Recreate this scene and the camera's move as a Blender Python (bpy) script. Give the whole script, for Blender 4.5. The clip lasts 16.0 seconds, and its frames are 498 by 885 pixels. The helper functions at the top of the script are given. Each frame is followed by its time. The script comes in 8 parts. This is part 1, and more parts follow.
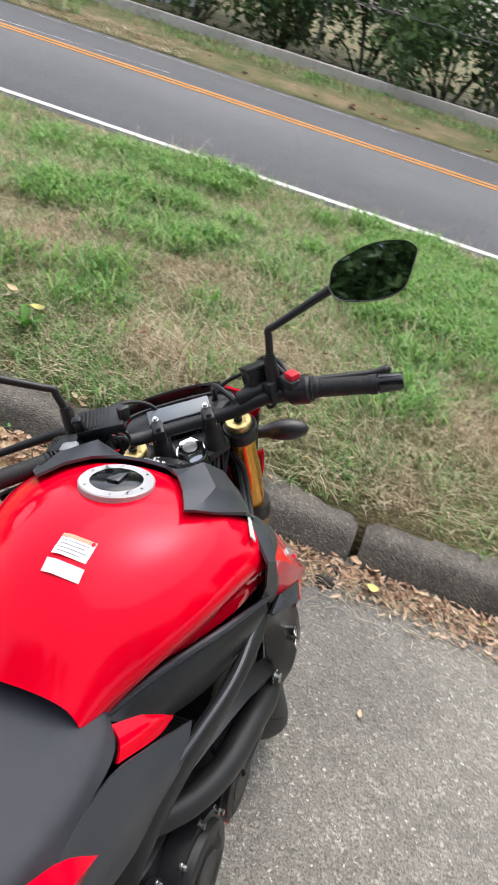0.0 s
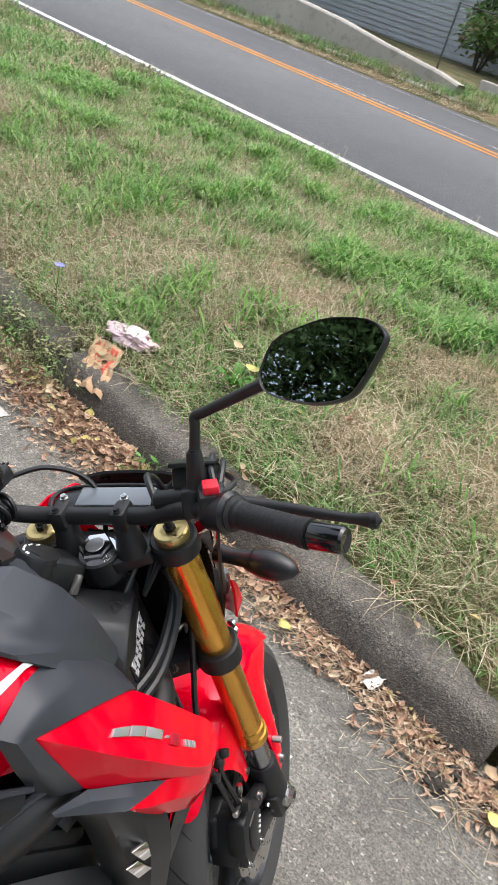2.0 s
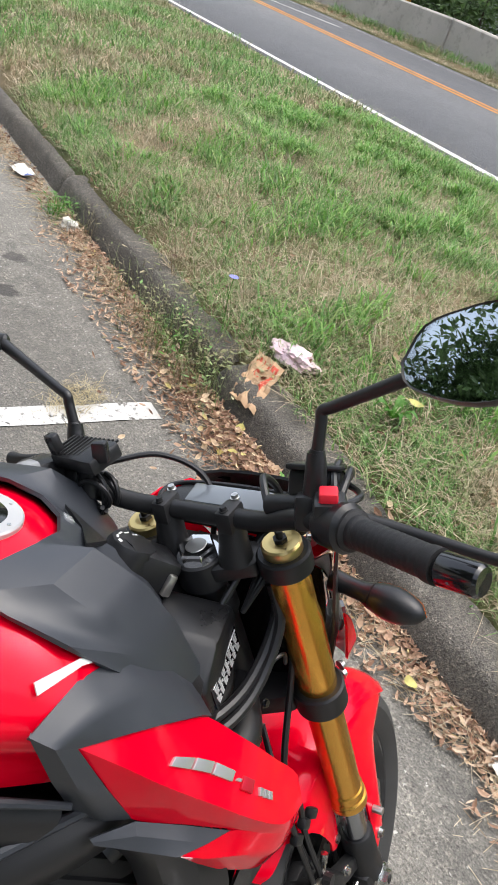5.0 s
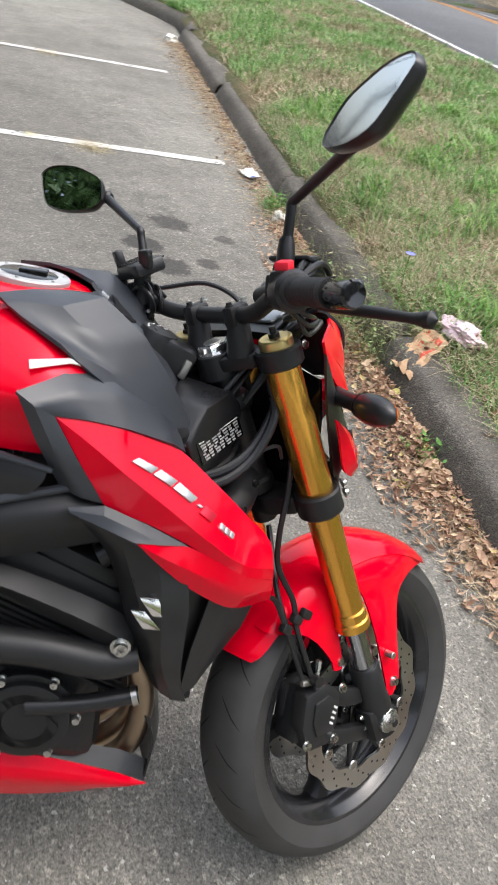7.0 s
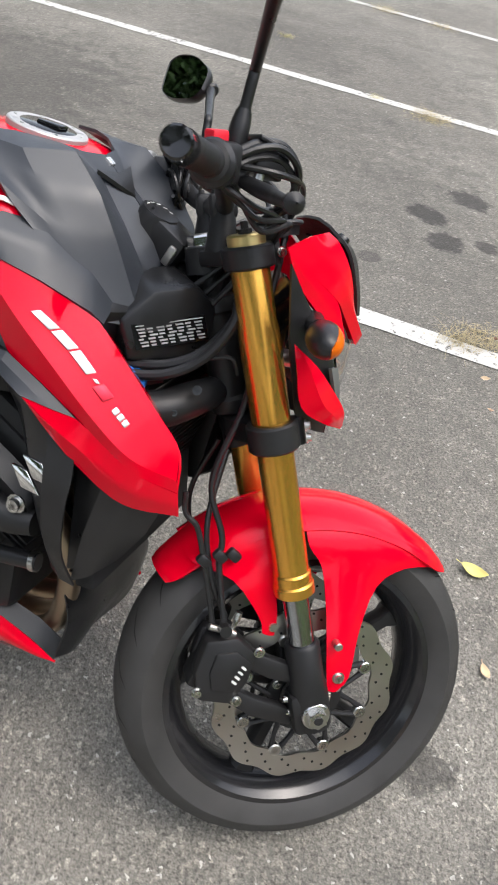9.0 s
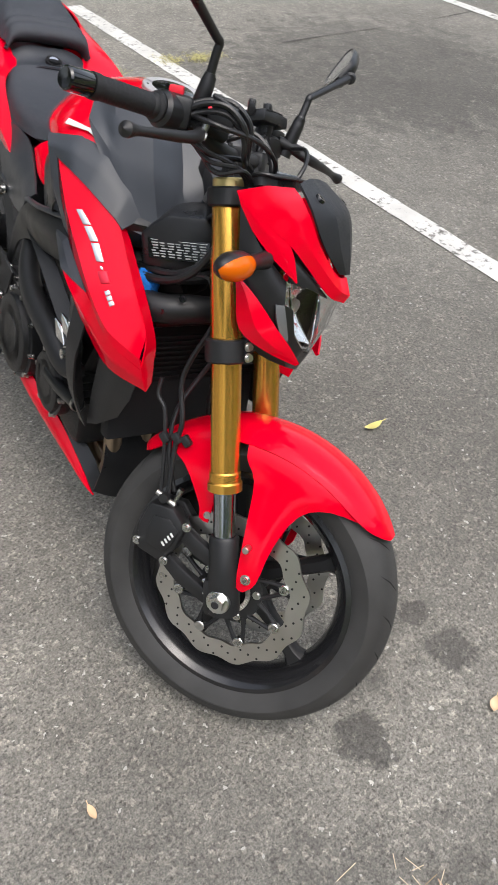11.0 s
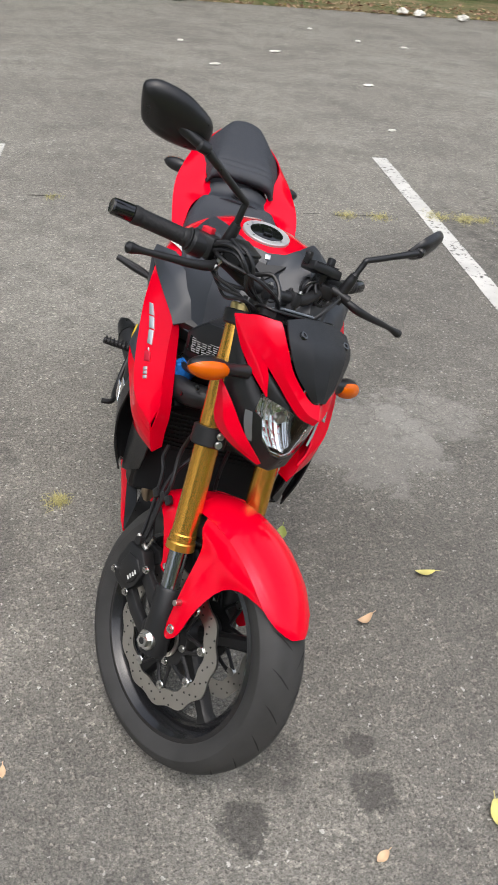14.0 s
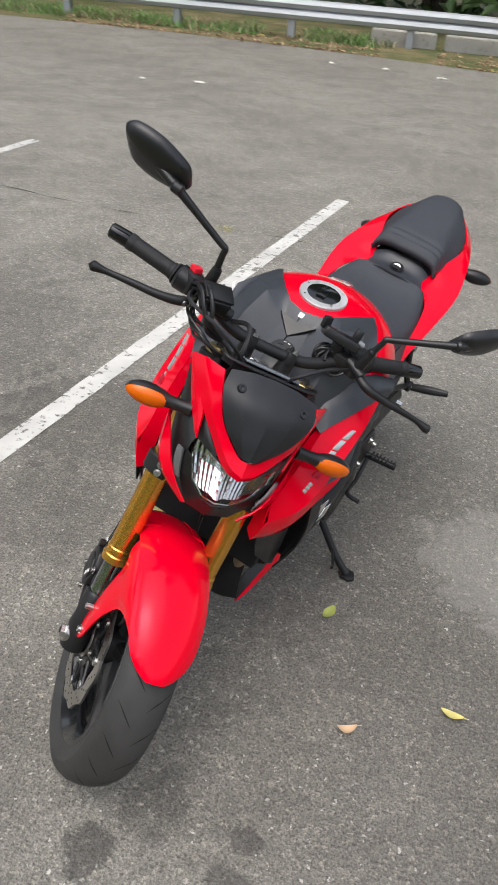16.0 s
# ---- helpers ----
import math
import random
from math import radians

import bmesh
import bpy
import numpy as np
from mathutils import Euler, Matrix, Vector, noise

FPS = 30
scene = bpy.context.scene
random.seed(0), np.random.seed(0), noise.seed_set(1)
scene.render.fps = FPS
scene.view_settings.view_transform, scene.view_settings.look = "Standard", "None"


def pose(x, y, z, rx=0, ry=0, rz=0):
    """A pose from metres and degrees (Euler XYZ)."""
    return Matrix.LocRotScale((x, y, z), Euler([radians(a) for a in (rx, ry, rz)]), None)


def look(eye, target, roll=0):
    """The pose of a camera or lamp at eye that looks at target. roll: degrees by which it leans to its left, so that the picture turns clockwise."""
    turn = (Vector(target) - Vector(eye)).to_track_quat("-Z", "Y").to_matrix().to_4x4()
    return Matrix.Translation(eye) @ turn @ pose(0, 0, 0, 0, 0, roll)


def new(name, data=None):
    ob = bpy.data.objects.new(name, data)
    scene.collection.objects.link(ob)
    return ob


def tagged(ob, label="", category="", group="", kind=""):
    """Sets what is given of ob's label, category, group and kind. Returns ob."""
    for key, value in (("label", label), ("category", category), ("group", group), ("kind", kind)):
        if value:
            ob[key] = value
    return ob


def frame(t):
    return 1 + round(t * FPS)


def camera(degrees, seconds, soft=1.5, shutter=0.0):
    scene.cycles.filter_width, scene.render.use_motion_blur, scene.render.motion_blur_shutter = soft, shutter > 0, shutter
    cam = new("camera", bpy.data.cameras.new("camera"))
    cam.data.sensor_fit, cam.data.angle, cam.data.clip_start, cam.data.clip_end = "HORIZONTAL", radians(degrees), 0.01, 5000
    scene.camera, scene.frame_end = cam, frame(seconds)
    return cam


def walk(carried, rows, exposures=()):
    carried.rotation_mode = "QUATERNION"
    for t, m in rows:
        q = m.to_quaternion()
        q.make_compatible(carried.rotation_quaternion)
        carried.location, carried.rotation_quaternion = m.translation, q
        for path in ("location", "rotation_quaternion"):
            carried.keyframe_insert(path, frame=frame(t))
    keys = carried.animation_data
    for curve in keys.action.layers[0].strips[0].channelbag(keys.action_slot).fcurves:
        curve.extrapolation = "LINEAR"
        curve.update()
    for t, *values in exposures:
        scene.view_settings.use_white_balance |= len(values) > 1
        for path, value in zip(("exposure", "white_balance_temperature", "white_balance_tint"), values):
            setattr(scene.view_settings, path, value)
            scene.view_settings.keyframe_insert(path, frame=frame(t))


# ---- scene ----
cam = camera(35.4, 16.0, shutter=0.3)
PATH = [
    (0, (0.073, -0.039, 1.657), (0.256, 1.692, 0.674), 17.4),
    (0.5, (0.252, 0.028, 1.666), (0.111, 1.777, 0.705), 17.3),
    (1, (0.35, 0.216, 1.655), (0.014, 1.942, 0.702), 17.7),
    (1.5, (0.454, 0.385, 1.648), (-0.049, 2.055, 0.67), 18.6),
    (2, (0.581, 0.508, 1.647), (-0.115, 2.072, 0.614), 17.9),
    (2.5, (0.59, 0.559, 1.641), (-0.165, 2.073, 0.575), 17.0),
    (3, (0.551, 0.568, 1.632), (-0.227, 2.052, 0.54), 17.5),
    (3.5, (0.499, 0.551, 1.627), (-0.308, 2.003, 0.513), 19.2),
    (6, (0.771, 0.664, 1.493), (-0.463, 1.864, 0.474), 16.0),
    (6.5, (0.91, 0.654, 1.477), (-0.398, 1.73, 0.413), 14.7),
    (7, (1.041, 0.731, 1.46), (-0.38, 1.586, 0.342), 13.4),
    (7.5, (1.205, 0.838, 1.474), (-0.314, 1.472, 0.337), 12.5),
    (8, (1.179, 0.94, 1.447), (-0.374, 1.432, 0.287), 13.2),
    (8.5, (1.088, 1.086, 1.429), (-0.472, 1.383, 0.214), 13.9),
    (9, (1.111, 1.283, 1.41), (-0.421, 1.34, 0.125), 13.3),
    (11.5, (1.05, 2.123, 1.564), (0.008, 1.064, 0.225), 3.1),
    (12, (1.116, 2.129, 1.599), (0.107, 0.981, 0.308), 3.7),
    (12.5, (1.168, 2.261, 1.601), (0.203, 1.02, 0.365), 6.3),
    (13, (1.112, 2.442, 1.658), (0.189, 1.146, 0.446), 5.5),
    (13.5, (0.937, 2.508, 1.641), (0.104, 1.134, 0.45), 5.8),
    (14, (0.73, 2.556, 1.663), (0.06, 1.087, 0.482), 5.8),
    (14.5, (0.493, 2.674, 1.672), (0.082, 1.113, 0.49), 3.8),
    (15, (0.313, 2.674, 1.715), (0.138, 1.075, 0.527), 4.4),
    (15.5, (0.141, 2.603, 1.679), (0.132, 0.971, 0.522), 6.3),
    (16, (-0.11, 2.636, 1.687), (0.141, 0.994, 0.574), 4.6),
]
walk(cam, [(t, look(eye, target, roll)) for t, eye, target, roll in PATH],
     [(0, 0.0), (1.5, 0.03), (3.5, 0.0), (5.8, 0.0), (6.5, 0.02), (7.5, 0.03), (9.0, -0.03), (11.5, -0.24), (12.5, -0.28), (14.0, -0.38), (16, -0.38)])

# ---- world, sun and sky ----
world = bpy.data.worlds.new("overcast_sky")
scene.world = world
world.use_nodes = True
wn, wl = world.node_tree.nodes, world.node_tree.links
sky = wn.new("ShaderNodeTexSky")
sky.sky_type, sky.sun_disc = "NISHITA", False
sky.sun_elevation, sky.sun_rotation = radians(70), radians(15)
sky.dust_density = 4.0
hazy = wn.new("ShaderNodeHueSaturation")
hazy.inputs["Saturation"].default_value = 0.52
wl.new(sky.outputs[0], hazy.inputs["Color"])
wl.new(hazy.outputs[0], wn["Background"].inputs["Color"])
wn["Background"].inputs["Strength"].default_value = 0.345

sun = new("sun", bpy.data.lights.new("sun", "SUN"))
sun.data.energy, sun.data.angle, sun.data.color = 1.15, radians(75), (1.0, 0.985, 0.97)
sun.matrix_world = look((1.5, 5.5, 18), (0.3, 1, 0))

# ---- helpers for building ----
V = Vector


def part(name, bm, material, parent=None, label="", sharp=35):
    """Links a bmesh as one mesh object under a thing or a part."""
    bm.normal_update()
    me = bpy.data.meshes.new(name)
    bm.to_mesh(me)
    bm.free()
    me.materials.append(material)
    for p in me.polygons:
        p.use_smooth = True
    me.set_sharp_from_angle(angle=radians(sharp))
    ob = new(name, me)
    if parent:
        ob.parent = parent
    if label:
        tagged(ob, label)
    return ob


def turned(bm, m):
    bmesh.ops.transform(bm, matrix=m, verts=bm.verts)
    return bm


def join(*bms):
    """Joins several bmeshes of one part."""
    out = bmesh.new()
    for b in bms:
        me = bpy.data.meshes.new("piece")
        b.to_mesh(me)
        b.free()
        out.from_mesh(me)
        bpy.data.meshes.remove(me)
    return out


def mirrored(bm):
    bmesh.ops.transform(bm, matrix=Matrix.Diagonal((1, -1, 1, 1)), verts=bm.verts)
    bmesh.ops.reverse_faces(bm, faces=bm.faces)
    return bm


def catmull(pts, n):
    """n + 1 points along a smooth line through the given ones."""
    pts = [V(p) for p in pts]
    if len(pts) == 2:
        return [pts[0].lerp(pts[1], i / n) for i in range(n + 1)]
    ext = [2 * pts[0] - pts[1], *pts, 2 * pts[-1] - pts[-2]]
    out = []
    for i in range(n + 1):
        u = i / n * (len(pts) - 1)
        k = min(int(u), len(pts) - 2)
        f = u - k
        a, b, c, d = ext[k:k + 4]
        out.append(0.5 * (2 * b + (c - a) * f + (2 * a - 5 * b + 4 * c - d) * f * f + (3 * b - a - 3 * c + d) * f ** 3))
    return out


def grid(rows, thick=0.0, closed=False):
    """A skin over rows of points; thick gives it depth inwards."""
    bm = bmesh.new()
    vs = [[bm.verts.new(p) for p in r] for r in rows]
    for a, b in zip(vs, vs[1:]):
        m = len(a)
        for j in range(m if closed else m - 1):
            k = (j + 1) % m
            quad = [a[j], a[k], b[k], b[j]]
            if len({tuple(round(c, 6) for c in q.co) for q in quad}) > 2:
                bm.faces.new(quad)
    bmesh.ops.remove_doubles(bm, verts=bm.verts, dist=0.0002)
    bmesh.ops.recalc_face_normals(bm, faces=bm.faces)
    if thick:
        bm.normal_update()
        outer = list(bm.verts)
        under = {v: bm.verts.new(v.co - v.normal * thick) for v in outer}
        rim = [e for e in bm.edges if e.is_boundary]
        for f in list(bm.faces):
            bm.faces.new([under[v] for v in reversed(f.verts)])
        for e in rim:
            a, b = e.verts
            bm.faces.new([a, b, under[b], under[a]])
        bmesh.ops.recalc_face_normals(bm, faces=bm.faces)
    return bm


def straight(pts, n):
    """Points along the straight pieces between the given ones, each corner kept."""
    k = max(1, round(n / (len(pts) - 1)))
    return [V(a).lerp(V(b), i / k) for a, b in zip(pts, pts[1:]) for i in range(k)] + [V(pts[-1])]


def smooth_grid(rows, nu, nv, thick=0.0, keep=""):
    """The same with both ways rounded through the given points; keep: u or v, along which the corners stay."""
    fine = [(straight if "v" in keep else catmull)(r, nv) for r in rows]
    nv = len(fine[0]) - 1
    cols = [(straight if "u" in keep else catmull)([r[j] for r in fine], nu) for j in range(nv + 1)]
    nu = len(cols[0]) - 1
    return grid([[cols[j][i] for j in range(nv + 1)] for i in range(nu + 1)], thick)


def tube(pts, r, n=10, steps=0, cap=True):
    """A pipe along a line; r is one radius or a list for its points."""
    pts = [V(p) for p in pts]
    rs = list(r) if isinstance(r, (list, tuple)) else [r] * len(pts)
    if steps:
        rs = [q.x for q in catmull([V((a, 0, 0)) for a in rs], steps)]
        pts = catmull(pts, steps)
    bm = bmesh.new()
    ax = (pts[1] - pts[0]).normalized()
    side = ax.orthogonal().normalized()
    rings = []
    for i, p in enumerate(pts):
        d = (pts[min(i + 1, len(pts) - 1)] - pts[max(i - 1, 0)]).normalized()
        side = (side - d * side.dot(d)).normalized()
        up = d.cross(side)
        rings.append([bm.verts.new(p + rs[i] * (math.cos(a) * side + math.sin(a) * up)) for a in [2 * math.pi * k / n for k in range(n)]])
    for a, b in zip(rings, rings[1:]):
        for k in range(n):
            bm.faces.new([a[k], a[(k + 1) % n], b[(k + 1) % n], b[k]])
    if cap:
        bm.faces.new(rings[0][::-1])
        bm.faces.new(rings[-1])
    bmesh.ops.recalc_face_normals(bm, faces=bm.faces)
    return bm


def rod(p0, p1, r0, r1=None, n=16, edge=0.0):
    """A straight bar, its ends a little rounded by edge."""
    p0, p1 = V(p0), V(p1)
    r1 = r0 if r1 is None else r1
    d = (p1 - p0).normalized()
    if edge:
        return tube([p0, p0 + d * edge, p1 - d * edge, p1], [r0 - edge, r0, r1, r1 - edge], n)
    return tube([p0, p1], [r0, r1], n)


def lathe(profile, n=48, centre=(0, 0, 0)):
    """Turns (radius, y) points about the y axis through centre; the profile is closed."""
    bm = bmesh.new()
    c = V(centre)
    rings = []
    for i in range(n):
        a = 2 * math.pi * i / n
        rings.append([bm.verts.new(c + V((r * math.cos(a), y, r * math.sin(a)))) for r, y in profile])
    m = len(profile)
    for i in range(n):
        a, b = rings[i], rings[(i + 1) % n]
        for k in range(m):
            bm.faces.new([a[k], a[(k + 1) % m], b[(k + 1) % m], b[k]])
    bmesh.ops.remove_doubles(bm, verts=bm.verts, dist=1e-5)
    bmesh.ops.recalc_face_normals(bm, faces=bm.faces)
    return bm


def block(centre, size, bevel=0.004, rot=(0, 0, 0), seg=2):
    bm = bmesh.new()
    bmesh.ops.create_cube(bm, size=1, matrix=Matrix.Diagonal((*size, 1)))
    if bevel:
        bmesh.ops.bevel(bm, geom=list(bm.edges), offset=bevel, segments=seg, affect="EDGES", profile=0.5)
    return turned(bm, pose(*centre, *rot))


def slab(outline, push, bevel=0.0):
    """A plate: the outline (points in order) drawn out by the vector push."""
    bm = bmesh.new()
    a = [bm.verts.new(p) for p in outline]
    b = [bm.verts.new(V(p) + V(push)) for p in outline]
    n = len(a)
    bm.faces.new(a)
    bm.faces.new(b[::-1])
    for i in range(n):
        bm.faces.new([a[i], b[i], b[(i + 1) % n], a[(i + 1) % n]])
    bmesh.ops.recalc_face_normals(bm, faces=bm.faces)
    if bevel:
        bmesh.ops.bevel(bm, geom=list(bm.edges), offset=bevel, segments=2, affect="EDGES", profile=0.5, clamp_overlap=True)
    return bm


def from_arrays(name, verts, faces, material, parent=None):
    me = bpy.data.meshes.new(name)
    me.from_pydata([tuple(v) for v in verts], [], faces)
    me.materials.append(material)
    ob = new(name, me)
    if parent:
        ob.parent = parent
    return ob


# ---- materials ----
def shader(name, rough=0.5, metal=0.0, coat=0.0, spec=0.5):
    m = bpy.data.materials.new(name)
    m.use_nodes = True
    b = m.node_tree.nodes["Principled BSDF"]
    b.inputs["Roughness"].default_value = rough
    b.inputs["Metallic"].default_value = metal
    b.inputs["Coat Weight"].default_value = coat
    b.inputs["Coat Roughness"].default_value = 0.06
    b.inputs["Specular IOR Level"].default_value = spec
    return m, m.node_tree.nodes, m.node_tree.links, b


def ramp(nodes, links, src, stops):
    r = nodes.new("ShaderNodeValToRGB")
    e = r.color_ramp.elements
    while len(e) < len(stops):
        e.new(0.5)
    for k, (p, c) in zip(e, stops):
        k.position, k.color = p, (*c, 1) if len(c) == 3 else c
    links.new(src, r.inputs[0])
    return r.outputs[0]


def noise_tex(nodes, links, scale, detail=4, coords=None, rough=0.55):
    n = nodes.new("ShaderNodeTexNoise")
    n.inputs["Scale"].default_value, n.inputs["Detail"].default_value, n.inputs["Roughness"].default_value = scale, detail, rough
    if coords is not None:
        links.new(coords, n.inputs["Vector"])
    return n.outputs[0]


def place(nodes):
    return nodes.new("ShaderNodeNewGeometry").outputs["Position"]


def own(nodes):
    return nodes.new("ShaderNodeTexCoord").outputs["Object"]


def mixed(nodes, links, fac, a, b, blend="MIX"):
    m = nodes.new("ShaderNodeMix")
    m.data_type, m.blend_type = "RGBA", blend
    for sock, v in ((m.inputs[0], fac), (m.inputs[6], a), (m.inputs[7], b)):
        if isinstance(v, (int, float)):
            sock.default_value = v
        elif isinstance(v, tuple):
            sock.default_value = (*v, 1)
        else:
            links.new(v, sock)
    return m.outputs[2]


def maths(nodes, links, op, a, b=0.0):
    m = nodes.new("ShaderNodeMath")
    m.operation = op
    for sock, v in ((m.inputs[0], a), (m.inputs[1], b)):
        if isinstance(v, (int, float)):
            sock.default_value = v
        else:
            links.new(v, sock)
    return m.outputs[0]


def bumped(nodes, links, b, height, strength, dist=0.01):
    k = nodes.new("ShaderNodeBump")
    k.inputs["Strength"].default_value, k.inputs["Distance"].default_value = strength, dist
    links.new(height, k.inputs["Height"])
    links.new(k.outputs[0], b.inputs["Normal"])


def plain(name, colour, rough=0.5, metal=0.0, coat=0.0, grain=0.0, scale=60.0, vary=0.12, spec=0.5):
    """A surface with slight unevenness of colour and gloss, and grain."""
    m, n, l, b = shader(name, rough, metal, coat, spec)
    co = own(n)
    big = noise_tex(n, l, scale / 12, 3, co)
    fine = noise_tex(n, l, scale * 4, 3, co)
    lo = tuple(c * (1 - vary) for c in colour)
    hi = tuple(min(1, c * (1 + vary)) for c in colour)
    l.new(ramp(n, l, big, [(0.3, lo), (0.7, hi)]), b.inputs["Base Color"])
    l.new(ramp(n, l, big, [(0.3, (max(0, rough - min(0.06, rough * 0.4)),) * 3), (0.7, (min(1, rough + min(0.06, rough * 0.4)),) * 3)]), b.inputs["Roughness"])
    if grain:
        bumped(n, l, b, fine, grain, 0.002)
    return m


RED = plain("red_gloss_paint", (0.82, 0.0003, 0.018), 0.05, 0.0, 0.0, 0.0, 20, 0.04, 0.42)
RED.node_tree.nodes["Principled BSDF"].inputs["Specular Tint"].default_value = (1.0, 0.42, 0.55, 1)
RED_DULL = plain("red_switch_plastic", (0.75, 0.01, 0.03), 0.45)
GREY_PL = plain("grey_matte_plastic", (0.036, 0.040, 0.048), 0.38, grain=0.05, scale=300, vary=0.06, spec=0.55)
SCREEN = plain("dark_matte_screen", (0.014, 0.015, 0.018), 0.45, grain=0.2, scale=300)
BLACK_PL = plain("black_satin_plastic", (0.014, 0.014, 0.015), 0.33, grain=0.1, scale=300)
BLACK_GL = plain("black_gloss", (0.006, 0.006, 0.007), 0.12, coat=0.5)
BLACK_MT = plain("black_painted_metal", (0.018, 0.018, 0.019), 0.44, 0.2, grain=0.08, scale=200)
ENGINE = plain("black_engine_casting", (0.016, 0.016, 0.017), 0.42, 0.2, grain=0.3, scale=150)
SEAT = plain("black_vinyl", (0.036, 0.04, 0.049), 0.55, grain=0.5, scale=500)
RUBBER = plain("tyre_rubber", (0.042, 0.041, 0.04), 0.62, grain=0.2, scale=150, vary=0.25)
RIM = plain("gloss_black_rim", (0.02, 0.02, 0.022), 0.22, 0.2, 0.4, scale=30)
GRIP = plain("grip_rubber", (0.012, 0.012, 0.013), 0.6, grain=0.3, scale=300)
GOLD = plain("gold_anodised", (0.78, 0.41, 0.075), 0.27, 0.9, scale=12, vary=0.08)
GOLD_CAP = plain("pale_gold_anodised", (0.72, 0.56, 0.24), 0.35, 0.9)
CAPRING = plain("pale_cast_ring", (0.5, 0.5, 0.5), 0.5, 0.4)
CHROME = plain("chrome", (0.75, 0.75, 0.75), 0.08, 1.0)
SLIDER = plain("dark_chrome_slider", (0.36, 0.38, 0.41), 0.16, 1.0)
# very dark and rough, so the radiator and its fins stay black
FIN = plain("dull_black_fin", (0.008, 0.008, 0.009), 0.85)
STEEL = plain("brushed_steel", (0.56, 0.54, 0.51), 0.33, 1.0, grain=0.1, vary=0.15)
BOLT = plain("zinc_bolt", (0.62, 0.62, 0.6), 0.28, 1.0)
PIPE = plain("heat_tinted_steel", (0.40, 0.31, 0.22), 0.36, 0.9, scale=40, vary=0.4, grain=0.1)
SILVER = plain("silver_badge", (0.66, 0.67, 0.68), 0.25, 0.7)
PRINT = plain("faded_label_print", (0.42, 0.42, 0.41), 0.55)
WHITE_LB = plain("white_label", (0.78, 0.78, 0.76), 0.5)
PINK_LB = plain("label_stripe", (0.75, 0.36, 0.22), 0.5)
AMBER = plain("amber_lens", (0.7, 0.13, 0.002), 0.12, spec=0.35)
MIRROR = plain("mirror_glass", (0.56, 0.61, 0.66), 0.002, 1.0, vary=0.01)
LCD = plain("dashboard_display", (0.16, 0.18, 0.2), 0.16, coat=0.6)
REFLECT = plain("headlight_reflector", (0.8, 0.805, 0.81), 0.12, 0.9, vary=0.03)
SMOKE = plain("smoky_clear_lens", (0.17, 0.175, 0.18), 0.12, 0.3)
BLUE = plain("blue_cloth", (0.01, 0.16, 0.55), 0.85, grain=0.8, scale=120, vary=0.3)
YELLOW_PL = plain("yellow_plastic", (0.75, 0.5, 0.02), 0.5)
RED_METAL = plain("red_anodised", (0.7, 0.02, 0.05), 0.35, 0.5)


def clear_glass():
    m, n, l, b = shader("clear_lens", 0.03)
    b.inputs["Transmission Weight"].default_value = 1.0
    b.inputs["IOR"].default_value = 1.3
    l.new(ramp(n, l, noise_tex(n, l, 30), [(0.3, (0.9, 0.92, 0.92)), (0.7, (0.97, 0.97, 0.97))]), b.inputs["Base Color"])
    return m


GLASS = clear_glass()


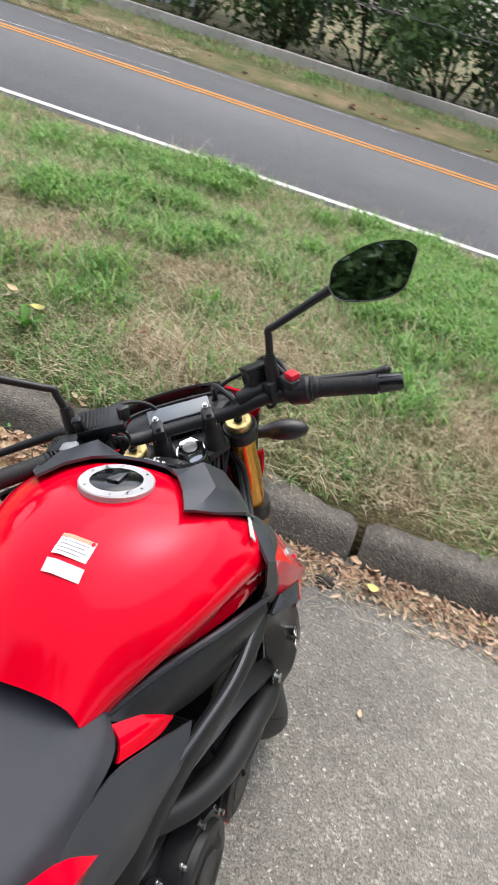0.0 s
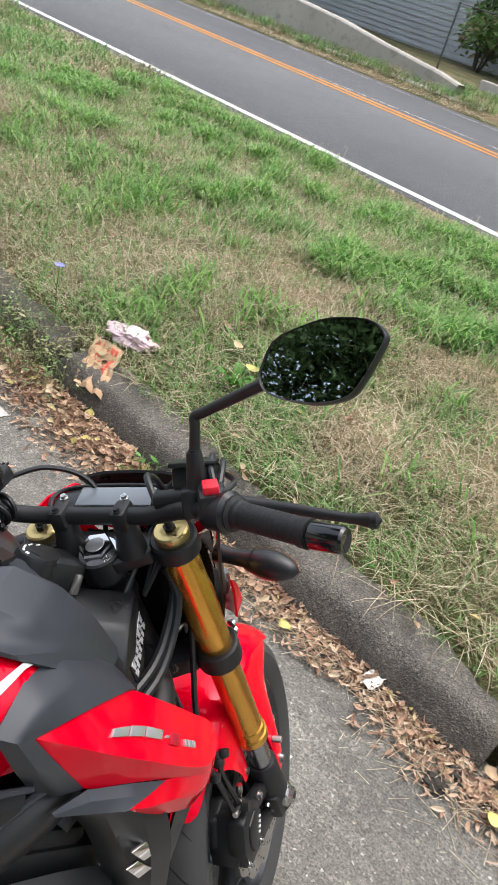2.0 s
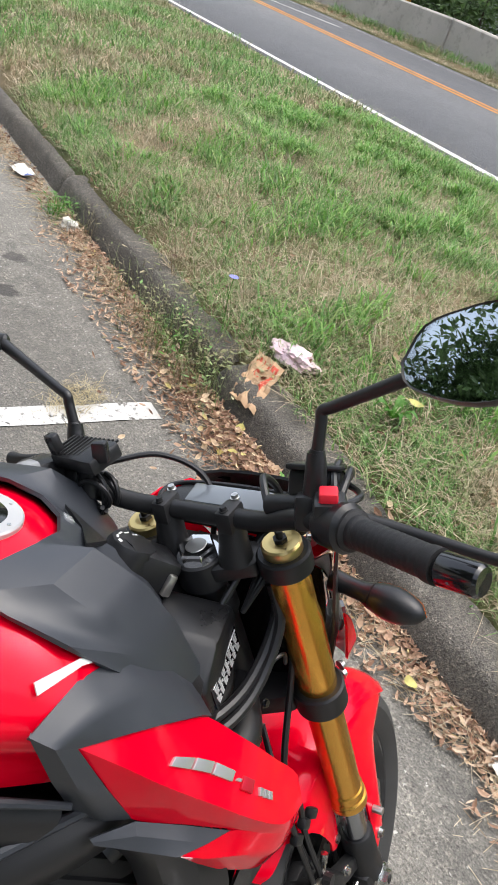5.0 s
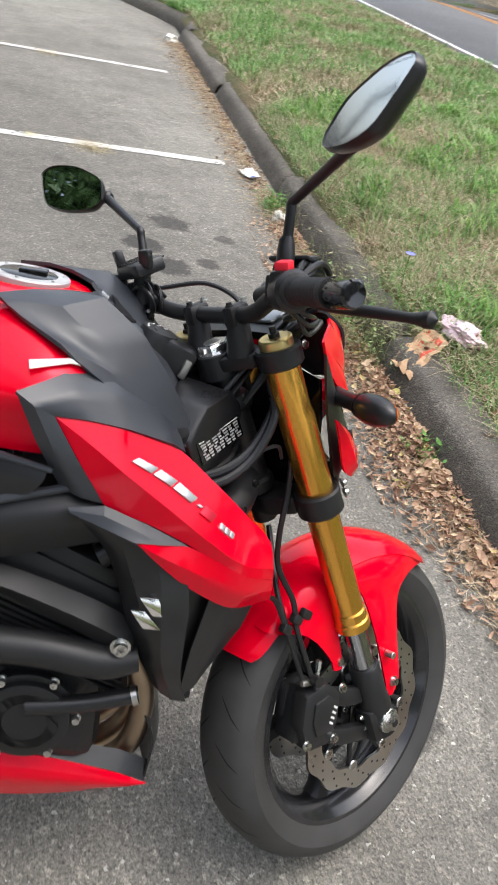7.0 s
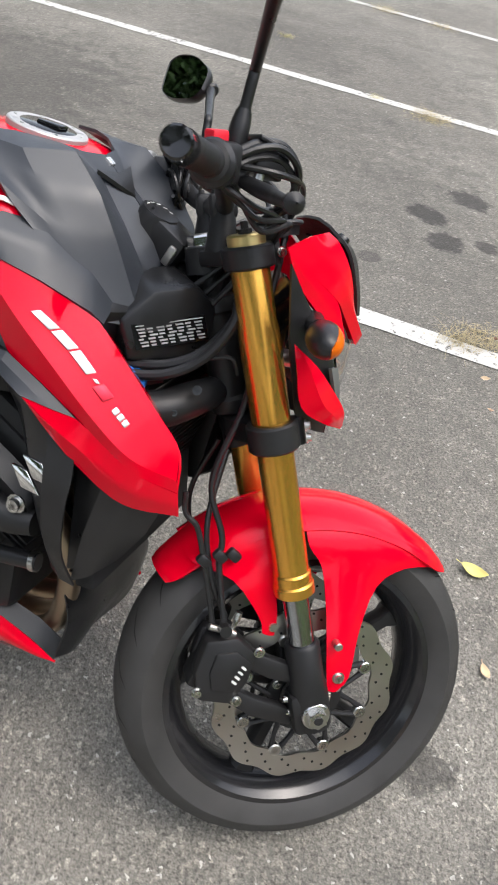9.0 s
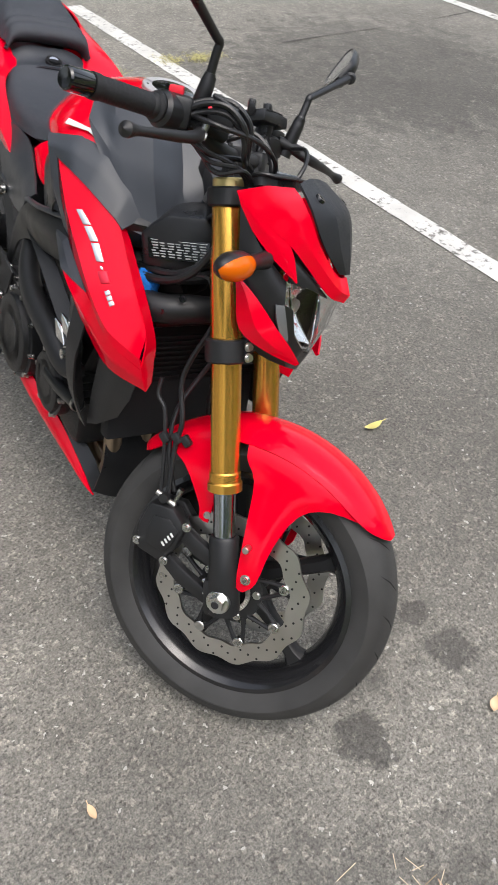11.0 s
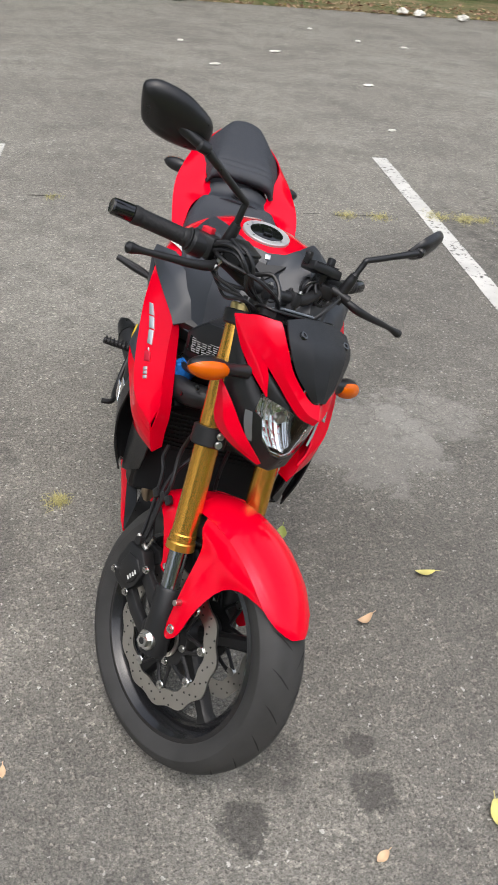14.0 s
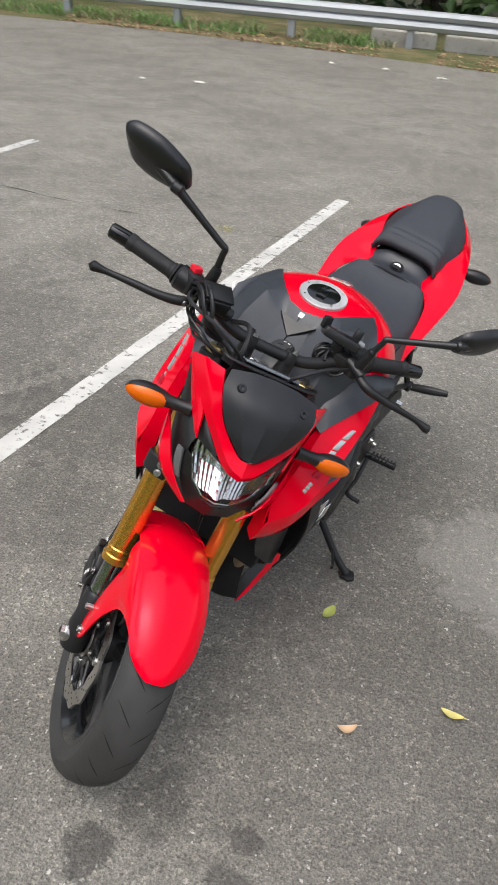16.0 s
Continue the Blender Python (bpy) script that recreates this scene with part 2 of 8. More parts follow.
def asphalt(name, lo, hi, chip, chips=0.5, spots=(), scale=1.0, patchy=1.0):
    """Worn asphalt: dark binder, pale stone chips, broad stains; oil spots and other darker or paler areas."""
    m, n, l, b = shader(name, 0.9)
    co = place(n)
    wob = n.new("ShaderNodeTexNoise")
    wob.inputs["Scale"].default_value, wob.inputs["Detail"].default_value = 90 * scale, 2
    l.new(co, wob.inputs["Vector"])
    off = n.new("ShaderNodeVectorMath")
    off.operation = "MULTIPLY_ADD"
    off.inputs[1].default_value = (0.02,) * 3
    l.new(wob.outputs["Color"], off.inputs[0])
    l.new(co, off.inputs[2])
    vo = n.new("ShaderNodeTexVoronoi")
    vo.inputs["Scale"].default_value = 105 * scale
    l.new(off.outputs[0], vo.inputs["Vector"])
    vd = n.new("ShaderNodeTexVoronoi")
    vd.inputs["Scale"].default_value = 60 * scale
    l.new(off.outputs[0], vd.inputs["Vector"])
    broad = noise_tex(n, l, 0.55, 6, co)
    mid = noise_tex(n, l, 9, 6, co, 0.7)
    fine = noise_tex(n, l, 260 * scale, 4, co, 0.7)
    base = ramp(n, l, broad, [(0.32, lo), (0.68, hi)])
    base = mixed(n, l, ramp(n, l, mid, [(0.4, (0, 0, 0)), (0.75, (0.45 * patchy,) * 3)]), base, tuple(c * 0.55 for c in lo))
    base = mixed(n, l, ramp(n, l, noise_tex(n, l, 2.3, 7, co, 0.65), [(0.45, (0, 0, 0)), (0.68, (0.5 * patchy,) * 3)]), base, tuple(c * 0.55 for c in lo))
    cell = n.new("ShaderNodeSeparateColor")
    l.new(vo.outputs["Color"], cell.inputs[0])
    tint = ramp(n, l, cell.outputs[0], [(0.0, (0.7, 0.69, 0.67)), (0.5, (0.95, 0.945, 0.93)), (0.85, (1.12, 1.11, 1.08)), (0.95, (1.5, 1.47, 1.4)), (1.0, (1.9, 1.85, 1.75))])
    base = mixed(n, l, 0.75, base, tint, "MULTIPLY")
    grains = noise_tex(n, l, 140 * scale, 3, co, 0.6)
    base = mixed(n, l, 1.0, base, ramp(n, l, grains, [(0.34, (0.5, 0.49, 0.48)), (0.46, (0.95,) * 3), (0.58, (1.08,) * 3), (0.68, (1.6, 1.57, 1.5))]), "MULTIPLY")
    base = mixed(n, l, 0.9, base, ramp(n, l, fine, [(0.3, (0.45,) * 3), (0.5, (1.0,) * 3), (0.7, (1.5,) * 3)]), "MULTIPLY")
    cell2 = n.new("ShaderNodeSeparateColor")
    l.new(vd.outputs["Color"], cell2.inputs[0])
    rare = maths(n, l, "GREATER_THAN", cell2.outputs[1], 1 - 0.2 * chips)
    size = maths(n, l, "MULTIPLY", cell2.outputs[2], 0.34)
    near = maths(n, l, "LESS_THAN", vd.outputs["Distance"], size)
    base = mixed(n, l, maths(n, l, "MULTIPLY", rare, near), base, chip)
    for x, y, r, deep in spots:
        d = n.new("ShaderNodeVectorMath")
        d.operation = "DISTANCE"
        d.inputs[1].default_value = (x, y, 0)
        l.new(co, d.inputs[0])
        edge = maths(n, l, "ADD", d.outputs["Value"], maths(n, l, "MULTIPLY", maths(n, l, "SUBTRACT", mid, 0.5), r * 2.4))
        k = maths(n, l, "MULTIPLY", ramp(n, l, maths(n, l, "DIVIDE", edge, r * 1.3), [(0.66, (1, 1, 1)), (0.9, (0, 0, 0))]), abs(deep))
        base = mixed(n, l, k, base, (0.03, 0.029, 0.027) if deep > 0 else (0.5, 0.48, 0.44))
    if spots:
        # a web of hairline cracks where the surface is worn
        web = n.new("ShaderNodeTexVoronoi")
        web.feature = "DISTANCE_TO_EDGE"
        web.inputs["Scale"].default_value = 8.5
        bend = n.new("ShaderNodeVectorMath")
        bend.operation = "MULTIPLY_ADD"
        bend.inputs[1].default_value = (0.12,) * 3
        ben = n.new("ShaderNodeTexNoise")
        ben.inputs["Scale"].default_value, ben.inputs["Detail"].default_value = 14, 4
        l.new(co, ben.inputs["Vector"])
        l.new(ben.outputs["Color"], bend.inputs[0])
        l.new(co, bend.inputs[2])
        l.new(bend.outputs[0], web.inputs["Vector"])
        hair = ramp(n, l, web.outputs["Distance"], [(0.0, (1, 1, 1)), (0.035, (0, 0, 0))])
        worn = ramp(n, l, noise_tex(n, l, 0.9, 4, co, 0.6), [(0.5, (0, 0, 0)), (0.62, (1, 1, 1))])
        base = mixed(n, l, maths(n, l, "MULTIPLY", maths(n, l, "MULTIPLY", hair, worn), 0.45), base, (0.06, 0.057, 0.052))
    l.new(base, b.inputs["Base Color"])
    h = mixed(n, l, 0.6, vo.outputs["Distance"], grains)
    bumped(n, l, b, h, 0.8, 0.009)
    return m


# small ones are oil spots; broad ones darken an area, negative ones lighten it
SPOTS = [(0.95, 0.15, 0.34, 0.4), (0.85, 0.75, 0.25, 0.3), (0.75, 1.7, 0.3, 0.25), (-0.7, 1.6, 0.8, 0.14), (-0.68, 0.6, 0.26, -0.3), (-0.95, 0.5, 0.2, -0.25), (0.55, 2.06, 0.2, 0.3), (0.3, 2.2, 0.2, 0.3), (-3.3, 1.7, 1.1, 0.1), (-1.7, 1.6, 0.7, 0.12), (0.297, 1.79, 0.058, 0.6), (-0.01, 1.80, 0.055, 0.5), (0.19, 1.66, 0.08, 0.35), (-0.03, 1.70, 0.035, 0.5), (-1.9, 0.6, 1.9, 0.25), (2.2, -0.3, 1.0, 0.35), (-4.6, 0.4, 2.2, 0.2), (-6.8, 1.4, 2.2, 0.15), (-3.1, -0.6, 0.9, 0.35), (-2.47, 1.98, 0.09, 0.8), (-2.2, 2.05, 0.09, 0.75),
         (-2.24, 2.24, 0.06, 0.7), (-2.76, 2.22, 0.1, 0.75), (-2.55, 2.45, 0.05, 0.6), (-4.9, 1.0, 0.6, 0.2), (-1.9, 1.7, 0.05, 0.5)]
LOT = asphalt("weathered_lot_asphalt", (0.220, 0.208, 0.184), (0.298, 0.286, 0.254), (0.54, 0.52, 0.47), 0.65, SPOTS)
ROADM = asphalt("road_asphalt", (0.155, 0.16, 0.17), (0.19, 0.195, 0.206), (0.26, 0.26, 0.26), 0.15, scale=1.5, patchy=0.15)

ROADF = asphalt("far_lane_asphalt", (0.105, 0.11, 0.122), (0.135, 0.14, 0.152), (0.2, 0.2, 0.2), 0.15, scale=1.5, patchy=0.3)


def paint(name, colour, wear, scale):
    """Road paint, worn through in places."""
    m, n, l, b = shader(name, 0.75)
    co = place(n)
    worn = noise_tex(n, l, scale, 8, co, 0.72)
    l.new(ramp(n, l, noise_tex(n, l, 4, 5, co), [(0.3, tuple(c * 0.72 for c in colour)), (0.7, colour)]), b.inputs["Base Color"])
    coarse = noise_tex(n, l, scale / 5, 6, co, 0.7)
    worn = maths(n, l, "ADD", maths(n, l, "MULTIPLY", worn, 0.65), maths(n, l, "MULTIPLY", coarse, 0.35))
    l.new(ramp(n, l, worn, [(wear - 0.03, (0, 0, 0)), (wear + 0.03, (1, 1, 1))]), b.inputs["Alpha"])
    return m


WHITE_LINE = paint("worn_white_paint", (0.66, 0.65, 0.61), 0.435, 30)
ROAD_WHITE = paint("white_edge_paint", (0.72, 0.72, 0.7), 0.3, 14)
FAINT_WHITE = paint("faint_worn_paint", (0.5, 0.5, 0.5), 0.5, 22)
ROAD_YELLOW = paint("yellow_road_paint", (0.75, 0.3, 0.03), 0.3, 14)


def concrete(name, lo, hi, stain, scale=3.0):
    m, n, l, b = shader(name, 0.9)
    co = place(n)
    base = ramp(n, l, noise_tex(n, l, scale, 8, co, 0.65), [(0.3, lo), (0.7, hi)])
    base = mixed(n, l, ramp(n, l, noise_tex(n, l, scale * 4, 6, co, 0.7), [(0.5, (0, 0, 0)), (0.7, (0.75,) * 3)]), base, stain)
    l.new(base, b.inputs["Base Color"])
    bumped(n, l, b, noise_tex(n, l, 110, 6, co), 0.6, 0.006)
    return m


KERB = asphalt("dark_asphalt_kerb", (0.128, 0.117, 0.101), (0.205, 0.188, 0.163), (0.36, 0.34, 0.3), 0.2, scale=1.3)
WALLC = concrete("stained_concrete", (0.4, 0.37, 0.325), (0.56, 0.525, 0.47), (0.24, 0.215, 0.18), 1.2)
PALE = concrete("pale_concrete", (0.45, 0.44, 0.4), (0.6, 0.58, 0.54), (0.25, 0.23, 0.2), 2)


def verge_soil():
    m, n, l, b = shader("verge_soil", 0.95)
    co = place(n)
    base = ramp(n, l, noise_tex(n, l, 1.6, 6, co, 0.6), [(0.4, (0.09, 0.12, 0.035)), (0.56, (0.2, 0.17, 0.08)), (0.7, (0.33, 0.24, 0.14))])
    base = mixed(n, l, ramp(n, l, noise_tex(n, l, 60, 5, co), [(0.4, (0, 0, 0)), (0.7, (0.7,) * 3)]), base, (0.09, 0.065, 0.035))
    l.new(base, b.inputs["Base Color"])
    bumped(n, l, b, noise_tex(n, l, 70, 6, co), 0.8, 0.02)
    return m


SOIL = verge_soil()


def leafy(name, stops, rough=0.6, patch=None, trans=0.25):
    """Blades and leaves: every one with its own tint, patches of dry and fresh."""
    m, n, l, b = shader(name, rough)
    g = n.new("ShaderNodeNewGeometry")
    c = ramp(n, l, g.outputs["Random Per Island"], stops)
    if patch:
        f = ramp(n, l, noise_tex(n, l, patch[0], 4, g.outputs["Position"]), [(patch[1], (0, 0, 0)), (patch[2], (1, 1, 1))])
        dry = ramp(n, l, g.outputs["Random Per Island"], patch[3])
        c = mixed(n, l, f, c, dry)
    l.new(c, b.inputs["Base Color"])
    if trans:
        t = n.new("ShaderNodeBsdfTranslucent")
        l.new(c, t.inputs["Color"])
        mx = n.new("ShaderNodeMixShader")
        mx.inputs[0].default_value = trans
        l.new(b.outputs[0], mx.inputs[1])
        l.new(t.outputs[0], mx.inputs[2])
        l.new(mx.outputs[0], n["Material Output"].inputs["Surface"])
    return m


GRASS = leafy("grass_blades", [(0.0, (0.09, 0.19, 0.055)), (0.4, (0.16, 0.33, 0.085)), (0.8, (0.25, 0.48, 0.13)), (1.0, (0.42, 0.47, 0.25))], 0.55,
              (1.7, 0.46, 0.62, [(0.0, (0.17, 0.19, 0.085)), (0.5, (0.31, 0.28, 0.16)), (1.0, (0.54, 0.44, 0.3))]), 0.3)
FRESH = leafy("fresh_grass_blades", [(0.0, (0.09, 0.19, 0.055)), (0.4, (0.18, 0.35, 0.09)), (0.8, (0.28, 0.49, 0.14)), (1.0, (0.46, 0.5, 0.25))], 0.5,
              (1.7, 0.56, 0.7, [(0.0, (0.2, 0.24, 0.09)), (0.5, (0.31, 0.31, 0.15)), (1.0, (0.5, 0.45, 0.28))]), 0.32)
LUSH = leafy("lush_grass_blades", [(0.0, (0.08, 0.2, 0.035)), (0.4, (0.15, 0.35, 0.06)), (0.8, (0.25, 0.49, 0.1)), (1.0, (0.42, 0.52, 0.2))], 0.45, None, 0.34)
STRAW = leafy("dry_straw", [(0.0, (0.3, 0.22, 0.13)), (0.5, (0.55, 0.45, 0.3)), (1.0, (0.72, 0.62, 0.46))], 0.7, None, 0.15)
LITTER = leafy("dead_leaves", [(0.0, (0.12, 0.06, 0.04)), (0.25, (0.26, 0.15, 0.09)), (0.5, (0.42, 0.26, 0.17)), (0.75, (0.54, 0.38, 0.25)), (0.92, (0.64, 0.5, 0.33)), (1.0, (0.5, 0.42, 0.12))], 0.7, None, 0.15)
WEED = leafy("weed_leaves", [(0.0, (0.06, 0.2, 0.02)), (1.0, (0.14, 0.34, 0.05))], 0.5, None, 0.3)
TREE_LEAF = leafy("tree_leaves", [(0.0, (0.05, 0.085, 0.03)), (0.6, (0.09, 0.16, 0.055)), (1.0, (0.15, 0.25, 0.09))], 0.5, None, 0.42)
BARK = concrete("bark", (0.05, 0.04, 0.03), (0.1, 0.08, 0.06), (0.03, 0.025, 0.02), 6)
YELLOW_LEAF = plain("yellow_leaf", (0.58, 0.52, 0.17), 0.6, vary=0.3, scale=200)
TAN_LEAF = plain("tan_leaf", (0.6, 0.42, 0.26), 0.65, vary=0.3, scale=200)

# ---- the ground: lot, kerb, verge and road ----
# The road and the kerb run along AL; AC points from the lot across the road.
AL, AC = V((0.9756, -0.2195, 0)), V((0.2195, 0.9756, 0))
KERB_W, ROAD_Z = 2.30, 0.42


def crest(s, w):
    """The road and its sides drop away beyond the crest."""
    return -0.0052 * max(0.0, -16.0 - max(s, -40.0)) ** 2 * min(1.0, max(0.0, (w - 2.4) / 3.0))


def at(s, w, z=0.0):
    return AL * s + AC * w + V((0, 0, z + crest(s, w)))


def verge_z(w):
    pts = ((2.4, 0.12), (2.55, 0.17), (2.9, 0.27), (3.5, 0.35), (5.0, 0.40), (5.95, 0.41), (12.18, 0.43), (12.5, 0.455), (12.72, 0.52), (13.4, 0.56))
    if w <= pts[0][0]:
        return pts[0][1]
    for (a, za), (b, zb) in zip(pts, pts[1:]):
        if w <= b:
            return za + (zb - za) * (w - a) / (b - a)
    return pts[-1][1]


def strip(name, s0, s1, prof, material, ds=0.5, rough=0.0):
    """A sheet along the road with the cross profile (w, z)."""
    rows = []
    for i in range(int((s1 - s0) / ds) + 1):
        s = s0 + i * ds
        rows.append([at(s, w, z + rough * noise.noise(V((s * 1.3, w * 1.3, 5))) if 0 < j < len(prof) - 1 else z) for j, (w, z) in enumerate(prof)])
    return part(name, grid(rows), material, sharp=80)


lot = part("ground", grid([[V((x, y, -0.0)) for x in range(-60, 61, 12)] for y in (-90, -60, -30, -12.4)]), LOT)
tagged(lot, "weathered grey asphalt parking lot with pale stone chips", "ground", kind="structure")
lot2 = part("pavement", grid([[at(s, KERB_W + 0.06, 0) for s in range(-60, 61, 12)], [V((x, -12.4, 0)) for x in range(-60, 61, 12)]]), LOT)
tagged(lot2, "weathered grey asphalt parking lot with oil spots", "parking lot", kind="structure")
verge_prof = [(2.42, -0.2)] + [(w, verge_z(w)) for w in (2.42, 2.6, 2.75, 2.9, 3.1, 3.3, 3.5, 3.9, 4.3, 4.7, 5.1, 5.5, 5.75)] + [(5.97, 0.41)]
verge = strip("verge", -40, 24, verge_prof, SOIL, 0.3, 0.05)
tagged(verge, "grassy roadside verge with bare dry soil patches", "verge", kind="structure")
road = strip("road", -90, 60, [(5.9, 0.2), (5.95, ROAD_Z), (9.6, 0.46)], ROADM, 1.5)
tagged(road, "smooth grey asphalt lane of the road", "road", kind="structure")
far_lane = strip("road_far_lane", -90, 60, [(9.6, 0.46), (12.2, 0.428), (12.25, 0.2)], ROADF, 1.5)
tagged(far_lane, "darker bluish asphalt far lane of the road", "road", kind="structure")
far_bank = strip("far_verge", -90, 60, [(12.16, 0.3), (12.18, 0.432), (12.5, 0.455), (12.72, 0.52), (13.4, 0.56), (14.6, 0.64), (40, 0.9), (150, 2.5)], SOIL, 1.5, 0.03)
tagged(far_bank, "dry dirt and grass bank beyond the road", "ground", kind="structure")


def line(name, s0, s1, w, width, z, material, label):
    bm = grid([[at(s, w - width / 2, z), at(s, w + width / 2, z)] for s in [s0 + (s1 - s0) * i / 80 for i in range(81)]])
    return tagged(part(name, bm, material), label, "road marking", kind="structure")


def road_z(w):
    return ROAD_Z + (w - 5.95) * 0.04 / 3.65 if w < 9.6 else 0.46 - (w - 9.6) * 0.032 / 2.6


line("edge_line", -80, 40, 6.08, 0.11, road_z(6.08) + 0.004, ROAD_WHITE, "worn white edge line on the road")
line("centre_line", -80, 40, 9.27, 0.1, road_z(9.27) + 0.005, ROAD_YELLOW, "orange yellow centre line on the road")
line("centre_line", -80, 40, 9.47, 0.1, road_z(9.47) + 0.005, ROAD_YELLOW, "orange yellow centre line on the road")
line("edge_line", -80, 40, 11.82, 0.08, road_z(11.82) + 0.004, FAINT_WHITE, "faint worn white edge line on the far lane")


def slant_line(a, b, width, material, label):
    """A lane line that leaves the centre at a slant."""
    rows = []
    for i in range(41):
        q, w = a[0] + (b[0] - a[0]) * i / 40, a[1] + (b[1] - a[1]) * i / 40
        rows.append([at(q, w - width / 2, road_z(w) + 0.004), at(q, w + width / 2, road_z(w) + 0.004)])
    return tagged(part("lane_line", grid(rows), material), label, "road marking", kind="structure")


slant_line((-17.5, 9.75), (-13.6, 11.0), 0.1, ROAD_WHITE, "white lane line slanting off the centre line")
slant_line((-7.4, 9.6), (-3.4, 10.0), 0.08, FAINT_WHITE, "faint worn white line beside the centre line")


def lot_line(name, a, b, width=0.1):
    """A painted bay line with ragged sides."""
    a, b = V((*a, 0.004)), V((*b, 0.004))
    d = (b - a).normalized()
    n = V((-d.y, d.x, 0))
    rows = []
    for i in range(61):
        p = a.lerp(b, i / 60)
        k = width / 2 + 0.006 * noise.noise(p * 9)
        rows.append([p - n * k, p + n * (width / 2 + 0.006 * noise.noise(p * 9 + V((7, 0, 0))))])
    return tagged(part(name, grid(rows), WHITE_LINE), "worn cracked white parking bay line", "road marking", "parking bay lines", "structure")


lot_line("bay_line", (0.225, -3.2), (1.52, 2.0))
lot_line("bay_line", (-2.46, -2.62), (-1.24, 2.34), 0.11)
lot_line("bay_line", (-4.95, -2.0), (-3.88, 2.99))
lot_line("bay_line", (-7.72, -1.4), (-6.61, 3.5))
lot_line("bay_line", (2.92, -3.84), (4.1, 1.4))

# kerb of separate worn stones
kerb = new("kerb")
tagged(kerb, "dark weathered asphalt kerb in worn rounded lengths", "kerb", kind="structure")


def kerb_stone(s0, s1, drop=0.0, shift=0.0):
    prof = [(2.285, -0.1), (2.288, 0.0), (2.305, 0.05), (2.322, 0.1), (2.338, 0.126), (2.362, 0.138), (2.43, 0.147), (2.50, 0.15), (2.53, 0.135), (2.535, -0.1)]
    rows = []
    n = max(2, int((s1 - s0) / 0.035))
    for i in range(n + 1):
        s = s0 + (s1 - s0) * i / n
        end = min(1, min(i, n - i) / 1.5 + 0.82)
        row = []
        for w, z in prof:
            k = 0.012 * noise.noise(V((s * 5, w * 12, z * 12))) + 0.007 * noise.noise(V((s * 25, w * 50, z * 50)))
            row.append(at(s, 2.42 + (w - 2.42) * end + k + shift, (z * end if z > 0 else z) + k * 0.7 - drop))
        rows.append(row)
    bm = grid(rows)
    bmesh.ops.holes_fill(bm, edges=[e for e in bm.edges if e.is_boundary], sides=20)
    return part("kerb_stone", bm, KERB, kerb, sharp=60)


for s0, s1, drop, shift in ((0.30, 2.6, 0.0, 0.0), (2.62, 5.5, 0.01, 0.01), (-1.85, 0.27, 0.005, -0.01), (-3.9, -1.87, 0.0, 0.01), (-6.55, -3.92, 0.01, 0.03),
                            (-9.3, -6.6, 0.02, 0.0), (5.52, 8.5, 0, 0), (8.52, 11.5, 0, 0)):
    kerb_stone(s0, s1, drop, shift)

# ---- grass, straw and leaves ----
rng = np.random.default_rng(5)


def blades(name, material, n, s_rng, w_rng, h_rng, width, lean, label, category, dense=None, flat=0.0):
    """Many bent blades as one mesh; dense picks where they stand."""
    verts, faces = [], []
    made = 0
    while made < n:
        s, w = rng.uniform(*s_rng), rng.uniform(*w_rng)
        p = at(s, w)
        k = noise.noise(V((p.x * 1.1, p.y * 1.1, 1.0))) * 0.5 + noise.noise(V((p.x * 3.6, p.y * 3.6, 4.0))) * 0.5
        if dense and rng.random() > dense(k, s, w):
            continue
        z = verge_z(w) + 0.05 * noise.noise(V((s * 1.3, w * 1.3, 5))) - 0.008
        h = rng.uniform(*h_rng) * (1 + 0.8 * k)
        a = rng.uniform(0, 2 * math.pi)
        d = np.array((math.cos(a), math.sin(a), 0))
        side = np.array((-d[1], d[0], 0)) * width * rng.uniform(0.6, 1.4)
        o = np.array((p.x, p.y, z))
        bend = rng.uniform(*lean)
        up = np.array((0, 0, 1.0))
        p1 = o + up * h * 0.45 * (1 - flat) + d * h * bend * 0.3
        p2 = o + up * h * 0.8 * (1 - flat) + d * h * bend * 0.75
        p3 = o + up * h * (0.92 - 0.25 * bend) * (1 - flat) + d * h * bend * 1.25 + up * flat * 0.012
        b = len(verts)
        verts += [o - side, o + side, p1 - side * 0.9, p1 + side * 0.9, p2 - side * 0.6, p2 + side * 0.6, p3]
        faces += [(b, b + 1, b + 3, b + 2), (b + 2, b + 3, b + 5, b + 4), (b + 4, b + 5, b + 6)]
        made += 1
    ob = from_arrays(name, verts, faces, material)
    return tagged(ob, label, category, kind="stuff")


def thick(k, s, w):
    edge = 0.85 if w < 2.62 else (0.3 if w > 5.72 else 1.0)
    return min(1, max(0.25, 0.6 + 0.9 * k)) * edge


def thin(k, s, w):
    return min(1, max(0.2, 0.6 - 0.9 * k)) * (0.35 if w > 5.75 else 1.0 if w < 3.7 else 0.6)


def tufty(k, s, w):
    return 0.0 if k < 0.02 or w > 5.7 else min(1.0, (k - 0.02) * 6) * (1.0 if w > 3.9 else 0.22)


